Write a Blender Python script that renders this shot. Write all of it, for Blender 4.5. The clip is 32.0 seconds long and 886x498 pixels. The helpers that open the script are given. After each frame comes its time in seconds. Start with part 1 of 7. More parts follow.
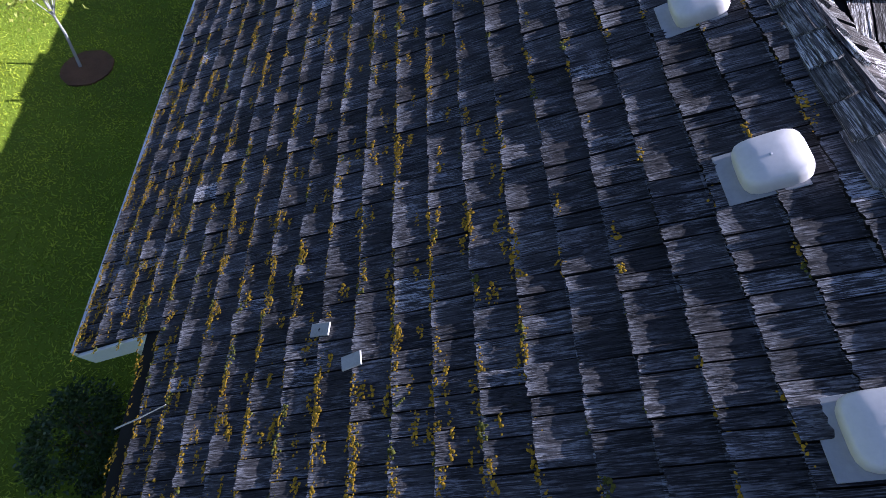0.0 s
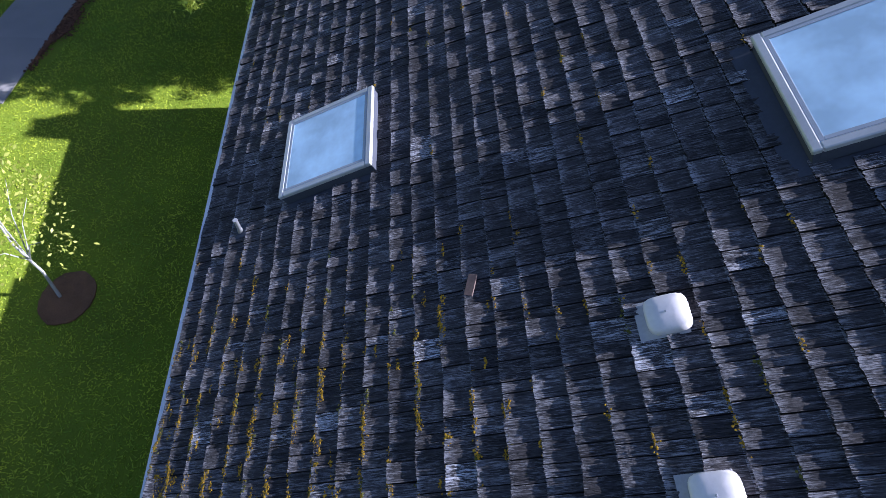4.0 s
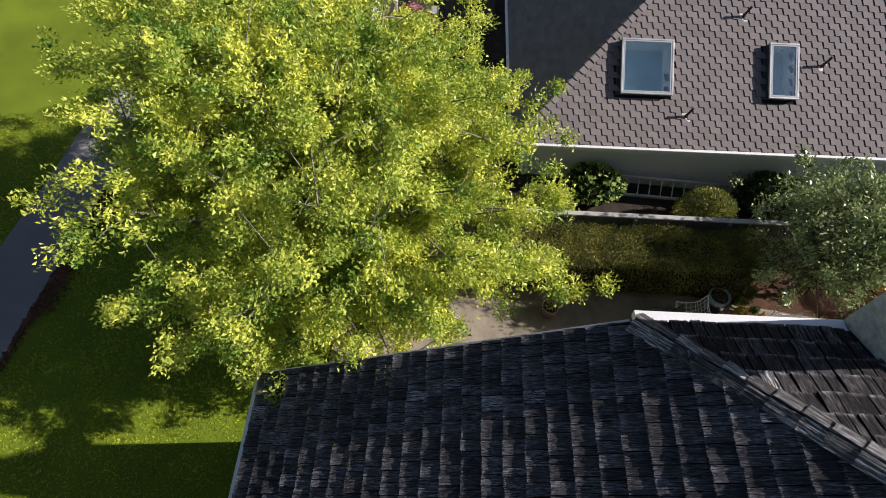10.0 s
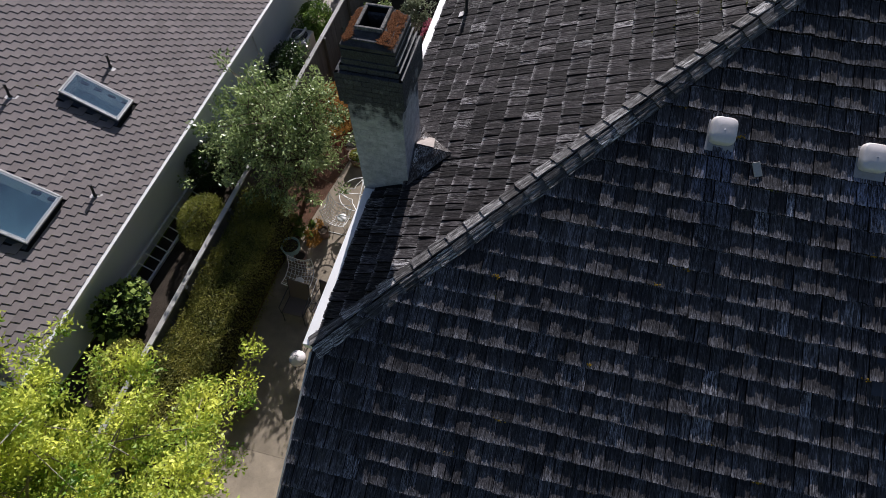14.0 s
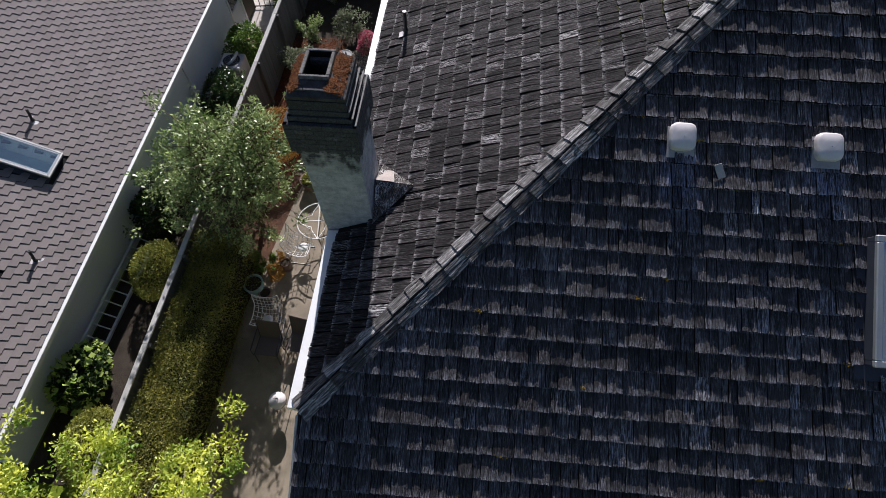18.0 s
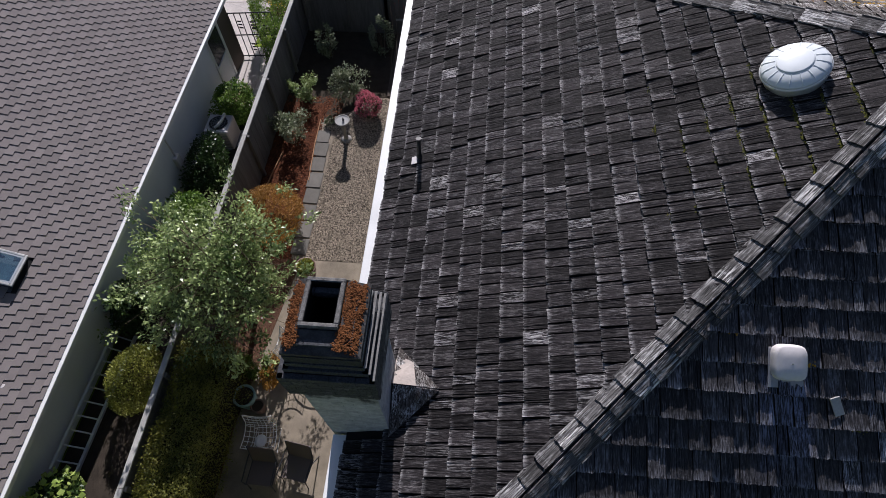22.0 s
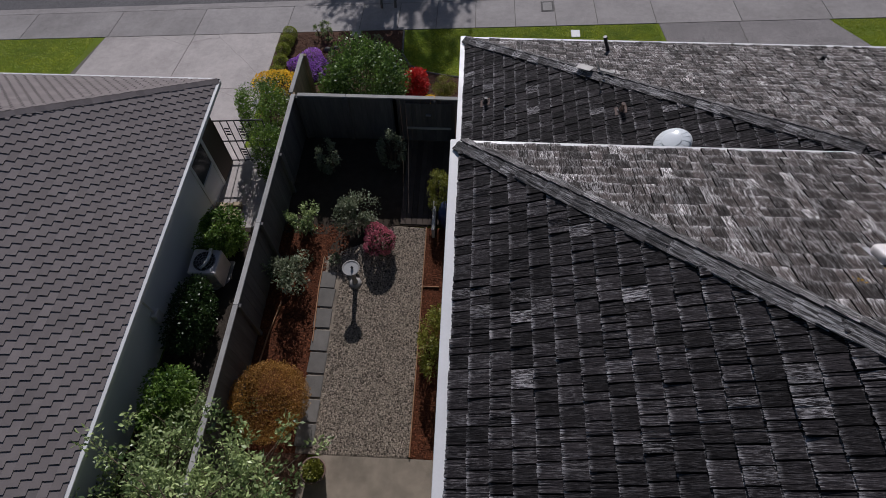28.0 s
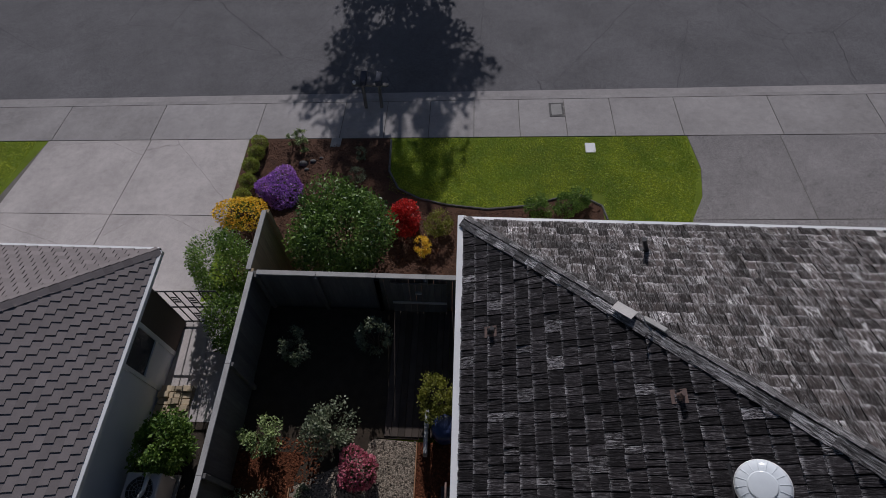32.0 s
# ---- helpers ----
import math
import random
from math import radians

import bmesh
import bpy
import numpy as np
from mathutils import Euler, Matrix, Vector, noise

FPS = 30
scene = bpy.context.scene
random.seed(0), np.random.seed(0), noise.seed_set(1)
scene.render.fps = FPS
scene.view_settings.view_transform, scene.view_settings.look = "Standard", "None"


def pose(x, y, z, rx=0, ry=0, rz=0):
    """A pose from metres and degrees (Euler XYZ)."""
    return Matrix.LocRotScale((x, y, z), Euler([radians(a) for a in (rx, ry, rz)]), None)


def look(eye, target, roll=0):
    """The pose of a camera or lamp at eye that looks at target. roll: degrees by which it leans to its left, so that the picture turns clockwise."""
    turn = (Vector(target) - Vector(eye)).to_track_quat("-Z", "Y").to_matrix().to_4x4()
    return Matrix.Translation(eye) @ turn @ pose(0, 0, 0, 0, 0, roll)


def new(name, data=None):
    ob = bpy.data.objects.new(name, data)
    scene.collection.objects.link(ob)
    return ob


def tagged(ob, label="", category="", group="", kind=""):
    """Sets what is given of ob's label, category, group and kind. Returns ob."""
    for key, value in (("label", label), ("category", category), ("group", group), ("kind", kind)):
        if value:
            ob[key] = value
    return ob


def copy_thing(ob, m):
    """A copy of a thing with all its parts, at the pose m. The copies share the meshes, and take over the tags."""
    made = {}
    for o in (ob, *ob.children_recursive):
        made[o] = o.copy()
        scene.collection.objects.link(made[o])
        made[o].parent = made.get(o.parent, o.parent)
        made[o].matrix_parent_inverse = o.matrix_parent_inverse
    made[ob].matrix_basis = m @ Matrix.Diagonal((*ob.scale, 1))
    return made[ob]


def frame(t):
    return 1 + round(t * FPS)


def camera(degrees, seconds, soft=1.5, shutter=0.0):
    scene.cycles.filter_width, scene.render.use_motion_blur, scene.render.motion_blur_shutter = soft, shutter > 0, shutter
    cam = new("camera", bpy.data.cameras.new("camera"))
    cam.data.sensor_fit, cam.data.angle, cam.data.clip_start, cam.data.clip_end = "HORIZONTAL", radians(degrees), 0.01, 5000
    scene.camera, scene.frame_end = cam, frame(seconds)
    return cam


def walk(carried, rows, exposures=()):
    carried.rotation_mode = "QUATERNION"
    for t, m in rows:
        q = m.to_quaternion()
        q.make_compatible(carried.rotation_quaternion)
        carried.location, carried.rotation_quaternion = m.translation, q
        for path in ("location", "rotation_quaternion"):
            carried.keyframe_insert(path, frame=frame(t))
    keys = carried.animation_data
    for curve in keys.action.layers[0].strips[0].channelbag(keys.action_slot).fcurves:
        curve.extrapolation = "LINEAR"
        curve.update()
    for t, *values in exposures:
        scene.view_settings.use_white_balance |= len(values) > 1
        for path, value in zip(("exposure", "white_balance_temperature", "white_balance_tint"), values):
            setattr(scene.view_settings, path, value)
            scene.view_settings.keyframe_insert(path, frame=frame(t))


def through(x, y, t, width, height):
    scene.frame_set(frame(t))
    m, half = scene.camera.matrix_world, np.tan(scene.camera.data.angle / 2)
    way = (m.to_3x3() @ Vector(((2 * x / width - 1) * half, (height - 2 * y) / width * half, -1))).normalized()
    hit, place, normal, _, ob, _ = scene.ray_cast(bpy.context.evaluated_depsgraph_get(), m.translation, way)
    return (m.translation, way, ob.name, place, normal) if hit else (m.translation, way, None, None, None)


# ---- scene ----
cam = camera(77.6, 32.0, 0.85)
PATH = [
    (0, (0.159, -0.313, 6.805), (-0.912, -0.282, 5.116), -0.1),
    (0.5, (-0.367, -0.364, 7.117), (-1.43, -0.33, 5.424), -0.2),
    (1, (-0.854, -0.415, 7.41), (-1.914, -0.377, 5.714), -0.1),
    (1.5, (-1.297, -0.46, 7.689), (-2.358, -0.415, 5.994), 0.2),
    (2, (-1.709, -0.472, 7.955), (-2.77, -0.425, 6.26), 0.3),
    (2.5, (-2.098, -0.48, 8.202), (-3.159, -0.428, 6.507), 0.4),
    (4.5, (-4.066, -0.389, 8.441), (-5.132, -0.331, 6.749), 0.6),
    (5, (-4.615, -0.346, 8.474), (-5.681, -0.289, 6.783), 0.6),
    (5.5, (-5.183, -0.283, 8.619), (-6.247, -0.228, 6.927), 0.4),
    (6, (-5.764, -0.226, 8.881), (-6.825, -0.17, 7.187), 0.3),
    (6.5, (-6.354, -0.2, 9.218), (-7.413, -0.138, 7.522), 0.5),
    (7, (-6.967, -0.174, 9.601), (-8.028, -0.149, 7.905), -0.0),
    (7.5, (-7.575, -0.179, 9.995), (-8.634, -0.164, 8.298), 0.5),
    (8, (-8.167, -0.212, 10.155), (-9.228, -0.201, 8.46), 1.1),
    (8.5, (-8.763, -0.262, 10.244), (-9.826, -0.265, 8.55), 1.2),
    (9, (-9.379, -0.363, 10.338), (-10.441, -0.374, 8.643), 1.5),
    (9.5, (-10.017, -0.467, 10.419), (-11.08, -0.485, 8.725), 1.5),
    (10, (-10.62, -0.574, 10.495), (-11.686, -0.595, 8.803), 1.6),
    (10.5, (-10.975, -0.61, 10.498), (-12.053, -0.556, 8.814), 1.0),
    (11, (-11.091, -0.686, 10.521), (-12.142, -0.438, 8.837), 1.2),
    (11.5, (-11.193, -0.805, 10.841), (-12.127, -0.313, 9.143), 0.2),
    (12, (-11.207, -0.834, 10.801), (-11.989, -0.122, 9.103), 0.2),
    (12.5, (-11.184, -0.792, 10.853), (-11.766, 0.087, 9.152), 0.0),
    (13, (-11.202, -0.672, 10.895), (-11.606, 0.295, 9.192), -0.4),
    (13.5, (-11.225, -0.502, 10.927), (-11.552, 0.486, 9.219), -0.6),
    (14, (-11.256, -0.381, 10.927), (-11.514, 0.628, 9.22), -0.7),
    (14.5, (-11.33, -0.332, 10.976), (-11.534, 0.674, 9.259), -1.0),
    (16.5, (-11.388, -0.479, 11.003), (-11.516, 0.536, 9.284), -1.4),
    (17, (-11.414, -0.356, 11.008), (-11.535, 0.66, 9.29), -1.5),
    (17.5, (-11.463, -0.131, 11.022), (-11.58, 0.884, 9.303), -1.5),
    (18, (-11.497, 0.111, 11.033), (-11.611, 1.125, 9.313), -1.5),
    (18.5, (-11.534, 0.39, 11.04), (-11.646, 1.405, 9.32), -1.5),
    (19, (-11.581, 0.683, 11.031), (-11.688, 1.7, 9.312), -1.4),
    (19.5, (-11.65, 0.94, 11.061), (-11.752, 1.961, 9.344), -1.3),
    (20, (-11.754, 1.238, 11.038), (-11.853, 2.263, 9.323), -1.2),
    (20.5, (-11.851, 1.576, 11.019), (-11.948, 2.603, 9.305), -1.1),
    (21, (-11.959, 1.941, 11.015), (-12.054, 2.968, 9.301), -1.1),
    (21.5, (-12.048, 2.306, 11.025), (-12.141, 3.332, 9.31), -1.1),
    (22, (-12.112, 2.645, 11.021), (-12.203, 3.67, 9.306), -1.1),
    (22.5, (-12.174, 2.966, 11.024), (-12.263, 3.992, 9.309), -1.0),
    (23, (-12.236, 3.282, 11.02), (-12.325, 4.305, 9.304), -1.1),
    (23.5, (-12.316, 3.597, 11.014), (-12.404, 4.622, 9.299), -1.1),
    (24, (-12.435, 3.917, 11.029), (-12.518, 4.941, 9.313), -1.0),
    (24.5, (-12.528, 4.227, 11.027), (-12.61, 5.254, 9.313), -1.0),
    (26.5, (-12.991, 5.735, 11.09), (-13.066, 6.759, 9.373), -1.2),
    (27, (-13.091, 6.237, 11.124), (-13.16, 7.263, 9.408), -1.1),
    (27.5, (-13.171, 6.718, 11.126), (-13.238, 7.746, 9.412), -1.1),
    (28, (-13.237, 7.219, 11.097), (-13.303, 8.247, 9.383), -1.1),
    (28.5, (-13.284, 7.819, 11.064), (-13.35, 8.847, 9.35), -1.1),
    (29, (-13.304, 8.484, 11.027), (-13.372, 9.512, 9.312), -1.2),
    (29.5, (-13.347, 9.223, 10.996), (-13.414, 10.253, 9.283), -1.2),
    (30, (-13.386, 9.916, 10.997), (-13.449, 10.948, 9.285), -1.1),
    (30.5, (-13.404, 10.708, 11.003), (-13.466, 11.742, 9.292), -1.1),
    (31, (-13.415, 11.388, 11.011), (-13.474, 12.421, 9.299), -1.0),
    (31.5, (-13.43, 12.054, 11.021), (-13.486, 13.088, 9.31), -1.0),
    (32, (-13.426, 12.662, 11.062), (-13.479, 13.696, 9.351), -0.9),
]
EXPOSURES = [(0.0, 1.42, 5350, 25), (1.0, 1.6, 5300, 24), (2.5, 1.6, 5300, 24), (5.5, 1.55, 5300, 21), (7.0, 1.38, 5550, 22), (8.5, 1.2, 5800, 19), (10.0, 0.55, 6300, 17), (11.0, 0.1, 6300, 16), (12.0, -0.2, 6200, 15), (13.0, 0.03, 6100, 16), (14.0, 0.38, 6000, 17), (17.0, 0.53, 5980, 17), (20.0, 0.56, 5950, 17), (22.0, 0.34, 5900, 18), (24.0, -0.08, 5850, 19), (27.0, -0.4, 5850, 18), (32.0, -0.72, 5800, 17)]
walk(cam, [(t, look(eye, target, roll)) for t, eye, target, roll in PATH], EXPOSURES)

# ---- light ----
SUN_EL = 29.6
SUN_TO = Vector((-0.085, 1.0, math.tan(radians(SUN_EL)))).normalized()
world = bpy.data.worlds.new("sky")
scene.world = world
world.use_nodes = True
wn = world.node_tree.nodes
sky = wn.new("ShaderNodeTexSky")
sky.sky_type = "NISHITA"
sky.sun_disc = False
sky.sun_elevation = radians(SUN_EL)
sky.sun_rotation = math.atan2(SUN_TO.x, SUN_TO.y)
bg = wn["Background"]
bg.inputs["Strength"].default_value = 0.05
world.node_tree.links.new(sky.outputs["Color"], bg.inputs["Color"])
sun = new("sun", bpy.data.lights.new("sun", "SUN"))
sun.data.energy = 5.0
sun.data.angle = radians(0.53)
sun.data.color = (1.0, 0.94, 0.85)
sun.matrix_basis = look(SUN_TO * 60, (0, 0, 0))

# ---- materials ----
class Graph:
    def __init__(self, name):
        self.m = bpy.data.materials.new(name)
        self.m.use_nodes = True
        self.t = self.m.node_tree
        self.n = self.t.nodes
        self.p = self.n["Principled BSDF"]

    def add(self, kind, **kw):
        node = self.n.new(kind)
        for k, v in kw.items():
            if k in node.inputs:
                self.put(v, node.inputs[k])
        return node

    def put(self, v, sock):
        if isinstance(v, bpy.types.NodeSocket):
            self.t.links.new(v, sock)
        else:
            sock.default_value = v

    def coords(self, scale=(1, 1, 1), shift=None):
        tc = self.n.new("ShaderNodeTexCoord")
        mp = self.n.new("ShaderNodeMapping")
        self.t.links.new(tc.outputs["Object"], mp.inputs["Vector"])
        mp.inputs["Scale"].default_value = scale
        if shift is not None:
            cx = self.n.new("ShaderNodeCombineXYZ")
            for k in "XYZ":
                self.put(shift, cx.inputs[k])
            self.t.links.new(cx.outputs[0], mp.inputs["Location"])
        return mp.outputs[0]

    def noise(self, vec, scale, detail=4, rough=0.6):
        nd = self.n.new("ShaderNodeTexNoise")
        self.put(vec, nd.inputs["Vector"])
        nd.inputs["Scale"].default_value = scale
        nd.inputs["Detail"].default_value = detail
        nd.inputs["Roughness"].default_value = rough
        return nd.outputs["Fac"]

    def math(self, op, a, b=0.0, clamp=False):
        nd = self.n.new("ShaderNodeMath")
        nd.operation = op
        nd.use_clamp = clamp
        self.put(a, nd.inputs[0])
        self.put(b, nd.inputs[1])
        return nd.outputs[0]

    def remap(self, v, a, b, c=0.0, d=1.0):
        nd = self.n.new("ShaderNodeMapRange")
        self.put(v, nd.inputs["Value"])
        for k, x in zip(("From Min", "From Max", "To Min", "To Max"), (a, b, c, d)):
            nd.inputs[k].default_value = x
        return nd.outputs["Result"]

    def mix(self, f, a, b, mode="MIX"):
        nd = self.n.new("ShaderNodeMix")
        nd.data_type = "RGBA"
        nd.blend_type = mode
        self.put(f, nd.inputs[0])
        self.put((*a, 1) if isinstance(a, tuple) else a, nd.inputs[6])
        self.put((*b, 1) if isinstance(b, tuple) else b, nd.inputs[7])
        return nd.outputs[2]

    def random(self):
        """One number per piece: by mesh island in joined meshes, by object in single ones."""
        geo = self.n.new("ShaderNodeNewGeometry")
        inf = self.n.new("ShaderNodeObjectInfo")
        s = self.math("ADD", geo.outputs["Random Per Island"], inf.outputs["Random"])
        return self.math("FRACT", s)

    def bump(self, h, strength=0.3, dist=0.01):
        nd = self.n.new("ShaderNodeBump")
        nd.inputs["Strength"].default_value = strength
        nd.inputs["Distance"].default_value = dist
        self.put(h, nd.inputs["Height"])
        self.t.links.new(nd.outputs[0], self.p.inputs["Normal"])

    def done(self, color, rough=0.8, metal=0.0, spec=None):
        self.put((*color, 1) if isinstance(color, tuple) else color, self.p.inputs["Base Color"])
        self.put(rough, self.p.inputs["Roughness"])
        self.p.inputs["Metallic"].default_value = metal
        if spec is not None:
            self.p.inputs["Specular IOR Level"].default_value = spec
        return self.m


def scaled(c, k):
    return tuple(min(1.0, x * k) for x in c)


def paving(name, c, speck=0.35, cracks=0.0, pieces=0.06, grain=260):
    """Cast or rolled paving: wide stains, aggregate specks, hairline cracks."""
    g = Graph(name)
    r = g.random()
    v = g.coords((1, 1, 1), g.math("MULTIPLY", r, 37.0))
    big = g.noise(v, 0.5, 4, 0.65)
    mid = g.noise(v, 5.0, 5, 0.7)
    vo = g.n.new("ShaderNodeTexVoronoi")
    g.put(v, vo.inputs["Vector"])
    vo.inputs["Scale"].default_value = grain
    f = g.math("ADD", g.math("MULTIPLY", g.remap(big, 0.3, 0.7, -0.16, 0.16), 1.0), g.remap(mid, 0.3, 0.7, -0.1, 0.1))
    f = g.math("ADD", f, g.remap(vo.outputs["Color"], 0.0, 1.0, -speck, speck))
    k = g.math("ADD", 1.0, g.math("ADD", f, g.remap(r, 0, 1, -pieces, pieces)))
    hsv = g.n.new("ShaderNodeHueSaturation")
    g.put(k, hsv.inputs["Value"])
    hsv.inputs["Color"].default_value = (*c, 1)
    col = hsv.outputs[0]
    if cracks:
        ed = g.n.new("ShaderNodeTexVoronoi")
        ed.feature = "DISTANCE_TO_EDGE"
        g.put(g.mix(0.12, v, g.add("ShaderNodeTexNoise", Vector=v, Scale=1.5).outputs["Color"]), ed.inputs["Vector"])
        ed.inputs["Scale"].default_value = 0.22
        line = g.math("MULTIPLY", g.remap(ed.outputs["Distance"], 0.0, 0.004, cracks, 0.0), g.remap(mid, 0.4, 0.55))
        col = g.mix(g.math("MAXIMUM", line, 0.0, True), col, scaled(c, 0.35))
    g.bump(vo.outputs["Distance"], 0.4, 0.003)
    return g.done(col, 0.92, 0.0, 0.15)


def plain(name, c, rough=0.7, var=0.25, scale=3.0, fine=40.0, bump=0.15, metal=0.0, pieces=0.0, dist=0.005, tint=None, stretch=(1, 1, 1)):
    """Paint, stone, metal: colour with large stains, fine grain and a little relief."""
    g = Graph(name)
    r = g.random()
    v = g.coords(stretch, g.math("MULTIPLY", r, 37.0))
    big = g.noise(v, scale, 3)
    small = g.noise(v, fine, 4, 0.7)
    f = g.math("ADD", g.math("MULTIPLY", big, 0.6), g.math("MULTIPLY", small, 0.4))
    f = g.remap(f, 0.3, 0.7)
    col = g.mix(f, scaled(c, 1 - var), tint or scaled(c, 1 + var))
    if pieces:
        k = g.remap(r, 0, 1, 1 - pieces, 1 + pieces)
        hsv = g.n.new("ShaderNodeHueSaturation")
        g.put(k, hsv.inputs["Value"])
        g.put(col, hsv.inputs["Color"])
        col = hsv.outputs[0]
    if bump:
        g.bump(small, bump, dist)
    return g.done(col, g.remap(big, 0.3, 0.7, max(0.05, rough - 0.1), min(1, rough + 0.1)), metal, 0.15 if rough >= 0.85 else None)


def shake_material(name, dark, light, silver, share=0.3, old=0.82, edge=0.4, reach=0.13, washed=(), lo=0.62, hi=1.42, run_=1.0):
    """Old split cedar: grain and cracks along Y, silvered fibres, each piece of its own tone. share: silver on all pieces; past old, a piece is silvered all over.
    washed: (x, top, half width, length) of pale blue-grey runs below metal."""
    g = Graph(name)
    r = g.random()
    sh = g.math("MULTIPLY", r, 91.0)
    grain = g.noise(g.coords((62, 1.6 * run_, 26), sh), 1.0, 5, 0.72)
    thin = g.noise(g.coords((190, 3.2 * run_, 80), sh), 1.0, 3, 0.7)
    split = g.noise(g.coords((34, 0.7, 14), sh), 1.0, 2, 0.5)
    blotch = g.noise(g.coords((9, 5, 6), sh), 1.0, 4, 0.7)
    wide = g.noise(g.coords((0.55, 0.4, 0.55)), 1.0, 3, 0.6)
    tone = g.math("FRACT", g.math("MULTIPLY", r, 7.31))
    age = g.math("FRACT", g.math("MULTIPLY", r, 23.7))
    mixed = g.math("ADD", g.math("MULTIPLY", grain, 0.45), g.math("MULTIPLY", thin, 0.55))
    col = g.mix(g.remap(mixed, 0.38, 0.62), dark, light)
    amount = g.math("ADD", g.math("MULTIPLY", g.remap(blotch, 0.42, 0.58), share), g.remap(age, old, old + 0.12, 0.0, 0.75), True)
    # Silvered fibres; the streaks also stand for ridges that catch the sun.
    streak = g.math("MULTIPLY", g.remap(mixed, 0.50, 0.56), amount)
    sep = g.n.new("ShaderNodeSeparateXYZ")
    g.put(g.coords((1, 1, 1)), sep.inputs[0])
    course = g.math("FRACT", g.math("DIVIDE", g.math("ADD", sep.outputs["Y"], 0.012), 0.254))
    # Pale butts: wear, and the grazing sunlight there put into the colour.
    worn = g.math("MULTIPLY", g.remap(course, 0.045, reach, 1.0, 0.0), g.remap(g.math("ADD", thin, g.math("MULTIPLY", g.math("SUBTRACT", blotch, 0.5), 0.5)), 0.48, 0.58))
    col = g.mix(g.math("MAXIMUM", streak, g.math("MULTIPLY", worn, edge), True), col, silver)
    for x, top_, half, run in washed:
        across = g.remap(g.math("ABSOLUTE", g.math("SUBTRACT", sep.outputs["X"], x)), half * 0.6, half, 1.0, 0.0)
        down = g.math("MULTIPLY", g.remap(sep.outputs["Y"], top_ - run, top_ - run * 0.4), g.remap(sep.outputs["Y"], top_, top_ + 0.1, 1.0, 0.0))
        col = g.mix(g.math("MULTIPLY", g.math("MULTIPLY", across, down), g.remap(mixed, 0.47, 0.56, 0.0, 0.6), True), col, (0.27, 0.30, 0.43))
    crack = g.remap(g.math("ABSOLUTE", g.math("SUBTRACT", split, 0.5)), 0.0, 0.014, 0.85, 0.0)
    col = g.mix(crack, col, scaled(dark, 0.5))
    k = g.math("MULTIPLY", g.remap(tone, 0, 1, lo, hi), g.remap(wide, 0.3, 0.7, 0.82, 1.18))
    hsv = g.n.new("ShaderNodeHueSaturation")
    g.put(k, hsv.inputs["Value"])
    g.put(col, hsv.inputs["Color"])
    pits = g.noise(g.coords((90, 26, 60), sh), 1.0, 4, 0.7)
    h = g.math("SUBTRACT", g.math("ADD", g.math("ADD", g.math("MULTIPLY", pits, 0.45), g.math("MULTIPLY", grain, 0.7)), g.math("MULTIPLY", thin, 0.4)), g.math("MULTIPLY", crack, 0.3))
    g.bump(h, 1.0, 0.013)
    return g.done(hsv.outputs[0], g.remap(blotch, 0.3, 0.7, 0.7, 0.92), 0.0, 0.14)


def leaf_material(name, c, c2, rough=0.5, through=0.35, vary=0.7):
    g = Graph(name)
    r = g.random()
    big = g.noise(g.coords(), 1.3, 3)
    col = g.mix(g.math("ADD", g.math("MULTIPLY", r, vary), g.remap(big, 0.35, 0.65, -0.2, 1.2 - vary), True), c, c2)
    g.done(col, rough, 0.0, 0.4)
    tr = g.n.new("ShaderNodeBsdfTranslucent")
    g.put(col, tr.inputs["Color"])
    ms = g.n.new("ShaderNodeMixShader")
    ms.inputs[0].default_value = through
    out = g.n["Material Output"]
    g.t.links.new(g.p.outputs[0], ms.inputs[1])
    g.t.links.new(tr.outputs[0], ms.inputs[2])
    g.t.links.new(ms.outputs[0], out.inputs["Surface"])
    return g.m


def glass_material(name, tint=(0.8, 0.9, 0.95), rough=0.05):
    g = Graph(name)
    g.p.inputs["Transmission Weight"].default_value = 0.0
    # Opaque pane; the mirrored sky and light from within are put into its colour.
    n = g.noise(g.coords(), 1.6, 4)
    return g.done(g.mix(g.remap(n, 0.35, 0.65), scaled(tint, 1.12), scaled(tint, 0.72)), g.remap(n, 0.3, 0.7, rough, rough + 0.12), 0.0, 0.8)


MAT_SHAKE_S = shake_material("weathered_shake", (0.018, 0.0175, 0.0195), (0.086, 0.081, 0.085), (0.55, 0.55, 0.60), 0.25, 0.9, 0.42, 0.36, ((-9.32, 8.55, 0.28, 1.0), (-7.78, 8.55, 0.26, 0.8)))
# Darker copy of the weathered cedar: the west slopes' shade put into the colour.
MAT_SHAKE_W = shake_material("west_shade_shake", (0.0075, 0.0065, 0.007), (0.044, 0.0385, 0.0405), (0.56, 0.54, 0.54), 0.17, 0.89, 0.62, 0.24, (), 0.42, 1.6, 2.4)
# End grain, with the shade on butts and sides put into its colour.
MAT_END = plain("end_grain_and_joint_shade", (0.011, 0.0105, 0.011), 0.9, 0.4, 20, 120, 0.3)
# Paler copy: silvering, with the north slopes' sunlight put into the colour.
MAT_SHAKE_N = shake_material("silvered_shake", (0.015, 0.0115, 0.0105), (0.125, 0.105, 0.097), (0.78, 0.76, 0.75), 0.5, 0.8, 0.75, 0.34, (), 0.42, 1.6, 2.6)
MAT_CAP = shake_material("bleached_cap_shake", (0.03, 0.029, 0.03), (0.17, 0.165, 0.165), (0.55, 0.545, 0.55), 0.6, 0.6)
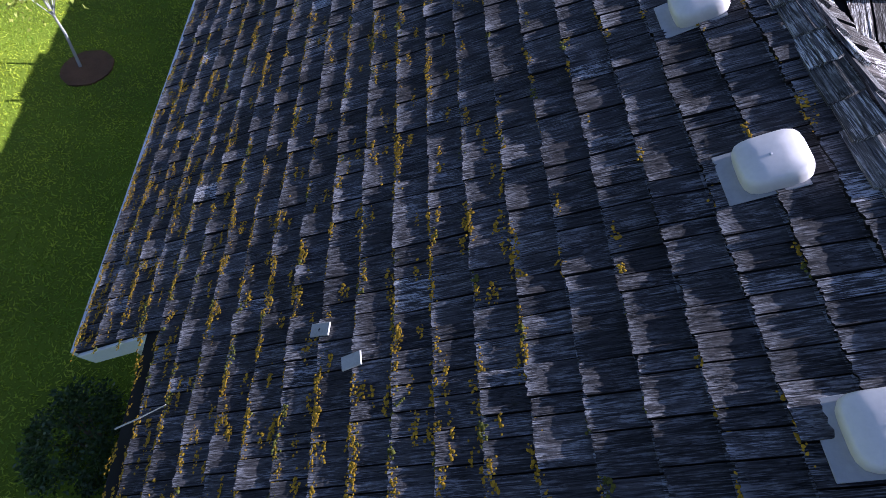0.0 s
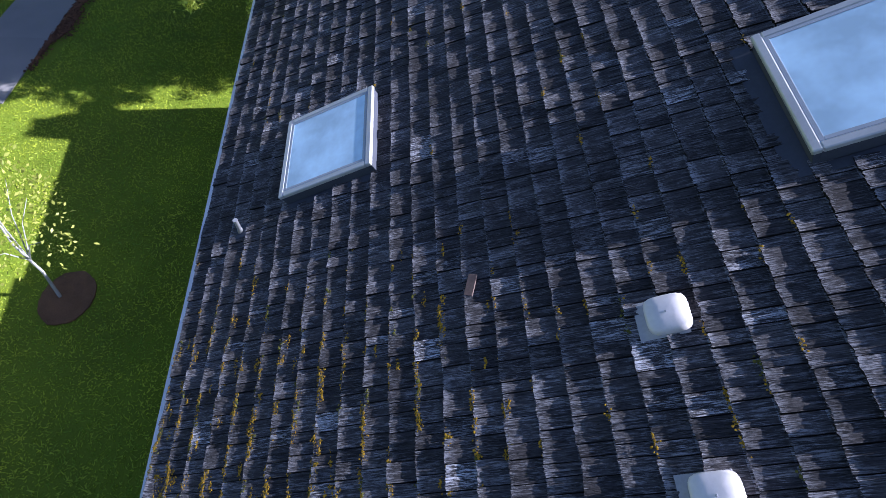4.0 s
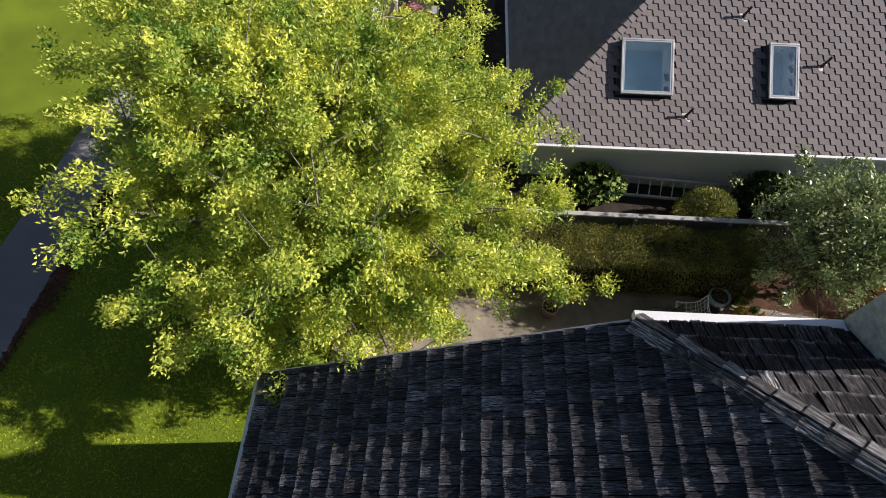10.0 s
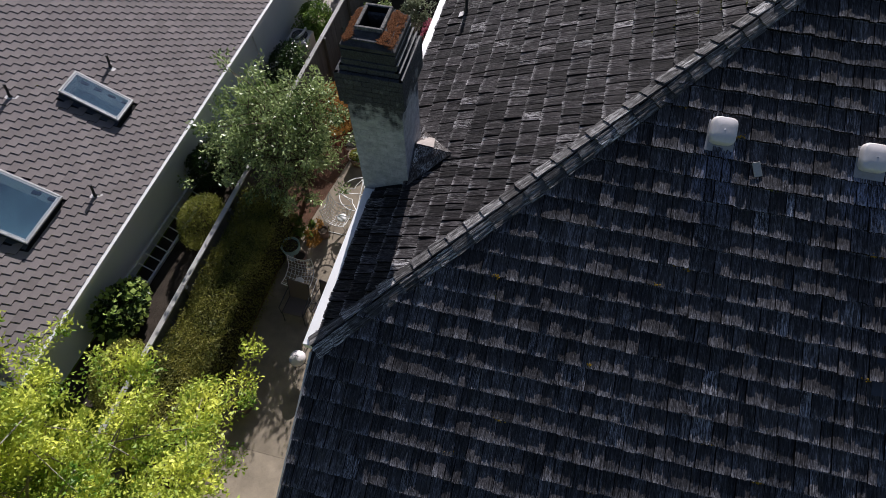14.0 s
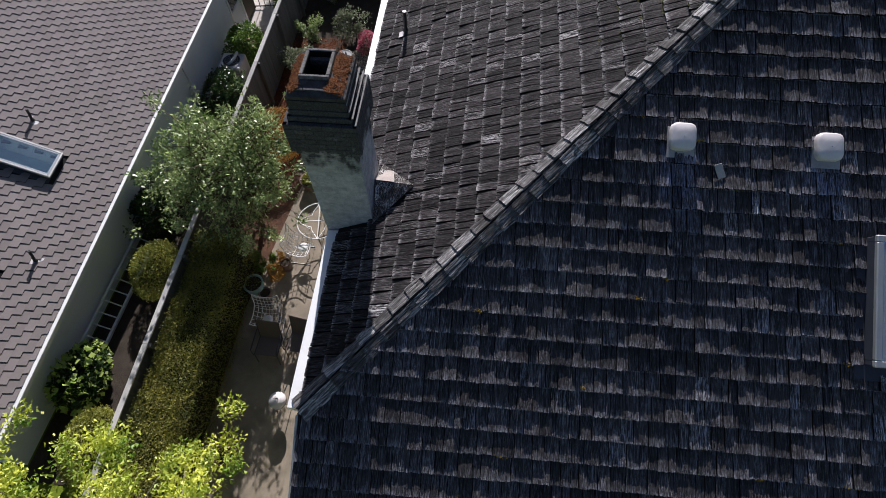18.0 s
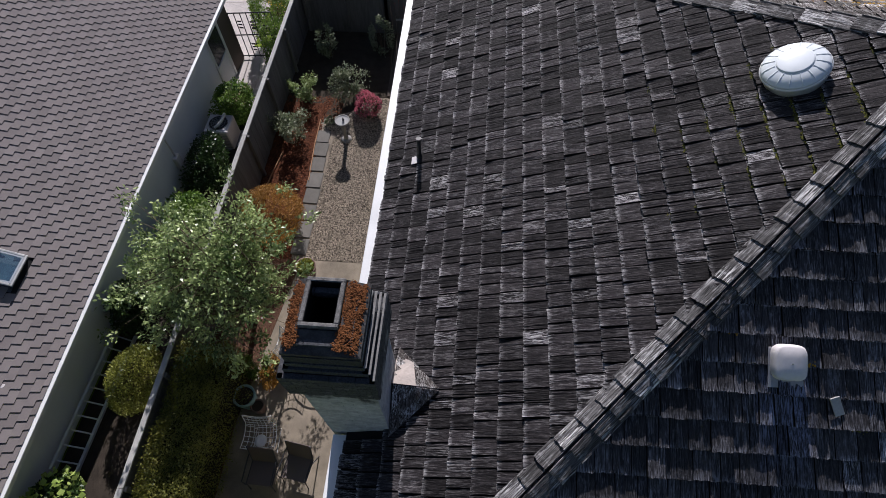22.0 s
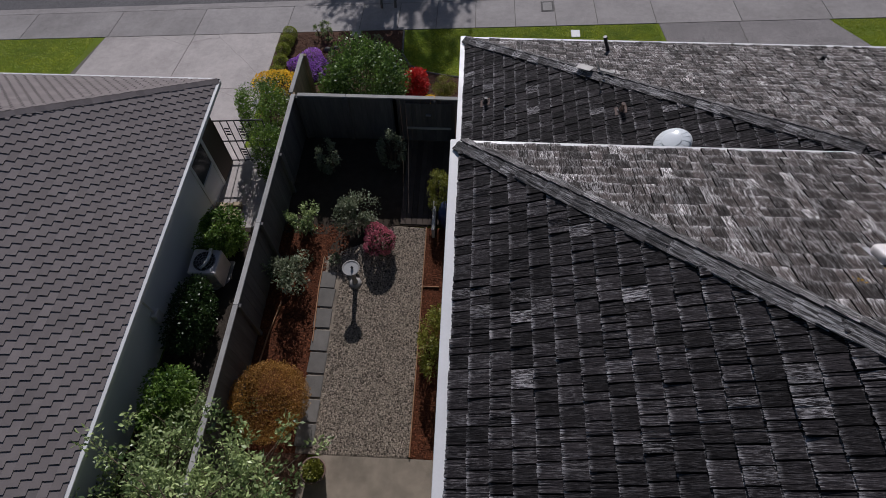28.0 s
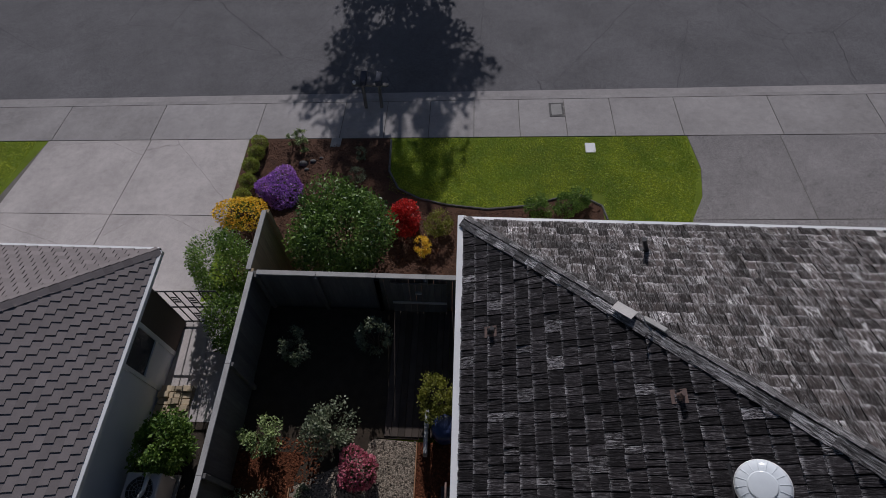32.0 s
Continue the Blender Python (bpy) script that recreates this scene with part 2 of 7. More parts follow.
MAT_CAPW = shake_material("weathered_cap_shake", (0.02, 0.019, 0.019), (0.16, 0.152, 0.15), (0.62, 0.61, 0.605), 0.5, 0.7)
MAT_DECK = plain("roof_felt", (0.012, 0.012, 0.013), 0.9)
MAT_WHITE = plain("white_paint", (0.74, 0.74, 0.73), 0.45, 0.08, 1.5, 30, 0.05)
MAT_STUCCO = plain("stucco", (0.77, 0.775, 0.80), 0.9, 0.08, 0.8, 60, 0.4)
MAT_SIDING = plain("painted_siding", (0.55, 0.53, 0.48), 0.7, 0.1, 0.8, 40, 0.1)
MAT_SHINGLE = plain("asphalt_shingle", (0.198, 0.175, 0.171), 0.9, 0.2, 1.2, 160, 0.5, 0, 0.1, 0.003)
# Bare asphalt edge, its butt and south-side shade put into the colour.
MAT_SHINGLE_EDGE = plain("asphalt_edge_with_shade", (0.026, 0.023, 0.023), 0.9, 0.3, 6, 60, 0.2)
MAT_GRASS_SOIL = plain("lawn_soil", (0.125, 0.17, 0.012), 0.95, 0.35, 0.6, 30, 0.6, 0, 0, 0.02)
MAT_CONCRETE = paving("concrete", (0.295, 0.277, 0.267), 0.14, 0.0, 0.1, 120)
MAT_DRIVE = paving("pale_driveway_concrete", (0.42, 0.385, 0.365), 0.12, 0.5, 0.07, 110)
MAT_AGGREGATE = paving("aggregate_concrete", (0.225, 0.21, 0.205), 0.5, 0.0, 0.05, 55)
# Strong blotches stand in for leaf shade dappling the patio.
MAT_PATIO = plain("dappled_patio_concrete", (0.24, 0.203, 0.155), 0.9, 0.42, 2.4, 60, 0.3)
# Terrace concrete with the house's shade put into its colour.
MAT_TERRACE = plain("shade_dark_terrace_concrete", (0.045, 0.042, 0.04), 0.9, 0.5, 1.6, 60, 0.3)
MAT_DECKING = plain("dark_decking", (0.07, 0.056, 0.046), 0.85, 0.35, 2, 40, 0.4, 0, 0.2)
MAT_TERRSTONE = plain("grey_terrace_stone", (0.085, 0.083, 0.08), 0.9, 0.3, 2, 60, 0.4)
MAT_ASPHALT = paving("asphalt", (0.122, 0.118, 0.121), 0.45, 0.8, 0.0, 55)
MAT_PATH = plain("asphalt_path", (0.22, 0.21, 0.205), 0.9, 0.2, 0.6, 120, 0.4)
MAT_MULCH = plain("bark_mulch", (0.095, 0.05, 0.032), 0.95, 0.5, 2.5, 70, 1.0, 0, 0.3, 0.02)
# Soil with house and shrub shade put into its colour.
MAT_SHADE_SOIL = plain("shade_dark_soil", (0.045, 0.036, 0.028), 0.95, 0.5, 3, 60, 0.9, 0, 0, 0.02)
MAT_REDMULCH = plain("red_bark_mulch", (0.125, 0.044, 0.02), 0.95, 0.5, 2.5, 70, 1.0, 0, 0.4, 0.02)
MAT_FENCE = plain("fence_wood", (0.118, 0.115, 0.111), 0.85, 0.3, 2, 40, 0.4, 0, 0.15, 0.005, None, (8, 8, 1))
MAT_TAN = plain("tan_fence_board", (0.30, 0.235, 0.15), 0.85, 0.25, 2, 40, 0.3, 0, 0.12, 0.005, None, (8, 8, 1))
MAT_RAIL = plain("silvered_rail", (0.38, 0.37, 0.35), 0.85, 0.3, 2, 50, 0.4, 0, 0.12)
MAT_BARK = plain("bark", (0.12, 0.09, 0.065), 0.95, 0.4, 3, 25, 0.9, 0, 0, 0.02)
MAT_VENT = plain("grey_plastic", (0.66, 0.62, 0.61), 0.5, 0.12, 3, 30, 0.05)
MAT_METAL = plain("galvanised_metal", (0.42, 0.43, 0.45), 0.4, 0.2, 3, 40, 0.05, 0.7)
MAT_FLASH = plain("painted_flashing", (0.06, 0.065, 0.085), 0.86, 0.2, 2, 30, 0.05)
MAT_BLACK = plain("black_iron", (0.025, 0.025, 0.027), 0.5, 0.2)
MAT_RUST = plain("rusted_metal", (0.13, 0.085, 0.07), 0.75, 0.4, 6, 40, 0.2)


def stack_material(name, lime, soot, level):
    """Limewashed masonry, stained black by soot above an uneven line; the wash is worn thin in blotches."""
    g = Graph(name)
    r = g.random()
    v = g.coords()
    big = g.noise(v, 2.2, 4, 0.65)
    mid = g.noise(v, 9.0, 4, 0.7)
    fine_ = g.noise(v, 60.0, 4, 0.7)
    sep = g.n.new("ShaderNodeSeparateXYZ")
    g.put(v, sep.inputs[0])
    col = g.mix(g.remap(mid, 0.35, 0.65), scaled(lime, 0.72), scaled(lime, 1.12))
    col = g.mix(g.remap(fine_, 0.56, 0.68, 0.0, 0.45), col, scaled(lime, 0.35))
    line = g.math("ADD", sep.outputs["Z"], g.math("ADD", g.remap(big, 0.3, 0.7, -0.3, 0.3), g.remap(mid, 0.3, 0.7, -0.14, 0.14)))
    black = g.mix(g.remap(fine_, 0.4, 0.66), soot, scaled(soot, 2.0))
    black = g.mix(g.remap(mid, 0.58, 0.68, 0.0, 0.7), black, scaled(soot, 3.2))
    col = g.mix(g.remap(line, level - 0.13, level + 0.13), col, black)
    hsv = g.n.new("ShaderNodeHueSaturation")
    g.put(g.remap(r, 0, 1, 0.93, 1.07), hsv.inputs["Value"])
    g.put(col, hsv.inputs["Color"])
    g.bump(g.math("ADD", mid, g.math("MULTIPLY", fine_, 0.5)), 0.5, 0.008)
    return g.done(hsv.outputs[0], 0.9, 0.0, 0.2)


MAT_BRICKW = stack_material("limewashed_brick", (0.44, 0.445, 0.455), (0.040, 0.041, 0.045), 1.72)
MAT_MORTAR = stack_material("limewashed_mortar", (0.40, 0.405, 0.415), (0.030, 0.031, 0.034), 1.72)
MAT_CROWN = plain("weathered_cement", (0.12, 0.115, 0.11), 0.95, 0.6, 9, 60, 0.8)
MAT_SKYGLASS = glass_material("skylight_glass", (0.56, 0.76, 0.90), 0.04)
MAT_SEAL = plain("grey_seal", (0.33, 0.36, 0.4), 0.6, 0.1)


def clear_glass(name, tint, gloss=0.16):
    """Thin tinted glazing: what lies behind shows through, with a mirror gloss on top."""
    g = Graph(name)
    tr = g.n.new("ShaderNodeBsdfTransparent")
    tr.inputs["Color"].default_value = (*tint, 1)
    gl = g.n.new("ShaderNodeBsdfGlossy")
    gl.inputs["Roughness"].default_value = 0.03
    ms = g.n.new("ShaderNodeMixShader")
    ms.inputs[0].default_value = gloss
    g.t.links.new(tr.outputs[0], ms.inputs[1])
    g.t.links.new(gl.outputs[0], ms.inputs[2])
    g.t.links.new(ms.outputs[0], g.n["Material Output"].inputs["Surface"])
    return g.m


MAT_CLEAR = clear_glass("blue_tinted_glass", (0.84, 0.93, 0.95), 0.3)
MAT_WELL = plain("white_light_well", (0.88, 0.89, 0.89), 0.6, 0.06, 2, 20, 0.05)
# Well floor; the sky reflected by the panes is put into its blue.
MAT_WELLFLOOR = plain("sky_toned_floor", (0.46, 0.62, 0.70), 0.5, 0.3, 2, 20, 0.05)
MAT_FRAME = plain("aluminium_frame", (0.48, 0.48, 0.47), 0.42, 0.12, 2, 30, 0.04, 0.35)


# ---- shapes ----
class Geo:
    def __init__(self):
        self.v, self.f = [], []

    def face_block(self, verts, faces):
        k = len(self.v)
        self.v.extend([tuple(p) for p in verts])
        self.f.extend([tuple(i + k for i in f) for f in faces])
        return self

    def box(self, lo, hi, c=0.0, m=None):
        """A box with chamfered edges of width c."""
        (x0, y0, z0), (x1, y1, z1) = lo, hi
        if c <= 0:
            vs = [(x0, y0, z0), (x1, y0, z0), (x1, y1, z0), (x0, y1, z0), (x0, y0, z1), (x1, y0, z1), (x1, y1, z1), (x0, y1, z1)]
            fs = [(3, 2, 1, 0), (4, 5, 6, 7), (0, 1, 5, 4), (1, 2, 6, 5), (2, 3, 7, 6), (3, 0, 4, 7)]
        else:
            vs, fs = [], []
            rings = [(z0, c), (z0 + c, 0), (z1 - c, 0), (z1, c)]
            for z, s in rings:
                a, b, d, e = x0 + s, x1 - s, y0 + s, y1 - s
                q = c if s == 0 else 0
                vs += [(a + q, d, z), (b - q, d, z), (b, d + q, z), (b, e - q, z), (b - q, e, z), (a + q, e, z), (a, e - q, z), (a, d + q, z)]
            for k in range(3):
                for i in range(8):
                    j = (i + 1) % 8
                    fs.append((k * 8 + i, k * 8 + j, k * 8 + 8 + j, k * 8 + 8 + i))
            fs += [tuple(reversed(range(8))), tuple(range(24, 32))]
        if m is not None:
            vs = [m @ Vector(p) for p in vs]
        return self.face_block(vs, fs)

    def lathe(self, profile, seg=16, at=(0, 0, 0), m=None, close=True):
        """profile: (radius, height) from below to above."""
        vs, fs = [], []
        for r, z in profile:
            for i in range(seg):
                a = 2 * math.pi * i / seg
                vs.append((at[0] + r * math.cos(a), at[1] + r * math.sin(a), at[2] + z))
        n = len(profile)
        for k in range(n - 1):
            for i in range(seg):
                j = (i + 1) % seg
                fs.append((k * seg + i, k * seg + j, (k + 1) * seg + j, (k + 1) * seg + i))
        if close:
            fs += [tuple(reversed(range(seg))), tuple(range((n - 1) * seg, n * seg))]
        if m is not None:
            vs = [m @ Vector(p) for p in vs]
        return self.face_block(vs, fs)

    def tube(self, pts, r, seg=6, r2=None, closed=False):
        """A round bar along points, tapering from r to r2."""
        pts = [Vector(p) for p in pts]
        n = len(pts)
        vs, fs = [], []
        for k, p in enumerate(pts):
            a, b = pts[(k - 1) % n if closed else max(k - 1, 0)], pts[(k + 1) % n if closed else min(k + 1, n - 1)]
            d = (b - a).normalized()
            s = d.cross(Vector((0, 0, 1)) if abs(d.z) < 0.95 else Vector((1, 0, 0))).normalized()
            u = s.cross(d)
            rr = r if r2 is None else r + (r2 - r) * k / max(1, n - 1)
            for i in range(seg):
                t = 2 * math.pi * i / seg
                vs.append(p + rr * (math.cos(t) * s + math.sin(t) * u))
        for k in range(n if closed else n - 1):
            q = (k + 1) % n
            for i in range(seg):
                j = (i + 1) % seg
                fs.append((k * seg + i, k * seg + j, q * seg + j, q * seg + i))
        if not closed:
            fs += [tuple(reversed(range(seg))), tuple(range((n - 1) * seg, n * seg))]
        return self.face_block(vs, fs)

    def prism(self, poly, z0, z1, m=None):
        """A flat polygon, counter-clockwise, given thickness; z0 and z1 may be functions of x, y."""
        n = len(poly)
        lo = z0 if callable(z0) else (lambda x, y: z0)
        hi = z1 if callable(z1) else (lambda x, y: z1)
        vs = [(x, y, lo(x, y)) for x, y in poly] + [(x, y, hi(x, y)) for x, y in poly]
        fs = [tuple(reversed(range(n))), tuple(range(n, 2 * n))] + [(i, (i + 1) % n, n + (i + 1) % n, n + i) for i in range(n)]
        if m is not None:
            vs = [m @ Vector(p) for p in vs]
        return self.face_block(vs, fs)

    def mesh(self, name, mat=None, smooth=False, ends=None, every=0, tops=0):
        """ends: a second material for all but the first tops faces of every so many."""
        me = bpy.data.meshes.new(name)
        me.from_pydata(self.v, [], self.f)
        if mat:
            me.materials.append(mat)
        if ends:
            me.materials.append(ends)
            me.polygons.foreach_set("material_index", [0 if i % every < tops else 1 for i in range(len(me.polygons))])
        if smooth:
            me.polygons.foreach_set("use_smooth", [True] * len(me.polygons))
        me.update()
        return me


def quads_mesh(name, verts, faces, mat):
    """verts: (n, 3) array; faces: (m, k) array."""
    me = bpy.data.meshes.new(name)
    m, k = faces.shape
    me.vertices.add(len(verts))
    me.vertices.foreach_set("co", np.ascontiguousarray(verts, dtype=np.float32).ravel())
    me.loops.add(m * k)
    me.loops.foreach_set("vertex_index", np.ascontiguousarray(faces, dtype=np.int32).ravel())
    me.polygons.add(m)
    me.polygons.foreach_set("loop_start", np.arange(0, m * k, k, dtype=np.int32))
    me.update(calc_edges=True)
    me.materials.append(mat)
    return me


def thing(name, at=(0, 0, 0), label="", category="", group="", kind="", rz=0.0, m=None):
    ob = new(name)
    ob.empty_display_size = 0.1
    ob.matrix_basis = m if m is not None else pose(*at, 0, 0, rz)
    return tagged(ob, label, category, group, kind)


def part(name, geo, mat, parent, label="", smooth=False, kind="", m=None):
    me = geo.mesh(name, mat, smooth) if isinstance(geo, Geo) else geo
    ob = new(name, me)
    ob.parent = parent
    if m is not None:
        ob.matrix_basis = m
    return tagged(ob, label, "", "", kind)


def structure(name, geo, mat, label="", category="", m=None):
    ob = new(name, geo.mesh(name, mat) if isinstance(geo, Geo) else geo)
    if m is not None:
        ob.matrix_basis = m
    return tagged(ob, label, category, "", "structure")


def ground_z(x, y):
    return 0.41 + 0.077 * x - 0.074 * y


COURT = -1.17

# ---- ground, street, paving ----
def street_y(x):
    """The back edge of the pavement along the street."""
    return 24.70 - 0.0315 * x


def yard_z(x, y):
    """The courtyard floor, rising to the lawn at its south end."""
    k = max(0.0, min(1.0, (1.0 - y) / 4.0))
    return COURT + (ground_z(x, y) - COURT) * k


def sheet_z(x, y):
    z = 0.41 + 0.077 * max(-70, min(60, x)) - 0.074 * max(-60, min(80, y))
    if -18.0 < x < -13.0 and -3.0 < y < 18.3:
        return yard_z(x, y) - 0.06
    if -13.6 < x < 3.0 and -2.6 < y < 18.2:
        return z - 0.3
    if y > street_y(x) + 1.7:
        return z - 0.22
    return z


xs = sorted(set([-900, -400, -200, -120, -80, 60, 90, 150, 300, 800] + [round(-60 + 0.6 * i, 2) for i in range(200)]))
ys = sorted(set([-900, -400, -200, -100, 100, 200, 400, 900] + [round(-50 + 0.6 * i, 2) for i in range(190)]))
gv = np.array([(x, y, sheet_z(x, y)) for y in ys for x in xs])
nx = len(xs)
gf = np.array([(j * nx + i, j * nx + i + 1, (j + 1) * nx + i + 1, (j + 1) * nx + i) for j in range(len(ys) - 1) for i in range(nx - 1)])
tagged(new("ground", quads_mesh("ground", gv, gf, MAT_GRASS_SOIL)), "sloping ground with short mown green grass", "ground", "", "structure")


def slab(name, poly, up, mat, label, category, low=-0.25, z=None):
    g = Geo().prism(poly, lambda x, y: (z if z is not None else ground_z(x, y)) + low, lambda x, y: (z if z is not None else ground_z(x, y)) + up)
    return structure(name, g, mat, label, category)


def along_street(a, b, x0, x1, steps=1):
    lo = [(x0 + (x1 - x0) * k / steps, street_y(x0 + (x1 - x0) * k / steps) + a) for k in range(steps + 1)]
    hi = [(x, y - a + b) for x, y in reversed(lo)]
    return lo + hi


slab("road", along_street(2.45, 16, -70, 45), -0.12, MAT_ASPHALT, "grey asphalt street sloping gently downhill", "road")
slab("gutter_pan", along_street(2.0, 2.446, -70, 45), -0.11, MAT_CONCRETE, "narrow concrete gutter along the street", "gutter")
slab("kerb", along_street(1.84, 1.996, -70, 45), 0.02, MAT_CONCRETE, "low concrete kerb along the street", "kerb")

# ---- own house: roof slopes with split shakes ----
PITCH = math.atan(0.5)
CP, SP = math.cos(PITCH), math.sin(PITCH)
EXPO = 0.254
Z_S, Z_W, Z_N, Z_GW, Z_GN = 4.133, 11.550, 11.267, 8.629, 11.365


def slope_frame(origin, along, up):
    """X along the eave, Y up the slope, Z out of the roof."""
    ax, ay = Vector(along).normalized(), Vector(up).normalized()
    az = ax.cross(ay)
    m = Matrix((ax, ay, az)).transposed().to_4x4()
    m.translation = Vector(origin)
    return m


rs = random.Random(11)


COLS = 13


def shake_shape(rnd, w, e, lap=0.055, cut=None, loose=1.0, n=COLS):
    """One split shake: butt at y 0, head at y e + lap, width w, with ridges and splits along its length; the head lies lower. cut: left and right limits at butt and head."""
    t = 0.037 + loose * rnd.uniform(-0.006, 0.011) if loose > 1 else 0.038 + 0.024 * rnd.random() ** 2.0
    head = e + lap
    dv = rnd.uniform(-0.008, 0.008)
    skew = rnd.uniform(-0.007, 0.007)
    cup = min(loose, 1.2) * rnd.uniform(-0.005, 0.005)
    roll = min(loose, 1.2) * rnd.uniform(-0.009, 0.009)
    rough = rnd.uniform(0.25, 1.0) ** 1.5 * (0.0034 if loose > 1 else 0.0036)
    ridge, h = [], 0.0
    for _ in range(n):
        h = 0.45 * h + rnd.uniform(-rough, rough)
        ridge.append(h - (0.007 * rnd.random() if rnd.random() < 0.09 else 0.0))
    spots = [0.0] + [(i + rnd.uniform(-0.45, 0.45)) / (n - 1) for i in range(1, n - 1)] + [1.0]
    vs = []
    for k, (y, z) in enumerate(((dv, t), (0.45 * head, 0.55 * t + (0.006 if loose > 1 else 0.001)), (head, 0.004))):
        f = (1.0, 0.6, 0.15)[k]
        fr = (1.0, 0.9, 0.5)[k]
        for i in range(n):
            s = spots[i]
            if cut:
                l = cut[0] + (cut[2] - cut[0]) * y / head
                r = cut[1] + (cut[3] - cut[1]) * y / head
                x = l + (r - l) * s
            else:
                x = w * s
            side = (2 * s - 1) ** 2
            jag = rnd.uniform(-0.007, 0.007) if k == 0 else 0.0
            vs.append((x, y + jag + skew * (s - 0.5) * (k == 0), z + f * (cup * side + roll * (s - 0.5)) + fr * ridge[i] + rnd.uniform(-0.001, 0.001)))
    for i in range(n):
        x, y, z = vs[i]
        vs.append((x, y + 0.004, 0.0))
    for i in (0, n - 1):
        x, y, z = vs[2 * n + i]
        vs.append((x, y, 0.0))
    b = 3 * n
    fs = [(r * n + i, r * n + i + 1, r * n + i + n + 1, r * n + i + n) for r in range(2) for i in range(n - 1)]
    fs += [(b + i, b + 1 + i, i + 1, i) for i in range(n - 1)]
    fs += [(b, 0, n, 2 * n, b + n), (b + n - 1, b + n + 1, 3 * n - 1, 2 * n - 1, n - 1)]
    return vs, fs


WIDTHS = (0.09, 0.11, 0.13, 0.14, 0.16, 0.17, 0.19, 0.23)
SHAKES = {q: [[shake_shape(rs, w - (0.008 if q < 1 else 0.016), EXPO, 0.055, None, q) for _ in range(5)] for w in WIDTHS] for q in (0.5, 1.6)}


def lay_shakes(roof, length, left, right, mat, single, holes=(), seed=1, v0=0.0, tone="", loose=1.6, brk=None, n=COLS):
    """Courses from the eave up. left(v), right(v): limits along the eave. single(u, v): laid as pieces of their own."""
    rnd = random.Random(seed)
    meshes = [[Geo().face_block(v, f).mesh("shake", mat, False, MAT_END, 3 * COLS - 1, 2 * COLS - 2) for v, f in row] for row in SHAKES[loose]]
    rest = Geo()
    made = 0
    v = v0
    while v < length - 0.05:
        e = EXPO
        head = min(e + 0.055, length - v + 0.02)
        lb, rb = left(v), right(v)
        vt = v + head if brk is None or not v < brk < v + head else brk - 0.001
        lt, rt = left(vt), right(vt)
        u = lb - rnd.uniform(0, 0.1)
        while u < rb - 0.02:
            kind = rnd.randrange(8)
            w = WIDTHS[kind]
            gap = 0.004 if loose < 1 else 0.008
            a, b = u + gap, u + w - gap
            u += w
            if b - lb < 0.03 or rb - a < 0.03:
                continue
            mid = (a + b) / 2
            if any(h[0] < mid < h[1] and h[2] < v + 0.5 * e < h[3] for h in holes):
                continue
            clear = a > max(lb, lt) and b < min(rb, rt) and head > e
            if clear and made < 300 and single(mid, v):
                ob = new("shake", meshes[kind][rnd.randrange(5)])
                ob.parent = roof
                ob.matrix_basis = Matrix.LocRotScale((a, v, 0.004), Euler((rnd.uniform(-0.02, 0.02), 0, rnd.uniform(-0.012, 0.012))), (1, 1, 1))
                made += 1
                continue
            cut = (max(a, lb) - a, min(b, rb) - a, max(a, lt) - a, min(b, rt) - a)
            if cut[1] - cut[0] < 0.02 and cut[3] - cut[2] < 0.02:
                continue
            if cut[3] < cut[2]:
                c = (cut[2] + cut[3]) / 2
                cut = (cut[0], cut[1], c - 0.002, c + 0.002)
            if cut[1] < cut[0]:
                c = (cut[0] + cut[1]) / 2
                cut = (c - 0.002, c + 0.002, cut[2], cut[3])
            vs, fs = shake_shape(rnd, w, head - 0.055, 0.055, cut, loose, n)
            rest.face_block([(x + a, y + v, z + 0.004) for x, y, z in vs], fs)
        v += e
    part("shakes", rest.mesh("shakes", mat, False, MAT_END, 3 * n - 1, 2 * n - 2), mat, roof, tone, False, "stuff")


def roof_slope(name, m, poly, label):
    """The boarded deck under the shakes; poly in the slope's own plane."""
    g = Geo().prism(poly, -0.05, 0.0)
    return structure(name, g, MAT_DECK, label, "roof", m)


def lin(v, v0, u0, v1, u1):
    return u0 + (u1 - u0) * (v - v0) / (v1 - v0)


W_EDGE, S_EDGE, N_EDGE, G_EDGE = -13.31, -3.27, 12.74, 18.84
APEX = (-7.70, 7.13)
TIP = (-2.94, 1.74)
hip_sw_y = W_EDGE + 14.834

# south slope
ms = slope_frame((0, S_EDGE, Z_S + 0.5 * S_EDGE), (1, 0, 0), (0, CP, SP))
vy = lambda y: (y - S_EDGE) / CP
left_s = lambda v: W_EDGE if v < vy(hip_sw_y) else lin(v, vy(hip_sw_y), W_EDGE, vy(APEX[1]), APEX[0])
right_s = lambda v: -1.64 if v < vy(-2.55) else (3.0 if v < vy(1.72) else lin(v, vy(1.72), TIP[0], vy(APEX[1]), APEX[0]))
roof_south = roof_slope("roof_south", ms, [(W_EDGE, 0), (-1.64, 0), (-1.64, vy(-2.55)), (3.0, vy(-2.55)), (3.0, vy(1.72)), (TIP[0], vy(1.72)), (APEX[0], vy(APEX[1])), (W_EDGE, vy(hip_sw_y))], "long south roof slope of weathered dark grey cedar shakes with yellow moss")
SKY_SMALL = (-8.80, -7.58, vy(-2.06), vy(-0.94))
SKY_BIG = (-7.33, -6.07, vy(2.42), vy(3.62))

# west slope
mw = slope_frame((W_EDGE, 0, Z_W + 0.5 * W_EDGE), (0, -1, 0), (CP, 0, SP))
vx = lambda x: (x - W_EDGE) / CP
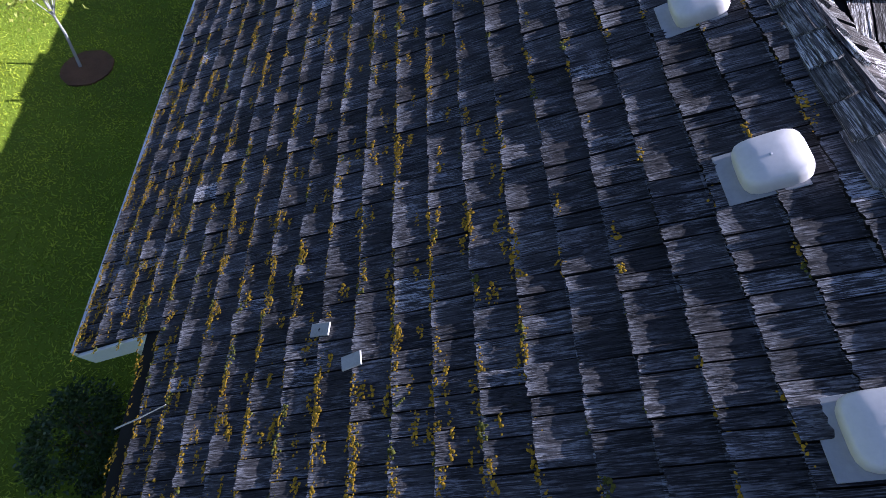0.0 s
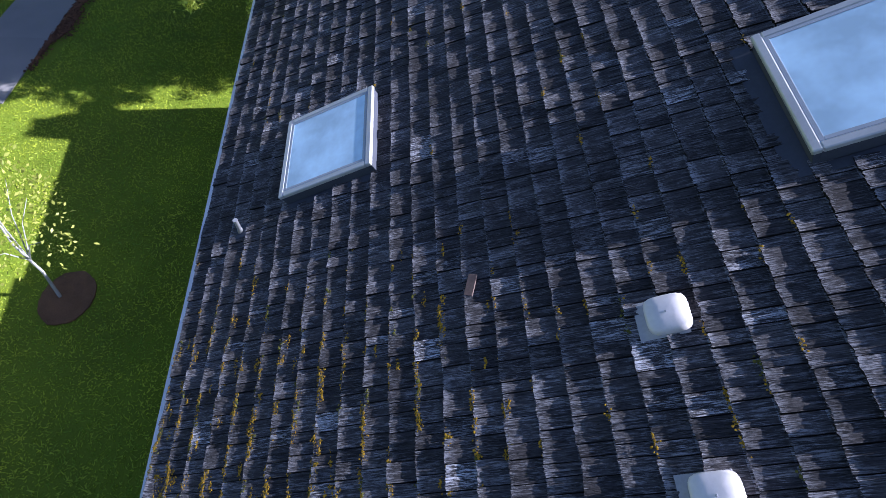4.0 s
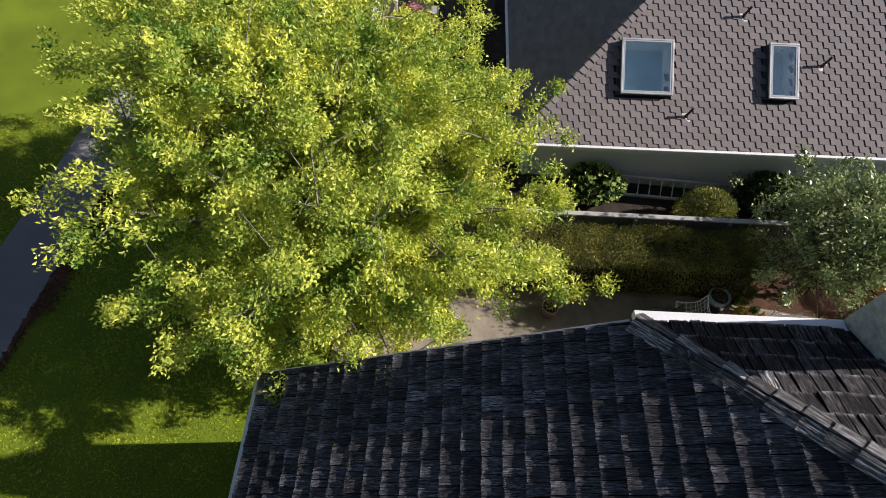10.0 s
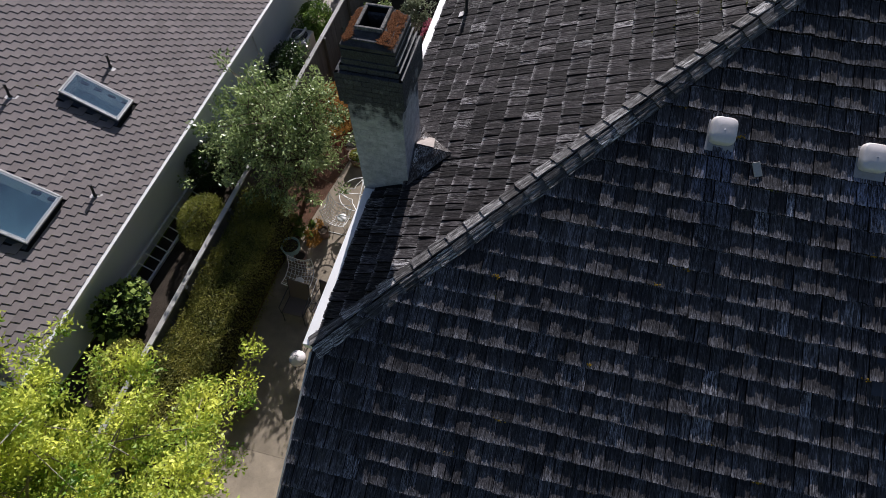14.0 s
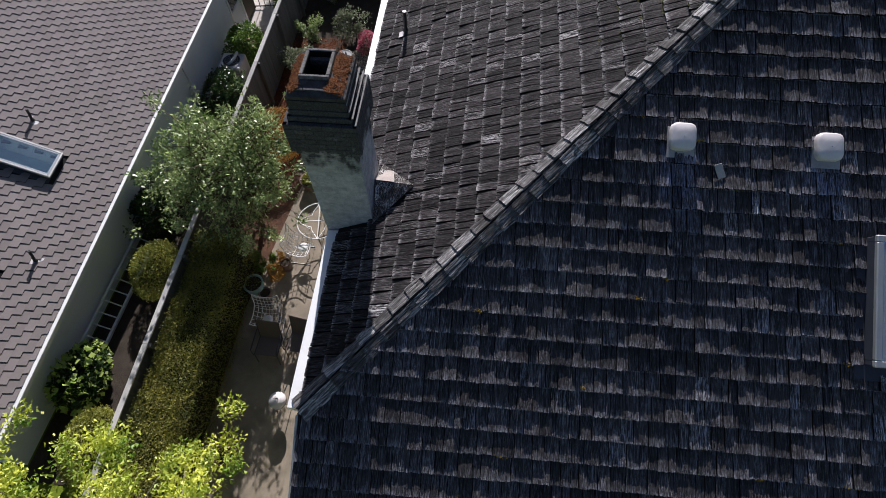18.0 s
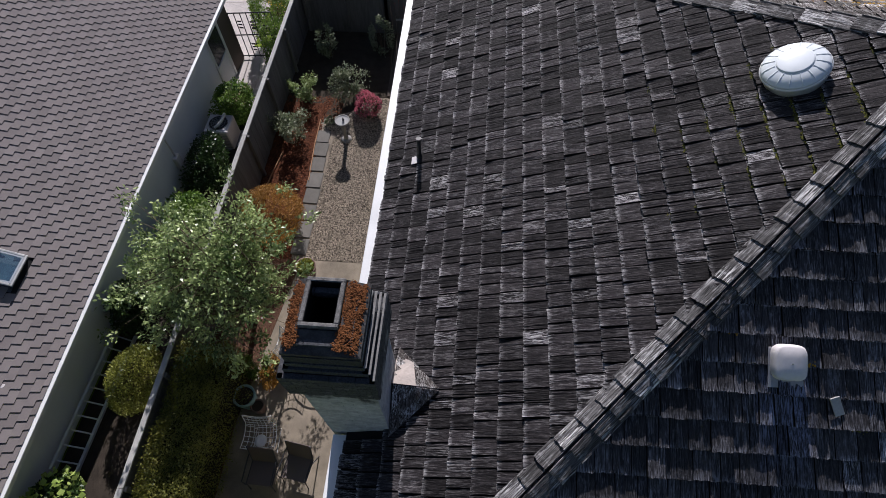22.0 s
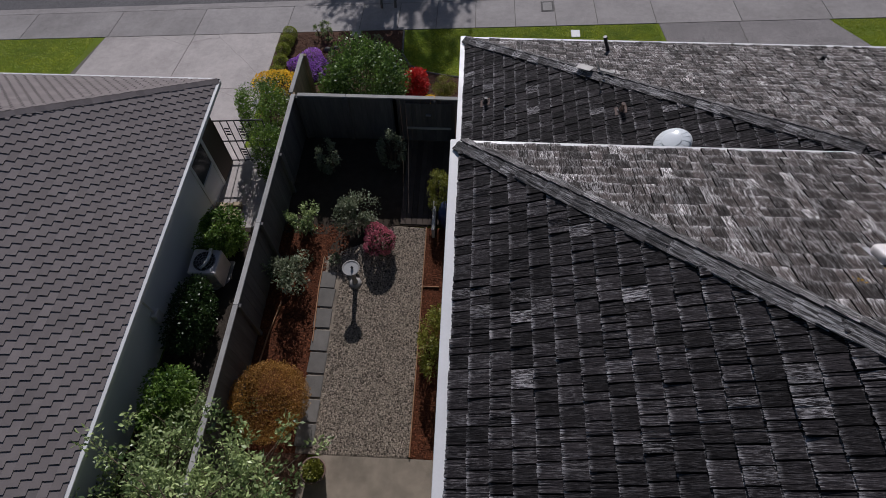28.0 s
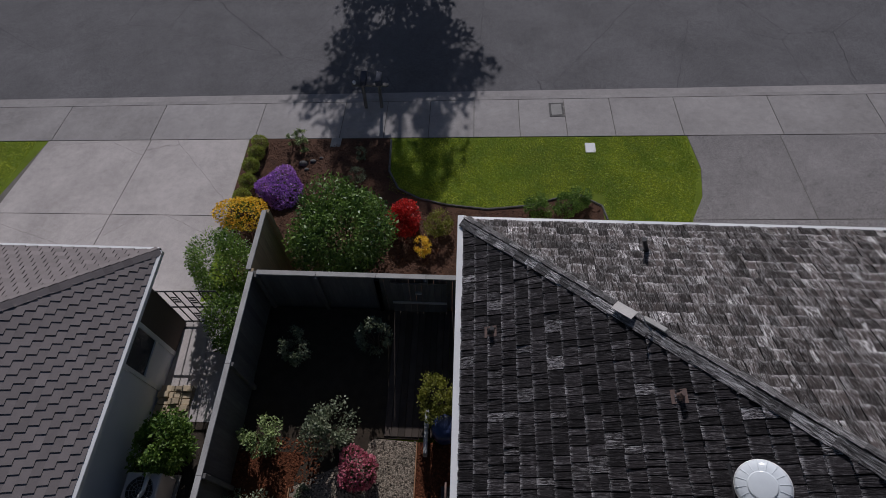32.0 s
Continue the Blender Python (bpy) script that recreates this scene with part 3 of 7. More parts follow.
y_nw = N_EDGE + 0.03
left_w = lambda v: lin(v, 0, -y_nw, vx(APEX[0]), -APEX[1])
right_w = lambda v: lin(v, 0, -hip_sw_y, vx(APEX[0]), -APEX[1])
roof_west = roof_slope("roof_west", mw, [(-y_nw, 0), (-hip_sw_y, 0), (-APEX[1], vx(APEX[0]))], "west roof hip of silvered dark cedar shakes")

# north slope over the courtyard side
mn = slope_frame((0, N_EDGE, Z_N - 0.5 * N_EDGE), (-1, 0, 0), (0, -CP, SP))
vn = lambda y: (N_EDGE - y) / CP
left_n = lambda v: lin(v, 0, 2.6, vn(APEX[1]), -APEX[0])
right_n = lambda v: lin(v, 0, -W_EDGE, vn(APEX[1]), -APEX[0])
roof_north = roof_slope("roof_north", mn, [(2.6, 0), (-W_EDGE, 0), (-APEX[0], vn(APEX[1]))], "sunlit north roof slope of silver grey cedar shakes")

# east hip of the upper roof and the back of the low ridge
e_pts = [Vector((*TIP, 4.99)), Vector((-2.6, N_EDGE, Z_N - 0.5 * N_EDGE)), Vector((*APEX, Z_S + 0.5 * APEX[1]))]
e_al = (e_pts[1] - e_pts[0]).normalized()
me_ = slope_frame(e_pts[0], e_al, (e_pts[2] - e_pts[0]) - e_al * (e_pts[2] - e_pts[0]).dot(e_al))
e_loc = [me_.inverted() @ p for p in e_pts]
roof_east = roof_slope("roof_east", me_, [(0.0, 0.0), (5.6, -6.6), (e_loc[1].x, -6.6), (e_loc[1].x, e_loc[1].y), (e_loc[2].x, e_loc[2].y)], "east roof hip of silvered cedar shakes")
left_e = lambda v: lin(v, 0, 0, e_loc[2].y, e_loc[2].x) if v >= 0 else -0.85 * v
right_e = lambda v: lin(v, 0, e_loc[1].x, e_loc[2].y, e_loc[2].x) if v >= 0 else e_loc[1].x
mb = slope_frame((0, 7.7, 4.993 - 0.5 * (7.7 - 1.72)), (-1, 0, 0), (0, -CP, SP))
roof_back = roof_slope("roof_back", mb, [(-3.0, 0), (-2.6, 0), (2.95, 5.98 / CP), (-3.0, 5.98 / CP)], "back slope of the low ridge in cedar shakes")

# garage
mgw = slope_frame((W_EDGE, 0, Z_GW + 0.5 * W_EDGE), (0, -1, 0), (CP, 0, SP))
left_gw = lambda v: lin(v, 0, -G_EDGE, vx(-7.3), -12.79)
right_gw = lambda v: -12.3
roof_garage_west = roof_slope("roof_garage_west", mgw, [(-G_EDGE, 0), (-12.3, 0), (-12.3, vx(-7.3)), (-12.79, vx(-7.3))], "shaded garage roof hip of dark cedar shakes")
mgn = slope_frame((0, G_EDGE, Z_GN - 0.5 * G_EDGE), (-1, 0, 0), (0, -CP, SP))
vg = lambda y: (G_EDGE - y) / CP
left_gn = lambda v: -3.0
right_gn = lambda v: lin(v, 0, -W_EDGE, vg(12.79), 7.3)
roof_garage_north = roof_slope("roof_garage_north", mgn, [(-3.0, 0), (-W_EDGE, 0), (7.3, vg(12.79)), (-3.0, vg(12.79))], "sunlit garage roof slope of silver grey cedar shakes")


# ---- hip and ridge caps ----
def cap_row(name, a, b, out, label, mat=MAT_CAP, step=0.25, rise=0.045, rough=0.004):
    """Pairs of bevelled cap shakes from a up to b, over the edge between two slopes with normals out."""
    a, b = Vector(a), Vector(b)
    d = (b - a).normalized()
    n = int((b - a).length / step)
    ax = d.cross(Vector((0, 0, 1))).normalized()
    basis = slope_frame(a, ax, d)
    root = thing(name, a, label, "ridge cap", "", "structure", m=basis)
    turn = basis.to_3x3().inverted()
    rnd = random.Random(n)
    n1, n2 = [Vector(k).normalized() for k in out]
    flat1 = (d.cross(n1)).normalized()
    flat2 = (d.cross(n2)).normalized()
    if flat1.dot(flat2) > 0:
        flat2 = -flat2
    mid = (n1 + n2).normalized()
    if flat1.dot(mid) > 0:
        flat1 = -flat1
    if flat2.dot(mid) > 0:
        flat2 = -flat2
    for k in range(n):
        p = d * (step * k)
        q = p + d * (step + 0.12)
        for side_dir, nn in ((flat1, n1), (flat2, n2)):
            w = 0.145 + rnd.uniform(-0.015, 0.015)
            lift = rise + 0.014 + rnd.uniform(0, 0.008)
            low = rise - 0.012
            t = min(0.02, rise * 0.45)
            top = mid * 0.012
            c = [p + nn * lift + top, q + nn * low + top, q + nn * low + side_dir * w, p + nn * lift + side_dir * w]
            jit = d * rnd.uniform(-0.02, 0.02)
            c[0] = c[0] + jit
            c[3] = c[3] + jit + d * rnd.uniform(-0.012, 0.012)
            m_ = 7
            rid = [rough * rnd.uniform(-1, 1) for _ in range(m_)]
            jag = [rnd.uniform(-0.006, 0.006) if rough else 0.0 for _ in range(m_)]
            row0 = [c[0].lerp(c[3], j / (m_ - 1)) + nn * rid[j] + d * jag[j] for j in range(m_)]
            row1 = [c[1].lerp(c[2], j / (m_ - 1)) + nn * rid[j] * 0.7 for j in range(m_)]
            vs = row0 + row1 + [v - nn * t for v in row0 + row1]
            k2 = 2 * m_
            fs = [(j, m_ + j, m_ + j + 1, j + 1) for j in range(m_ - 1)] + [(j + 1, k2 + j + 1, k2 + j, j) for j in range(m_ - 1)]
            fs += [(m_ - 1, k2 - 1, k2 + k2 - 1, k2 + m_ - 1), (0, k2, k2 + m_, m_)]
            if (c[1] - c[0]).cross(c[3] - c[0]).dot(nn) < 0:
                fs = [tuple(reversed(f)) for f in fs]
            part("cap_shake", Geo().face_block([turn @ q_ for q_ in vs], fs), mat, root)
    return root


NS, NW, NN, NE = (0, -SP, CP), (-SP, 0, CP), (0, SP, CP), (SP, 0, CP)
top = (APEX[0], APEX[1], Z_S + 0.5 * APEX[1])
cap_row("hip_cap_southwest", (W_EDGE, hip_sw_y, Z_S + 0.5 * hip_sw_y), top, (NS, NW), "row of weathered cedar cap shakes along the hip", MAT_CAPW)
cap_row("hip_cap_northwest", (W_EDGE, y_nw, Z_W + 0.5 * W_EDGE), top, (NW, NN), "row of sun-bleached cedar cap shakes along the hip", MAT_CAPW)
cap_row("hip_cap_southeast", (*TIP, 4.99), top, (NS, NE), "row of bleached cedar cap shakes meeting the low ridge")
cap_row("ridge_cap_low", (3.0, 1.72, 4.993), (-2.9, 1.72, 4.993), (NS, NN), "row of bleached cedar cap shakes along the low ridge")
cap_row("hip_cap_garage", (W_EDGE, G_EDGE - 0.02, Z_GW + 0.5 * W_EDGE), (-7.35, 12.84, Z_GW - 0.5 * 7.35), (NW, NN), "row of weathered cedar cap shakes with one broken away", MAT_CAPW)


# ---- gutters and walls ----
def gutter(name, a, b, inward, label, w=0.08):
    """White box gutter along an eave from a to b; inward: towards the house."""
    a, b, i = Vector(a), Vector(b), Vector(inward)
    h, t = 0.115, 0.006
    prof = [(0, -h), (w, -h), (w + 0.012, -0.012), (w + 0.006, 0.0), (0.5 * w, 0.006), (0, 0.012)]
    vs = [p - i * x + Vector((0, 0, z)) for p in (a, b) for x, z in prof]
    n = len(prof)
    fs = [(k, (k + 1) % n, n + (k + 1) % n, n + k) for k in range(n)] + [tuple(reversed(range(n))), tuple(range(n, 2 * n))]
    ob = thing(name, (0, 0, 0), label, "gutter", "white rain gutters", "structure")
    part("trough", Geo().face_block(vs, fs), MAT_WHITE, ob)
    d = (b - a)
    board = Geo()
    lo, hi = a + i * 0.004 + Vector((0, 0, -0.17)), b + i * 0.03 + Vector((0, 0, 0.0))
    board.box([min(p, q) for p, q in zip(lo, hi)], [max(p, q) for p, q in zip(lo, hi)], 0.003)
    part("fascia_board", board, MAT_WHITE, ob)
    return ob


zs, zw, zn, zg = Z_S + 0.5 * S_EDGE, Z_W + 0.5 * W_EDGE, Z_N - 0.5 * N_EDGE, Z_GW + 0.5 * W_EDGE
gutter("gutter_south", (W_EDGE + 0.02, S_EDGE, zs - 0.01), (-1.66, S_EDGE, zs - 0.01), (0, 1, 0), "white gutter along the long low eave")
gutter("gutter_porch", (-1.60, -2.455, Z_S - 1.275 - 0.01), (3.0, -2.455, Z_S - 1.275 - 0.01), (0, 1, 0), "white gutter along the set-back eave")
gutter("gutter_west_a", (W_EDGE, hip_sw_y + 0.03, zw - 0.01), (W_EDGE, 3.9, zw - 0.01), (1, 0, 0), "white gutter ending at the chimney", 0.135)
gutter("gutter_west_b", (W_EDGE, 4.62, zw - 0.01), (W_EDGE, N_EDGE + 0.12, zw - 0.01), (1, 0, 0), "white gutter above the courtyard", 0.135)
gutter("gutter_north", (W_EDGE + 0.02, N_EDGE + 0.02, zn - 0.01), (-7.2, N_EDGE + 0.02, zn - 0.01), (0, -1, 0), "white gutter above the garage roof")
gutter("gutter_garage_west", (W_EDGE, 12.5, zg - 0.01), (W_EDGE, G_EDGE + 0.12, zg - 0.01), (1, 0, 0), "white gutter on the garage eave by the courtyard", 0.12)
gutter("gutter_garage_north", (W_EDGE + 0.02, G_EDGE + 0.01, zg - 0.01), (3.0, G_EDGE + 0.01, zg - 0.01), (0, -1, 0), "white gutter on the garage eave towards the street")


def wall(name, lo, hi, label, mat=MAT_SIDING):
    return structure(name, Geo().box(lo, hi), mat, label, "wall")


wall("wall_south", (-13.0, -2.95, -0.6), (-1.75, -2.75, zs + 0.1), "painted siding wall under the low eave")
wall("wall_porch", (-1.75, -2.2, -0.6), (3.0, -2.0, zs + 0.3), "painted siding wall under the set-back eave")
wall("wall_west_low", (-13.05, -2.75, -1.5), (-12.88, 1.9, 2.55), "painted siding west wall under the rake")
g = Geo().face_block([(-13.05, -2.75, 2.552), (-13.05, 1.9, 2.552), (-13.05, 1.9, 4.95), (-12.88, -2.75, 2.552), (-12.88, 1.9, 2.552), (-12.88, 1.9, 4.95)], [(0, 1, 2), (5, 4, 3), (0, 3, 4, 1), (1, 4, 5, 2), (2, 5, 3, 0)])
structure("wall_gable", g, MAT_SIDING, "painted siding gable under the rake", "wall")
wall("wall_west", (-13.05, 1.9, -1.5), (-12.85, 12.4, zw - 0.02), "tall painted siding wall beside the courtyard")
wall("wall_garage_back", (-2.4, 12.5, 0.5), (3.0, 12.7, 4.9), "painted siding wall between the garage roof and the low roof")
wall("wall_north", (-12.85, 12.2, -1.5), (-2.7, 12.4, zn - 0.02), "painted siding wall above the garage roof")
wall("wall_garage_west", (-13.05, 12.4, -2.4), (-12.85, 18.4, zg + 0.05), "painted siding garage wall beside the courtyard")
wall("wall_garage_north", (-12.85, 18.2, -2.4), (3.0, 18.4, zg + 0.05), "painted siding garage wall towards the street")
wall("wall_east", (2.8, -2.75, -0.6), (3.0, 18.2, 1.9), "painted siding end wall")

# rake board on the west edge of the south slope
g = Geo().box((W_EDGE - 0.03, 0.0, -0.2), (W_EDGE + 0.0, vy(hip_sw_y) - 0.05, 0.01), 0.003)
structure("rake_board", g, MAT_SIDING, "painted rake board along the roof edge", "trim", ms)
g = Geo().box((-1.64, 0.0, -0.16), (-1.61, vy(-2.55), 0.005), 0.003)
structure("rake_board_porch", g, MAT_WHITE, "white board closing the end of the stepped eave", "trim", ms)

# ---- things on the roof ----
def roof_at(frame_m, u, v, h=0.03):
    return frame_m @ Matrix.Translation((u, v, h))


def skylight(name, m, w, h, label, curb=0.13, apron=0.0, well=0.0, group=""):
    """Flat glazed skylight: dark curb, four frame bars, a pane with a sealing strip, below it a light well if there is one. Origin at the lower left corner."""
    ob = thing(name, label=label, category="skylight", group=group, m=m)
    body = Geo()
    t = 0.05
    for lo, hi in (((0, 0), (w, t)), ((0, h - t), (w, h)), ((0, t), (t, h - t)), ((w - t, t), (w, h - t))):
        body.box((lo[0], lo[1], -0.05), (hi[0], hi[1], curb - 0.035), 0.004)
    part("curb", body, MAT_FLASH, ob, "dark painted curb")
    f = 0.04 if well else 0.06
    for nm, lo, hi in (("frame_bar", (-0.012, -0.012), (w + 0.012, f)), ("frame_bar", (-0.012, h - f), (w + 0.012, h + 0.012)), ("frame_bar", (-0.012, f), (f, h - f)), ("frame_bar", (w - f, f), (w + 0.012, h - f))):
        part(nm, Geo().box((*lo, curb - 0.033), (*hi, curb + 0.022), 0.01), MAT_FRAME, ob)
    pane = part("pane", Geo().box((f - 0.01, f - 0.01, curb - 0.012), (w - f + 0.01, h - f + 0.01, curb + 0.013), 0.002), MAT_CLEAR if well else MAT_SKYGLASS, ob, "clear tinted glass pane" if well else "opaque pane in the pale blue of the sky")
    if well:
        for lo, hi in (((t, t), (w - t, t + 0.012)), ((t, h - t - 0.012), (w - t, h - t)), ((t, t + 0.012), (t + 0.012, h - t - 0.012)), ((w - t - 0.012, t + 0.012), (w - t, h - t - 0.012))):
            part("well_side", Geo().box((*lo, -well), (*hi, curb - 0.036)), MAT_WELL, ob, "white side of the light well")
        part("well_floor", Geo().box((t, t, -well - 0.02), (w - t, h - t, -well - 0.001)), MAT_WELLFLOOR, ob, "blue floor of the light well")
    seal = Geo()
    for lo, hi in (((f, f), (w - f, f + 0.035)), ((f, h - f - 0.035), (w - f, h - f)), ((f, f + 0.035), (f + 0.035, h - f - 0.035)), ((w - f - 0.035, f + 0.035), (w - f, h - f - 0.035))):
        seal.box((*lo, curb + 0.0135), (*hi, curb + 0.017), 0.0015)
    part("seal_strip", seal, MAT_SEAL, pane, "grey sealing strip round the pane")
    if apron:
        a = Geo().box((-0.10, -apron, -0.012), (w + 0.08, 0.0, 0.004), 0.002)
        part("apron_flashing", a, MAT_FLASH, ob, "dark blue-grey sheet flashing")
    for s in (-0.09, w + 0.006):
        part("side_flashing", Geo().box((s, 0, -0.01), (s + 0.085, h, 0.0), 0.002), MAT_FLASH, ob)
    return ob


u0, u1, v0, v1 = SKY_SMALL
skylight("skylight", roof_at(ms, u0, v0), u1 - u0, v1 - v0, "square frosted skylight on the low shake roof", 0.14, 0.02, 0.0, "skylights on the south roof")
u0, u1, v0, v1 = SKY_BIG
skylight("skylight", roof_at(ms, u0, v0), u1 - u0, v1 - v0, "large square skylight with dark sheet apron", 0.16, 0.17, 0.0, "skylights on the south roof")


MAT_FLANGE = plain("weathered_flange", (0.34, 0.335, 0.35), 0.6, 0.2, 3, 30, 0.05)


def box_vent(m, label, group):
    """A moulded attic vent: thin flange and a rounded hollow-looking hood with a screw cap."""
    ob = thing("roof_vent", label=label, category="roof vent", group=group, m=m)
    part("flange", Geo().box((-0.15, -0.055, 0.0), (0.15, 0.29, 0.008), 0.003), MAT_FLANGE, ob)
    g = Geo()
    rings = [(0.152, 0.008, 0.0), (0.158, 0.03, 0.0), (0.157, 0.072, 0.002), (0.15, 0.092, 0.006), (0.136, 0.104, 0.01), (0.05, 0.109, 0.01)]
    n, vs, fs = 32, [], []
    for r, z, dy in rings:
        for i in range(n):
            a = 2 * math.pi * i / n
            c, s = math.cos(a), math.sin(a)
            q = (abs(c) ** 4.5 + abs(s) ** 4.5) ** (-1 / 4.5)
            vs.append((0.88 * r * q * c, 0.17 + r * 0.97 * q * s - dy * 0.3, z))
    for k in range(len(rings) - 1):
        fs += [(k * n + i, k * n + (i + 1) % n, (k + 1) * n + (i + 1) % n, (k + 1) * n + i) for i in range(n)]
    fs.append(tuple(range((len(rings) - 1) * n, len(rings) * n)))
    hood = part("hood", g.face_block(vs, fs), MAT_VENT, ob, "", True)
    part("screw_cap", Geo().lathe([(0.008, 0.106), (0.008, 0.112), (0.004, 0.114)], 8, (0, 0.165, 0)), MAT_METAL, hood)
    return ob


vent_u = (-5.16, -3.96, -2.74, -1.51, -0.29)
first = box_vent(roof_at(ms, vent_u[0], vy(1.16), 0.035), "pale grey moulded attic vent with sheet flange", "attic vents on the south roof")
for u in vent_u[1:]:
    copy_thing(first, roof_at(ms, u, vy(1.15), 0.035))
for u, y in ((-9.32, 4.33), (-7.78, 4.31)):
    copy_thing(first, roof_at(ms, u, vy(y), 0.035))
low_vent = box_vent(roof_at(mn, 8.88, vn(10.37), 0.03), "white low attic vent on the sunlit roof", "attic vents on the north roof")
copy_thing(low_vent, roof_at(mn, 7.85, vn(10.33), 0.03))
copy_thing(low_vent, roof_at(mn, 6.6, vn(10.3), 0.03))


def sun_tunnel(m, label):
    """A round tubular skylight: square flashing, ring, ribbed dome."""
    ob = thing("tubular_skylight", label=label, category="skylight", group="domed skylights", m=m)
    part("flashing", Geo().box((-0.3, -0.34, -0.012), (0.3, 0.28, -0.004), 0.002), MAT_MUTED, ob, "dull dark sheet flashing")
    ring = part("ring", Geo().lathe([(0.285, 0.0), (0.285, 0.085), (0.31, 0.095), (0.315, 0.112), (0.305, 0.125)], 32), MAT_WHITE, ob, "white upstand ring", True)
    dome = part("dome", Geo().lathe([(0.306, 0.125), (0.30, 0.142), (0.27, 0.168), (0.21, 0.19), (0.13, 0.204), (0.04, 0.208)], 32), MAT_DOME, ob, "translucent white acrylic dome", True)
    for i in range(16):
        a = 2 * math.pi * i / 16
        c, s = math.cos(a), math.sin(a)
        part("rib", Geo().tube([(r * c, r * s, z) for r, z in ((0.3, 0.143), (0.272, 0.168), (0.235, 0.183), (0.175, 0.198))], 0.0045, 5), MAT_RIB, dome)
    part("centre_disc", Geo().lathe([(0.165, 0.192), (0.165, 0.205), (0.15, 0.209), (0.04, 0.212)], 32), MAT_DOME, dome, "flat pale disc", True)
    for i in range(4):
        a = math.pi / 4 + math.pi / 2 * i
        part("screw", Geo().lathe([(0.007, 0), (0.007, 0.006)], 6, (0.31 * math.cos(a), 0.31 * math.sin(a), 0.112)), MAT_METAL, ring)
    return ob


MAT_MUTED = plain("dull_dark_flashing", (0.035, 0.034, 0.036), 0.9, 0.4, 6, 40, 0.2)
MAT_RIB = plain("shaded_acrylic_rib", (0.64, 0.68, 0.70), 0.4, 0.1)
MAT_DOME = plain("white_acrylic", (0.72, 0.76, 0.78), 0.18, 0.05, 2, 20, 0.02)
tun = sun_tunnel(roof_at(mw, -7.25, vx(-8.91), 0.03), "white domed tubular skylight on the west hip")
copy_thing(tun, roof_at(mgw, -13.78, vx(-9.64), 0.03))


def vent_pipe(m, h, label, r=0.04, mat_pipe=None, mat_flash=None, group="", lean=0.0, sheet=((-0.1, -0.12), (0.1, 0.1))):
    """A plumbing vent: sheet flashing with a boot cone, an upright pipe with a rim."""
    ob = thing("vent_pipe", label=label, category="vent pipe", group=group, m=m)
    part("flashing", Geo().box((*sheet[0], 0.0), (*sheet[1], 0.006), 0.002), mat_flash or MAT_METAL, ob)
    inv = m.to_3x3().inverted() @ Vector((0, 0, 1))
    up = inv.normalized()
    side = (inv + Vector((lean, 0, 0))).normalized()
    part("boot", Geo().tube([Vector((0, 0, 0.004)), up * 0.07], r * 1.5, 12, r * 1.1), mat_pipe or MAT_METAL, ob)
    g = Geo().tube([up * 0.03, up * 0.06, side * (h * 0.6), side * h], r, 12)
    g.tube([side * (h - 0.02), side * (h + 0.002)], r * 1.12, 12)
    part("pipe", g, mat_pipe or MAT_BLACK, ob)
    return ob


vent_pipe(roof_at(ms, -7.42, vy(-2.68)), 0.24, "short grey plumbing pipe near the low eave", 0.026, MAT_METAL, MAT_FLASH)
vent_pipe(roof_at(mw, -7.60, vx(-12.83), 0.045), 0.36, "black plumbing pipe with pale sheet flashing", 0.03, MAT_BLACK, MAT_VENT, "", 0.0, ((-0.02, -0.12), (0.11, -0.03)))
vent_pipe(roof_at(mgw, -16.36, vx(-12.8)), 0.14, "short pipe with rusted flashing on the garage hip", 0.035, MAT_BLACK, MAT_RUST, "rusted garage pipes")
vent_pipe(roof_at(mgw, -14.97, vx(-10.3)), 0.16, "short pipe with rusted flashing on the garage hip", 0.035, MAT_RUST, MAT_RUST, "rusted garage pipes")
vent_pipe(roof_at(mgn, 10.0, vg(17.95)), 0.42, "bent black pipe on the sunlit garage roof", 0.04, MAT_BLACK, MAT_BLACK, "", 0.35)
vent_pipe(roof_at(mgn, 5.3, vg(17.6)), 0.12, "low dark pipe stub on the sunlit garage roof", 0.04, MAT_BLACK, MAT_BLACK)

MAT_PALE_BOARD = plain("bare_pale_board", (0.5, 0.48, 0.45), 0.8, 0.2, 4, 40, 0.1)
# broken cap with a bare sheet and a splintered piece on the garage hip
hip_d = (Vector((-7.35, 12.84, Z_GW - 3.675)) - Vector((W_EDGE, G_EDGE, Z_GW + 0.5 * W_EDGE))).normalized()
mh = slope_frame(Vector((-10.95, 16.44, Z_GW - 0.5 * 10.95 + 0.05)), hip_d.cross(Vector((0, 0, 1))), hip_d)
ob = thing("broken_cap", label="bare pale sheet and splintered cap on the garage hip", category="roof repair", m=mh)
part("sheet", Geo().box((-0.09, 0.0, 0.06), (0.08, 0.36, 0.066), 0.002), MAT_PALE_BOARD, ob)
part("loose_board", Geo().box((-0.10, 0.48, 0.05), (-0.02, 0.86, 0.075), 0.004), MAT_RAIL, ob)
part("splinter", Geo().tube([(0.06, 0.70, 0.05), (0.09, 0.62, 0.16), (0.07, 0.56, 0.3)], 0.022, 5, 0.006), MAT_RAIL, ob)

# ---- chimney ----
MAT_CROWN_DARK = plain("sooty_cement", (0.055, 0.054, 0.055), 0.95, 0.6, 12, 60, 0.8)
MAT_FLUE = plain("grimy_clay", (0.15, 0.145, 0.14), 0.95, 0.75, 22, 90, 1.0)
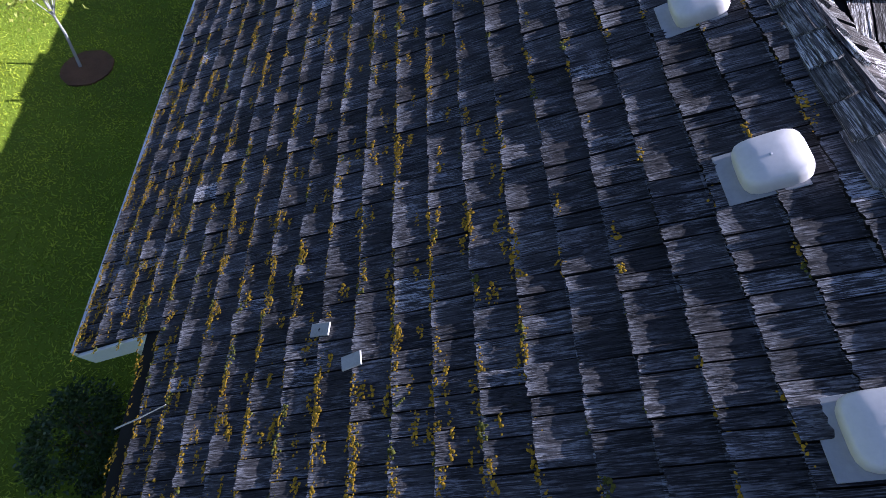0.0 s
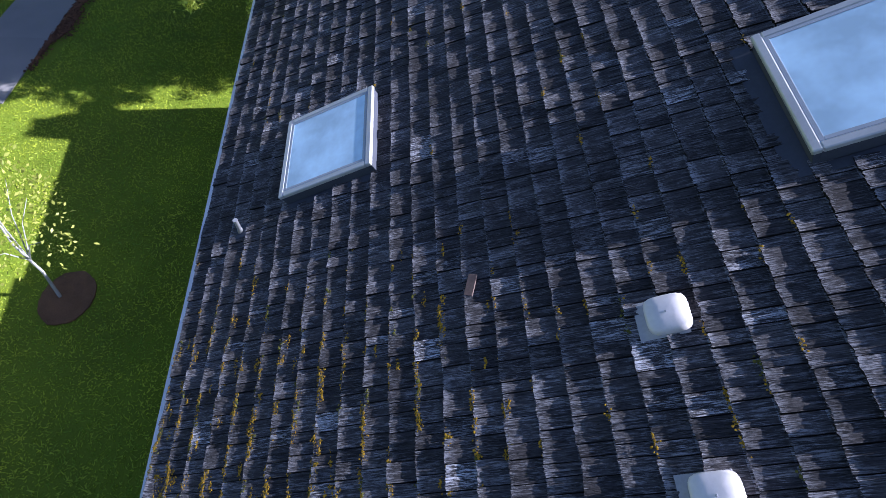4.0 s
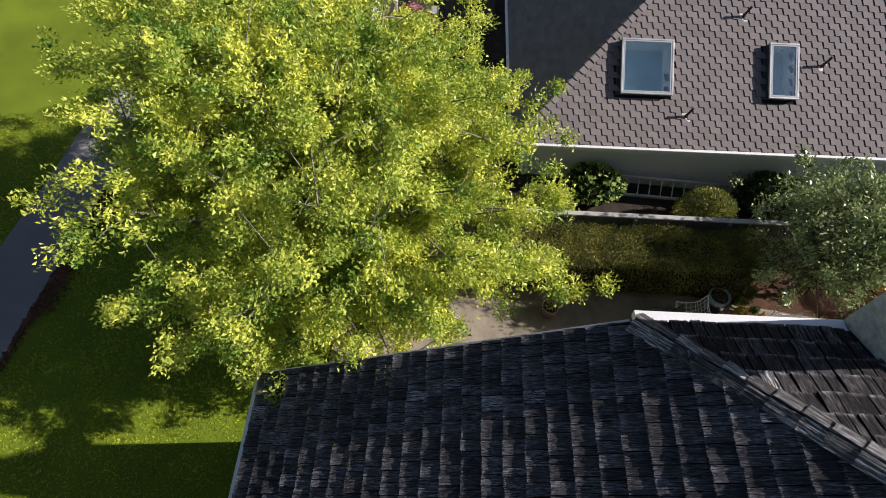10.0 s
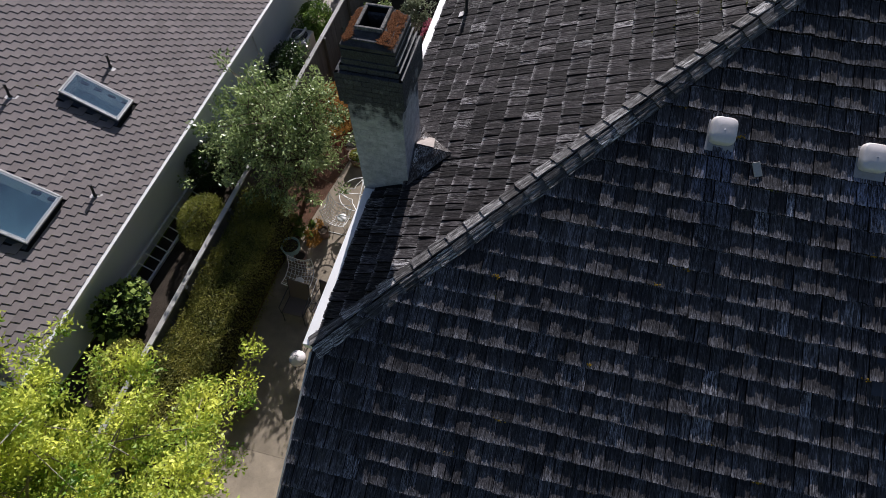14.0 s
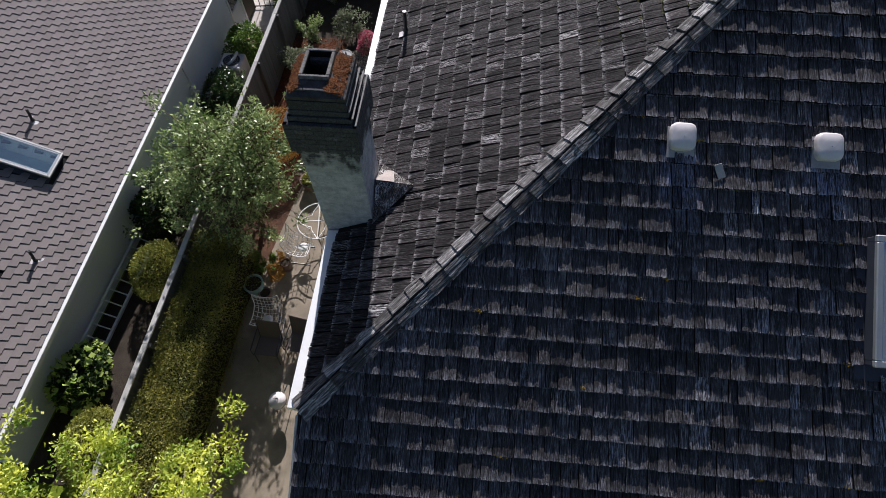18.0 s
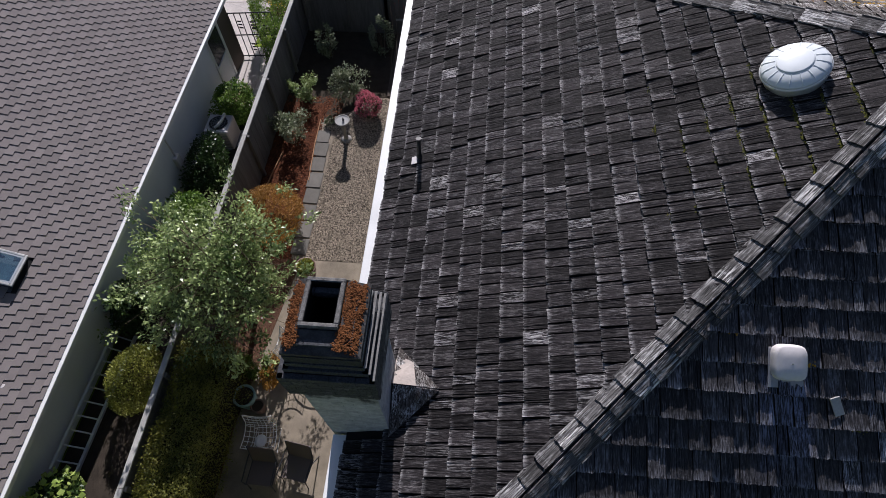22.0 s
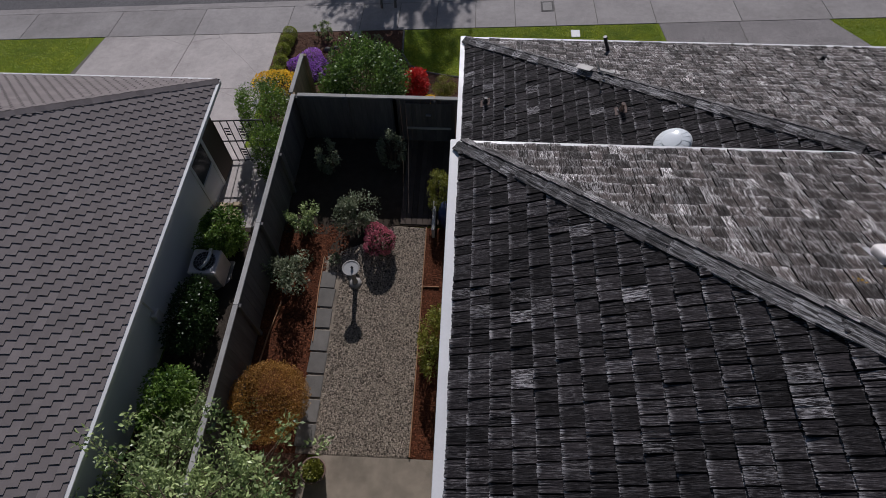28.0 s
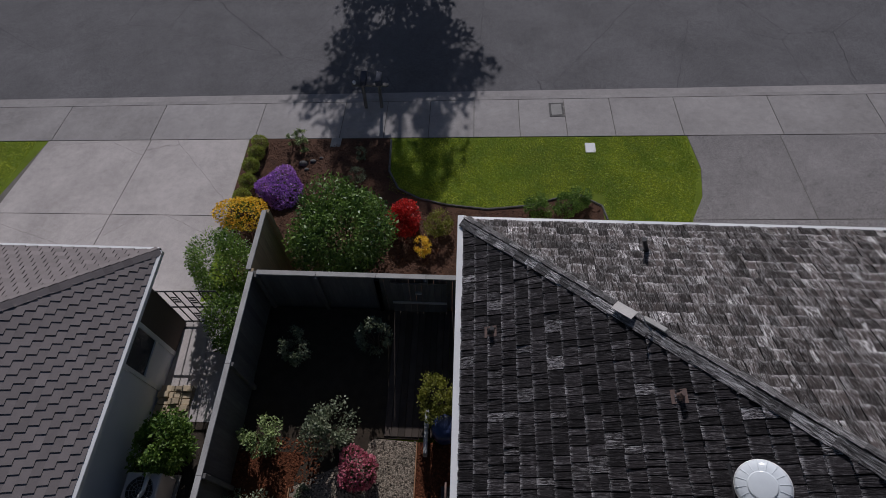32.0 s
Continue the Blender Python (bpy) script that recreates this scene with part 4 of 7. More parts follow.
MAT_EDGE_PALE = plain("worn_step_edge", (0.22, 0.215, 0.21), 0.95, 0.4, 12, 60, 0.5)
MAT_SOOT = plain("soot", (0.006, 0.006, 0.006), 0.95, 0.3)
ch = thing("chimney", (-13.145, 4.265, 4.6), "tall limewashed brick chimney with sooty top and orange moss", "chimney")
CW, CD = 0.325, 0.335
part("core", Geo().box((-CW + 0.004, -CD + 0.004, -6.0), (CW - 0.004, CD - 0.004, 1.6)), MAT_MORTAR, ch)


def brick_course(z, hw, hd, mat, odd, joined, single):
    """One course of bricks round the stack."""
    bl, bh, gap = 0.205, 0.066, 0.002
    rnd = random.Random(int(z * 1000))
    for fx, fy, half, depth in ((1, 0, hw, hd), (0, 1, hd, hw)):
        for sgn in (-1, 1):
            k = -half + (-bl / 2 if odd else 0)
            while k < half - 0.01:
                a, b = max(k, -half) + gap / 2, min(k + bl, half) - gap / 2
                k += bl + 0.0
                if b - a < 0.03:
                    continue
                o = rnd.uniform(-0.002, 0.002)
                d0, d1 = (depth - 0.05, depth + o) if sgn > 0 else (-depth + o, -depth + 0.05)
                lo, hi = ((a, d0, z), (b, d1, z + bh)) if fx else ((d0, a, z), (d1, b, z + bh))
                if single and (sgn < 0 if fx else sgn > 0):
                    part("brick", Geo().box(lo, hi, 0.004), mat, ch)
                else:
                    joined.box(lo, hi, 0.004)


low, high = Geo(), Geo()
z, n = -0.35, 0
while z < 2.60:
    top_part = z > 1.78
    grow = 0.0 if z < 1.78 else (0.03 if z < 1.84 else (0.06 if z < 2.24 else 0.06 - 0.026 * round((z - 2.2) / 0.068)))
    brick_course(z, CW + grow, CD + grow, MAT_BRICKW, n % 2, high if top_part else low, z > 0.1)
    z += 0.068
    n += 1
part("bricks_below", low, MAT_BRICKW, ch, "limewashed brickwork", False, "stuff")
part("bricks_above", high, MAT_BRICKW, ch, "sooty brickwork", False, "stuff")
low = Geo()
zz = -4.0
for k in range(52):
    brick_course(zz, CW + 0.1, CD + 0.1, MAT_BRICKW, k % 2, low, False)
    zz += 0.068
part("bricks_base", low, MAT_BRICKW, ch, "limewashed lower stack", False, "stuff")
FX0, FX1, FY0, FY1 = -0.185, 0.118, -0.115, 0.295
CR = 0.30
crown = Geo()
ring_lo, ring_hi = [(-CR, -CR), (CR, -CR), (CR, CR), (-CR, CR)], [(FX0 - 0.012, FY0 - 0.012), (FX1 + 0.012, FY0 - 0.012), (FX1 + 0.012, FY1 + 0.003), (FX0 - 0.012, FY1 + 0.003)]
crown.face_block([(x, y, 2.56) for x, y in ring_lo] + [(x, y, 2.60) for x, y in ring_lo] + [(x, y, 2.665) for x, y in ring_hi], [(i, (i + 1) % 4, 4 + (i + 1) % 4, 4 + i) for i in range(4)] + [(4 + i, 4 + (i + 1) % 4, 8 + (i + 1) % 4, 8 + i) for i in range(4)])
part("crown", crown, MAT_CROWN_DARK, ch, "weathered cement crown sloping off the flue")
part("inner_core", Geo().box((-CW + 0.03, -CD + 0.03, 1.6), (CW - 0.03, FY0 - 0.001, 2.55)).box((FX1 + 0.001, FY0, 1.6), (CW - 0.03, CD - 0.03, 2.55)).box((-CW + 0.03, FY0, 1.6), (FX0 - 0.001, CD - 0.03, 2.55)), MAT_MORTAR, ch)
flue = Geo()
for lo, hi in (((FX0, FY0), (FX1, FY0 + 0.035)), ((FX0, FY1 - 0.035), (FX1, FY1)), ((FX0, FY0 + 0.035), (FX0 + 0.035, FY1 - 0.035)), ((FX1 - 0.035, FY0 + 0.035), (FX1, FY1 - 0.035))):
    flue.box((*lo, 1.62), (*hi, 2.70), 0.006)
part("flue_liner", flue, MAT_FLUE, ch, "rough clay flue liner")
soot = Geo()
for lo, hi in (((FX0 + 0.035, FY0 + 0.035), (FX1 - 0.035, FY0 + 0.04)), ((FX0 + 0.035, FY1 - 0.04), (FX1 - 0.035, FY1 - 0.035)), ((FX0 + 0.035, FY0 + 0.04), (FX0 + 0.04, FY1 - 0.04)), ((FX1 - 0.04, FY0 + 0.04), (FX1 - 0.035, FY1 - 0.04))):
    soot.box((*lo, 1.62), (*hi, 2.69))
part("soot_lining", soot, MAT_SOOT, ch, "black soot inside the flue")
part("flue_dark", Geo().box((FX0 + 0.03, FY0 + 0.03, 1.605), (FX1 - 0.03, FY1 - 0.03, 1.8)), MAT_SOOT, ch, "sooty bottom of the flue")
# bare corner strips where the corbel steps
for k, zc in enumerate((2.31, 2.378, 2.446, 2.514)):
    o = CW + 0.048 - 0.026 * k
    part("step_edge", Geo().box((o - 0.014, -o, zc), (o + 0.008, o, zc + 0.012), 0.003), MAT_EDGE_PALE, ch, "pale worn edge of a brick step")

# cricket behind the stack
MAT_RUSTSHEET = plain("stained_sheet", (0.30, 0.26, 0.235), 0.8, 0.3, 5, 40, 0.1)
ck = thing("chimney_cricket", (0, 0, 0), "small shingled saddle with pale bent sheet behind the chimney", "roof saddle")
zb = lambda x: Z_W + 0.5 * x
pts = [Vector((-12.82, 3.86, zb(-12.82) + 0.03)), Vector((-12.82, 4.82, zb(-12.82) + 0.03)), Vector((-12.33, 4.30, zb(-12.33) + 0.05)), Vector((-12.80, 4.32, zb(-12.82) + 0.33))]
part("saddle_deck", Geo().face_block(pts, [(0, 2, 3), (2, 1, 3), (0, 3, 1), (0, 1, 2)]), MAT_FLASH, ck)
for s, (a, b) in enumerate(((0, 2), (2, 1))):
    for k in range(4):
        f0, f1 = k / 4, (k + 1) / 4 + 0.05
        p = [pts[a].lerp(pts[3], f0), pts[b].lerp(pts[3], f0), pts[b].lerp(pts[3], min(f1, 1)), pts[a].lerp(pts[3], min(f1, 1))]
        nrm = (p[1] - p[0]).cross(pts[3] - p[0]).normalized()
        vs = [q + nrm * (0.025 if i < 2 else 0.01) for i, q in enumerate(p)] + [q + nrm * 0.002 for q in p]
        part("shake", Geo().face_block(vs, [(0, 1, 2, 3), (0, 4, 5, 1), (1, 5, 6, 2), (3, 7, 4, 0)]), MAT_SHAKE_N, ck)
part("bent_sheet", Geo().face_block([pts[3] + Vector((-0.03, 0.0, 0.03)), pts[3].lerp(pts[2], 0.5) + Vector((0, 0, 0.04)), pts[1].lerp(pts[2], 0.4) + Vector((0, 0.0, 0.05)), pts[1] + Vector((0, -0.1, 0.05)),
                                      pts[3] + Vector((-0.03, 0.0, 0.024)), pts[3].lerp(pts[2], 0.5) + Vector((0, 0, 0.034)), pts[1].lerp(pts[2], 0.4) + Vector((0, 0.0, 0.044)), pts[1] + Vector((0, -0.1, 0.044))],
                                     [(0, 3, 2, 1), (4, 5, 6, 7), (0, 1, 5, 4), (1, 2, 6, 5), (2, 3, 7, 6), (3, 0, 4, 7)]), MAT_RUSTSHEET, ck, "pale brown bent flashing sheet")

# loose bits on the south slope
for u, y, rz, c in ((-8.9, 4.17, 20, 0.16), (-5.83, -0.03, 70, 0.2), (-1.26, -1.0, -8, 0.15), (-1.01, -0.78, 6, 0.14)):
    ob = thing("loose_shake", label="loose split piece of shake lying on the roof", category="roof debris", group="loose shakes", m=roof_at(ms, u, vy(y), 0.05) @ pose(0, 0, 0, 4, 3, rz))
    part("splinter", Geo().box((-0.04, -c / 2, 0), (0.045, c / 2, 0.014), 0.003), MAT_RAIL if c < 0.18 else MAT_RUST, ob)
ob = thing("stick", label="thin dead twig lying on the roof", category="twig", m=roof_at(ms, -0.95, vy(-2.3), 0.06))
part("twig", Geo().tube([(0.05, -0.25, 0.0), (0.02, 0.0, 0.02), (-0.03, 0.25, 0.03)], 0.007, 5, 0.004), MAT_RAIL, ob)

# ---- neighbouring house ----
N_EAVE, N_PITCH, NX0, NY0, NY1 = 0.42, 0.58, -20.2, 0.88, 18.85
NHALF = 5.6
N_STEP, N_BACK = 3.3, 0.72
g = Geo().box((-28.35, NY0 + 0.45, -3.6), (NX0 - 0.45, NY1 - 0.5, N_EAVE - 0.05))
g.box((-31.0, NY0 + 1.2, -3.6), (-28.352, NY1 - 0.5, N_EAVE - 0.05))
structure("neighbour_wall", g, MAT_STUCCO, "cream stucco wall of the neighbouring house", "wall")
ridge_z = N_EAVE + N_PITCH * NHALF
rx = NX0 - NHALF
nface = math.hypot(1, N_PITCH)
mne = slope_frame((NX0, NY0, N_EAVE), (0, 1, 0), (-1, 0, N_PITCH))
L = NY1 - NY0
H = NHALF * nface
hip_v = lambda u: H * u / NHALF
vnx = lambda x: (NX0 - x) * nface
n_sky = [(3.46 - NY0, 4.72 - NY0, vnx(-21.30), vnx(-22.48)), (7.07 - NY0, 7.77 - NY0, vnx(-21.32), vnx(-22.50))]
(a1, b1, c1, d1), (a2, b2, c2, d2) = n_sky
g = Geo()
for poly in ([(0, 0), (a1, 0), (a1, hip_v(a1))], [(a1, 0), (b1, 0), (b1, c1), (a1, c1)], [(a1, d1), (b1, d1), (b1, hip_v(b1)), (a1, hip_v(a1))], [(b1, 0), (a2, 0), (a2, H), (NHALF, H), (b1, hip_v(b1))],
             [(a2, 0), (b2, 0), (b2, c2), (a2, c2)], [(a2, d2), (b2, d2), (b2, H), (a2, H)], [(b2, 0), (L, 0), (L - NHALF, H), (b2, H)]):
    g.prism(poly, -0.06, 0.0)
roof_n_east = structure("neighbour_roof_east", g, MAT_DECK, "brown interlocking asphalt shingle roof slope", "roof", mne)
mns = slope_frame((NX0 - 2 * NHALF, NY0, N_EAVE), (1, 0, 0), (0, 1, N_PITCH))
roof_n_south = structure("neighbour_roof_south", Geo().prism([(N_BACK, N_BACK * nface), (N_STEP, N_BACK * nface), (N_STEP, 0), (2 * NHALF, 0), (NHALF, H)], -0.06, 0.0), MAT_DECK, "shaded hip of brown asphalt shingles", "roof", mns)
mnn = slope_frame((NX0, NY1, N_EAVE), (-1, 0, 0), (0, -1, N_PITCH))
roof_n_north = structure("neighbour_roof_north", Geo().prism([(0, 0), (2 * NHALF, 0), (NHALF, H)], -0.06, 0.0), MAT_DECK, "sunlit hip of brown asphalt shingles", "roof", mnn)
gutter("gutter_neighbour_east", (NX0, NY0, N_EAVE - 0.01), (NX0, NY1, N_EAVE - 0.01), (-1, 0, 0), "white gutter along the neighbouring eave")
gutter("gutter_neighbour_north", (-31.4, NY1, N_EAVE - 0.01), (NX0, NY1, N_EAVE - 0.01), (0, -1, 0), "white gutter above the neighbouring driveway")
gutter("gutter_neighbour_back", (-30.7, NY0 + N_BACK, N_EAVE + N_PITCH * N_BACK - 0.01), (-28.1, NY0 + N_BACK, N_EAVE + N_PITCH * N_BACK - 0.01), (0, 1, 0), "white gutter on the set-back eave above the terrace")
gutter("gutter_neighbour_south", (-28.1, NY0, N_EAVE - 0.01), (NX0, NY0, N_EAVE - 0.01), (0, 1, 0), "white gutter on the shaded neighbouring eave")

# ---- courtyard fence ----
FX, FTOP = -18.05, 0.45


def fence_run(name, a, b, tops, bottoms, label, board=0.14, posts=2.1, slit=0.0004, mat=None):
    """Upright boards with posts and a flat cap rail, from a to b; tops and bottoms at both ends."""
    a, b = Vector((*a, 0)), Vector((*b, 0))
    d = (b - a).normalized()
    n = Vector((-d.y, d.x, 0))
    length = (b - a).length
    ob = thing(name, (a.x, a.y, 0), label, "fence", "", "")
    ang = math.degrees(math.atan2(d.y, d.x))
    ob.matrix_basis = pose(a.x, a.y, 0, 0, 0, ang)
    zt = lambda s: tops[0] + (tops[1] - tops[0]) * s / length
    zb = lambda s: bottoms[0] + (bottoms[1] - bottoms[0]) * s / length
    rnd = random.Random(int(length * 10))
    k = 0.0
    while k < length - 0.02:
        w = min(board, length - k)
        g = Geo()
        o = rnd.uniform(-0.006, 0.006)
        vs = [(k + slit, -0.012 + o, zb(k)), (k + w - slit, -0.012 + o, zb(k + w)), (k + w - slit, 0.012 + o, zb(k + w)), (k + slit, 0.012 + o, zb(k)),
              (k + slit, -0.012 + o, zt(k) - 0.045), (k + w - slit, -0.012 + o, zt(k + w) - 0.045), (k + w - slit, 0.012 + o, zt(k + w) - 0.045), (k + slit, 0.012 + o, zt(k) - 0.045)]
        g.face_block(vs, [(3, 2, 1, 0), (4, 5, 6, 7), (0, 1, 5, 4), (1, 2, 6, 5), (2, 3, 7, 6), (3, 0, 4, 7)])
        part("board", g, mat or MAT_FENCE, ob)
        k += board
    m = int(length / posts)
    for i in range(m + 1):
        s = length * i / max(1, m)
        part("post", Geo().box((s - 0.045, -0.115, zb(s) - 0.1), (s + 0.045, -0.025, zt(s) - 0.04), 0.006), mat or MAT_FENCE, ob)
    for i in range(m):
        s0, s1 = length * i / m, length * (i + 1) / m
        vs = []
        for s in (s0 + 0.004, s1 - 0.004):
            z = zt(s)
            vs += [(s, -0.06, z - 0.04), (s, 0.05, z - 0.04), (s, 0.05, z), (s, -0.06, z)]
        part("cap_rail", Geo().face_block(vs, [(0, 1, 2, 3), (7, 6, 5, 4), (0, 4, 5, 1), (1, 5, 6, 2), (2, 6, 7, 3), (3, 7, 4, 0)]), MAT_RAIL, ob, "silvered flat cap rail")
    return ob


fence_run("fence", (FX - 0.05, -0.6), (FX + 0.08, 18.36), (FTOP, FTOP), (-1.4, -2.3), "tall weathered board fence between the two gardens")
fence_run("fence", (FX + 0.2, 18.36), (-15.2, 18.36), (FTOP, FTOP), (-1.9, -1.85), "tall weathered board fence closing the courtyard", posts=1.3)
fence_run("fence", (-15.2, 18.36), (W_EDGE + 0.3, 18.36), (FTOP, FTOP), (-1.85, -1.8), "tall board fence with open slits beside the garage", posts=0.95, slit=0.005)
fence_run("fence", (FX, 18.42), (-18.04, 20.05), (FTOP, 0.40), (-2.6, -2.7), "short run of tan boards ending the tall fence", posts=1.6, mat=MAT_TAN)

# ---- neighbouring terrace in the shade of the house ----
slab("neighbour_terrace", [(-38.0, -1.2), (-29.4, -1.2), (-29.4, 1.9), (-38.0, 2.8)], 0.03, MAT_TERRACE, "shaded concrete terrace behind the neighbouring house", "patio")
slab("neighbour_bed", [(-40.0, -3.3), (-20.8, -3.3), (-20.8, 2.9), (-40.0, 2.9)], 0.012, MAT_SHADE_SOIL, "soil round the terrace, darkened for its shade", "bark bed")
slab("brick_patio", [(-38.5, -3.2), (-34.8, -3.0), (-34.7, -1.85), (-38.5, -1.75)], 0.04, plain("red_paving_brick", (0.30, 0.115, 0.055), 0.9, 0.5, 7, 40, 0.6, 0, 0.2), "sunlit patio of red brick beyond the terrace", "patio")
ob = thing("wooden_deck", (-29.38, -1.25, ground_z(-28.4, -0.4)), "dark board deck between the terrace and the bed", "deck", "", "structure")
for k in range(13):
    part("plank", Geo().box((0.0, 0.15 * k + 0.006, -0.05), (2.0, 0.15 * k + 0.144, 0.10), 0.006), MAT_DECKING, ob)
ob = thing("stone_bench", (-32.0, -1.45, ground_z(-32.0, -1.45)), "long low grey stone bench along the shaded terrace", "bench")
for k in range(4):
    part("seat_slab", Geo().box((-2.8 + 1.43 * k, -0.28, 0.36), (-1.385 + 1.43 * k, 0.28, 0.45), 0.02), MAT_TERRSTONE, ob)
part("base", Geo().box((-2.7, -0.2, -0.35), (2.8, 0.2, 0.358), 0.01), MAT_TERRSTONE, ob)
ob = thing("bollard_light", (-27.75, -2.75, ground_z(-27.75, -2.75)), "short pale garden post beside the bed", "post")
part("post", Geo().tube([(0, 0, -0.05), (0, 0, 0.55)], 0.05, 8, 0.05), MAT_RAIL, ob)
part("cap", Geo().tube([(0, 0, 0.551), (0, 0, 0.62)], 0.075, 8, 0.06), MAT_RAIL, ob)
ob = thing("white_fence", (-33.4, -3.42, ground_z(-33.4, -3.42)), "low white painted board fence in the sun", "fence")
for k in range(46):
    x = 0.15 * k
    part("board", Geo().box((x, -0.012, 0.02 + 0.0116 * k), (x + 0.14, 0.012, 1.0 + 0.0116 * k), 0.003), MAT_WHITE, ob)
for k in range(4):
    x = 1.72 * k
    part("cap_rail", Geo().face_block([(x + 0.004, -0.14, 1.0 + 0.077 * x), (x + 1.716, -0.14, 1.0 + 0.077 * (x + 1.716)), (x + 1.716, 0.1, 1.0 + 0.077 * (x + 1.716)), (x + 0.004, 0.1, 1.0 + 0.077 * x),
                                       (x + 0.004, -0.14, 1.04 + 0.077 * x), (x + 1.716, -0.14, 1.04 + 0.077 * (x + 1.716)), (x + 1.716, 0.1, 1.04 + 0.077 * (x + 1.716)), (x + 0.004, 0.1, 1.04 + 0.077 * x)],
                                      [(3, 2, 1, 0), (4, 5, 6, 7), (0, 1, 5, 4), (1, 2, 6, 5), (2, 3, 7, 6), (3, 0, 4, 7)]), MAT_WHITE, ob, "broad white cap rail")
ob = thing("garden_bench", (-27.66, -1.8, ground_z(-27.66, -1.8)), "pale backless bench at the terrace edge", "bench")
part("seat", Geo().box((-0.24, -0.52, 0.38), (0.24, 0.52, 0.44), 0.02), MAT_RAIL, ob)
for y in (-0.38, 0.38):
    part("leg", Geo().box((-0.17, y - 0.05, -0.05), (0.17, y + 0.05, 0.379), 0.01), MAT_RAIL, ob)
# Unseen block, added only to throw shade on the terrace.
structure("neighbour_wing", Geo().box((-44.0, 2.95, -4.2), (-31.5, 10.0, 0.95)), MAT_STUCCO, "unseen added block that keeps the sun off the terrace", "wall")

# ---- neighbouring roof: interlocking shingles, skylights, pipes ----
LOCK_W, LOCK_E, LOCK_S = 0.28, 0.16, 0.145


def lock_shingle():
    """One shingle of a stepped interlocking roof: proud at its lower tab and its south side, diving under the next one; each course shifts by LOCK_S."""
    w, e, t, tab, lean = LOCK_W, LOCK_E, 0.024, 0.115, 0.03
    z = lambda x, y: t * (1 - (x * e + y * LOCK_S) / (w * e + LOCK_S * e)) + 0.002
    flat_ = [(0.0, 0.0), (tab, 0.0), (w, 0.0), (w - lean, e), (-lean, e)]
    vs = [(x, y, z(x, y)) for x, y in flat_] + [(0.0, -0.004, 0.0), (tab, -0.004, 0.0), (-lean - 0.003, e, 0.0)]
    return vs, [(0, 1, 2, 3, 4), (5, 6, 1, 0), (7, 5, 0, 4)]


def lay_locks(roof, height, left, right, single, holes=(), seed=1):
    rnd = random.Random(seed)
    vs0, fs0 = lock_shingle()
    me = Geo().face_block(vs0, fs0).mesh("shingle", MAT_SHINGLE, False, MAT_SHINGLE_EDGE, 3, 1)
    rest, made, row, v = Geo(), 0, 0, -0.08
    while v < height - 0.1:
        u = -0.3 - (LOCK_S * row) % LOCK_W
        while u < right(max(0, v)) + 0.3:
            c = u + LOCK_W / 2
            lo, hi = left(v + LOCK_E) + 0.04, right(v + LOCK_E)
            if left(v) < u + LOCK_W and u < right(v) and not any(h[0] < c < h[1] and h[2] < v + 0.15 < h[3] for h in holes):
                if made < 300 and u > lo and u + LOCK_W < hi and v > 0 and single(c, v):
                    ob = new("shingle", me)
                    ob.parent = roof
                    ob.matrix_basis = pose(u, v, 0.003, 0, 0, 0)
                    made += 1
                else:
                    dz = 0.003
                    clip = lambda x, y: min(max(x, left(y)), right(y))
                    rest.face_block([(clip(x + u, y + v), max(-0.01, min(y + v, height)), z + dz) for x, y, z in vs0], fs0)
            u += LOCK_W
        v += LOCK_E
        row += 1
    part("shingles", rest.mesh("shingles", MAT_SHINGLE, False, MAT_SHINGLE_EDGE, 3, 1), MAT_SHINGLE, roof, "", False, "stuff")


for (a, b, c, d), lb in zip(n_sky, ("square skylight in aluminium frame on the shingle roof", "narrow skylight in aluminium frame on the shingle roof")):
    skylight("skylight", mne @ Matrix.Translation((a, c, 0.01)), b - a, d - c, lb, 0.14, 0.0, 0.42, "skylights on the neighbouring roof")
for y, x in ((5.12, -20.88), (8.44, -22.09), (6.47, -23.1)):
    vent_pipe(mne @ Matrix.Translation((y - NY0, vnx(x), 0.01)), 0.3, "bent dark pipe with pale flashing on the shingle roof", 0.03, MAT_BLACK, MAT_VENT, "pipes on the neighbouring roof", 0.25)
ob = box_vent(mne @ Matrix.Translation((10.6 - NY0, vnx(-24.2), 0.02)), "pale attic vent on the neighbouring shingle roof", "")
for nm, a, b, n1, n2 in (("hip_cap_neighbour_north", (NX0, NY1, N_EAVE), (rx, NY1 - NHALF, ridge_z), (N_PITCH, 0, 1), (0, N_PITCH, 1)), ("hip_cap_neighbour_south", (NX0, NY0, N_EAVE), (rx, NY0 + NHALF, ridge_z), (N_PITCH, 0, 1), (0, -N_PITCH, 1))):
    cap_row(nm, a, b, (n1, n2), "row of brown asphalt cap shingles", MAT_SHINGLE, 0.2, 0.02, 0.0)

# ---- plants ----
nr = np.random.default_rng(5)


def unit(v):
    return v / np.maximum(np.linalg.norm(v, axis=1, keepdims=True), 1e-6)


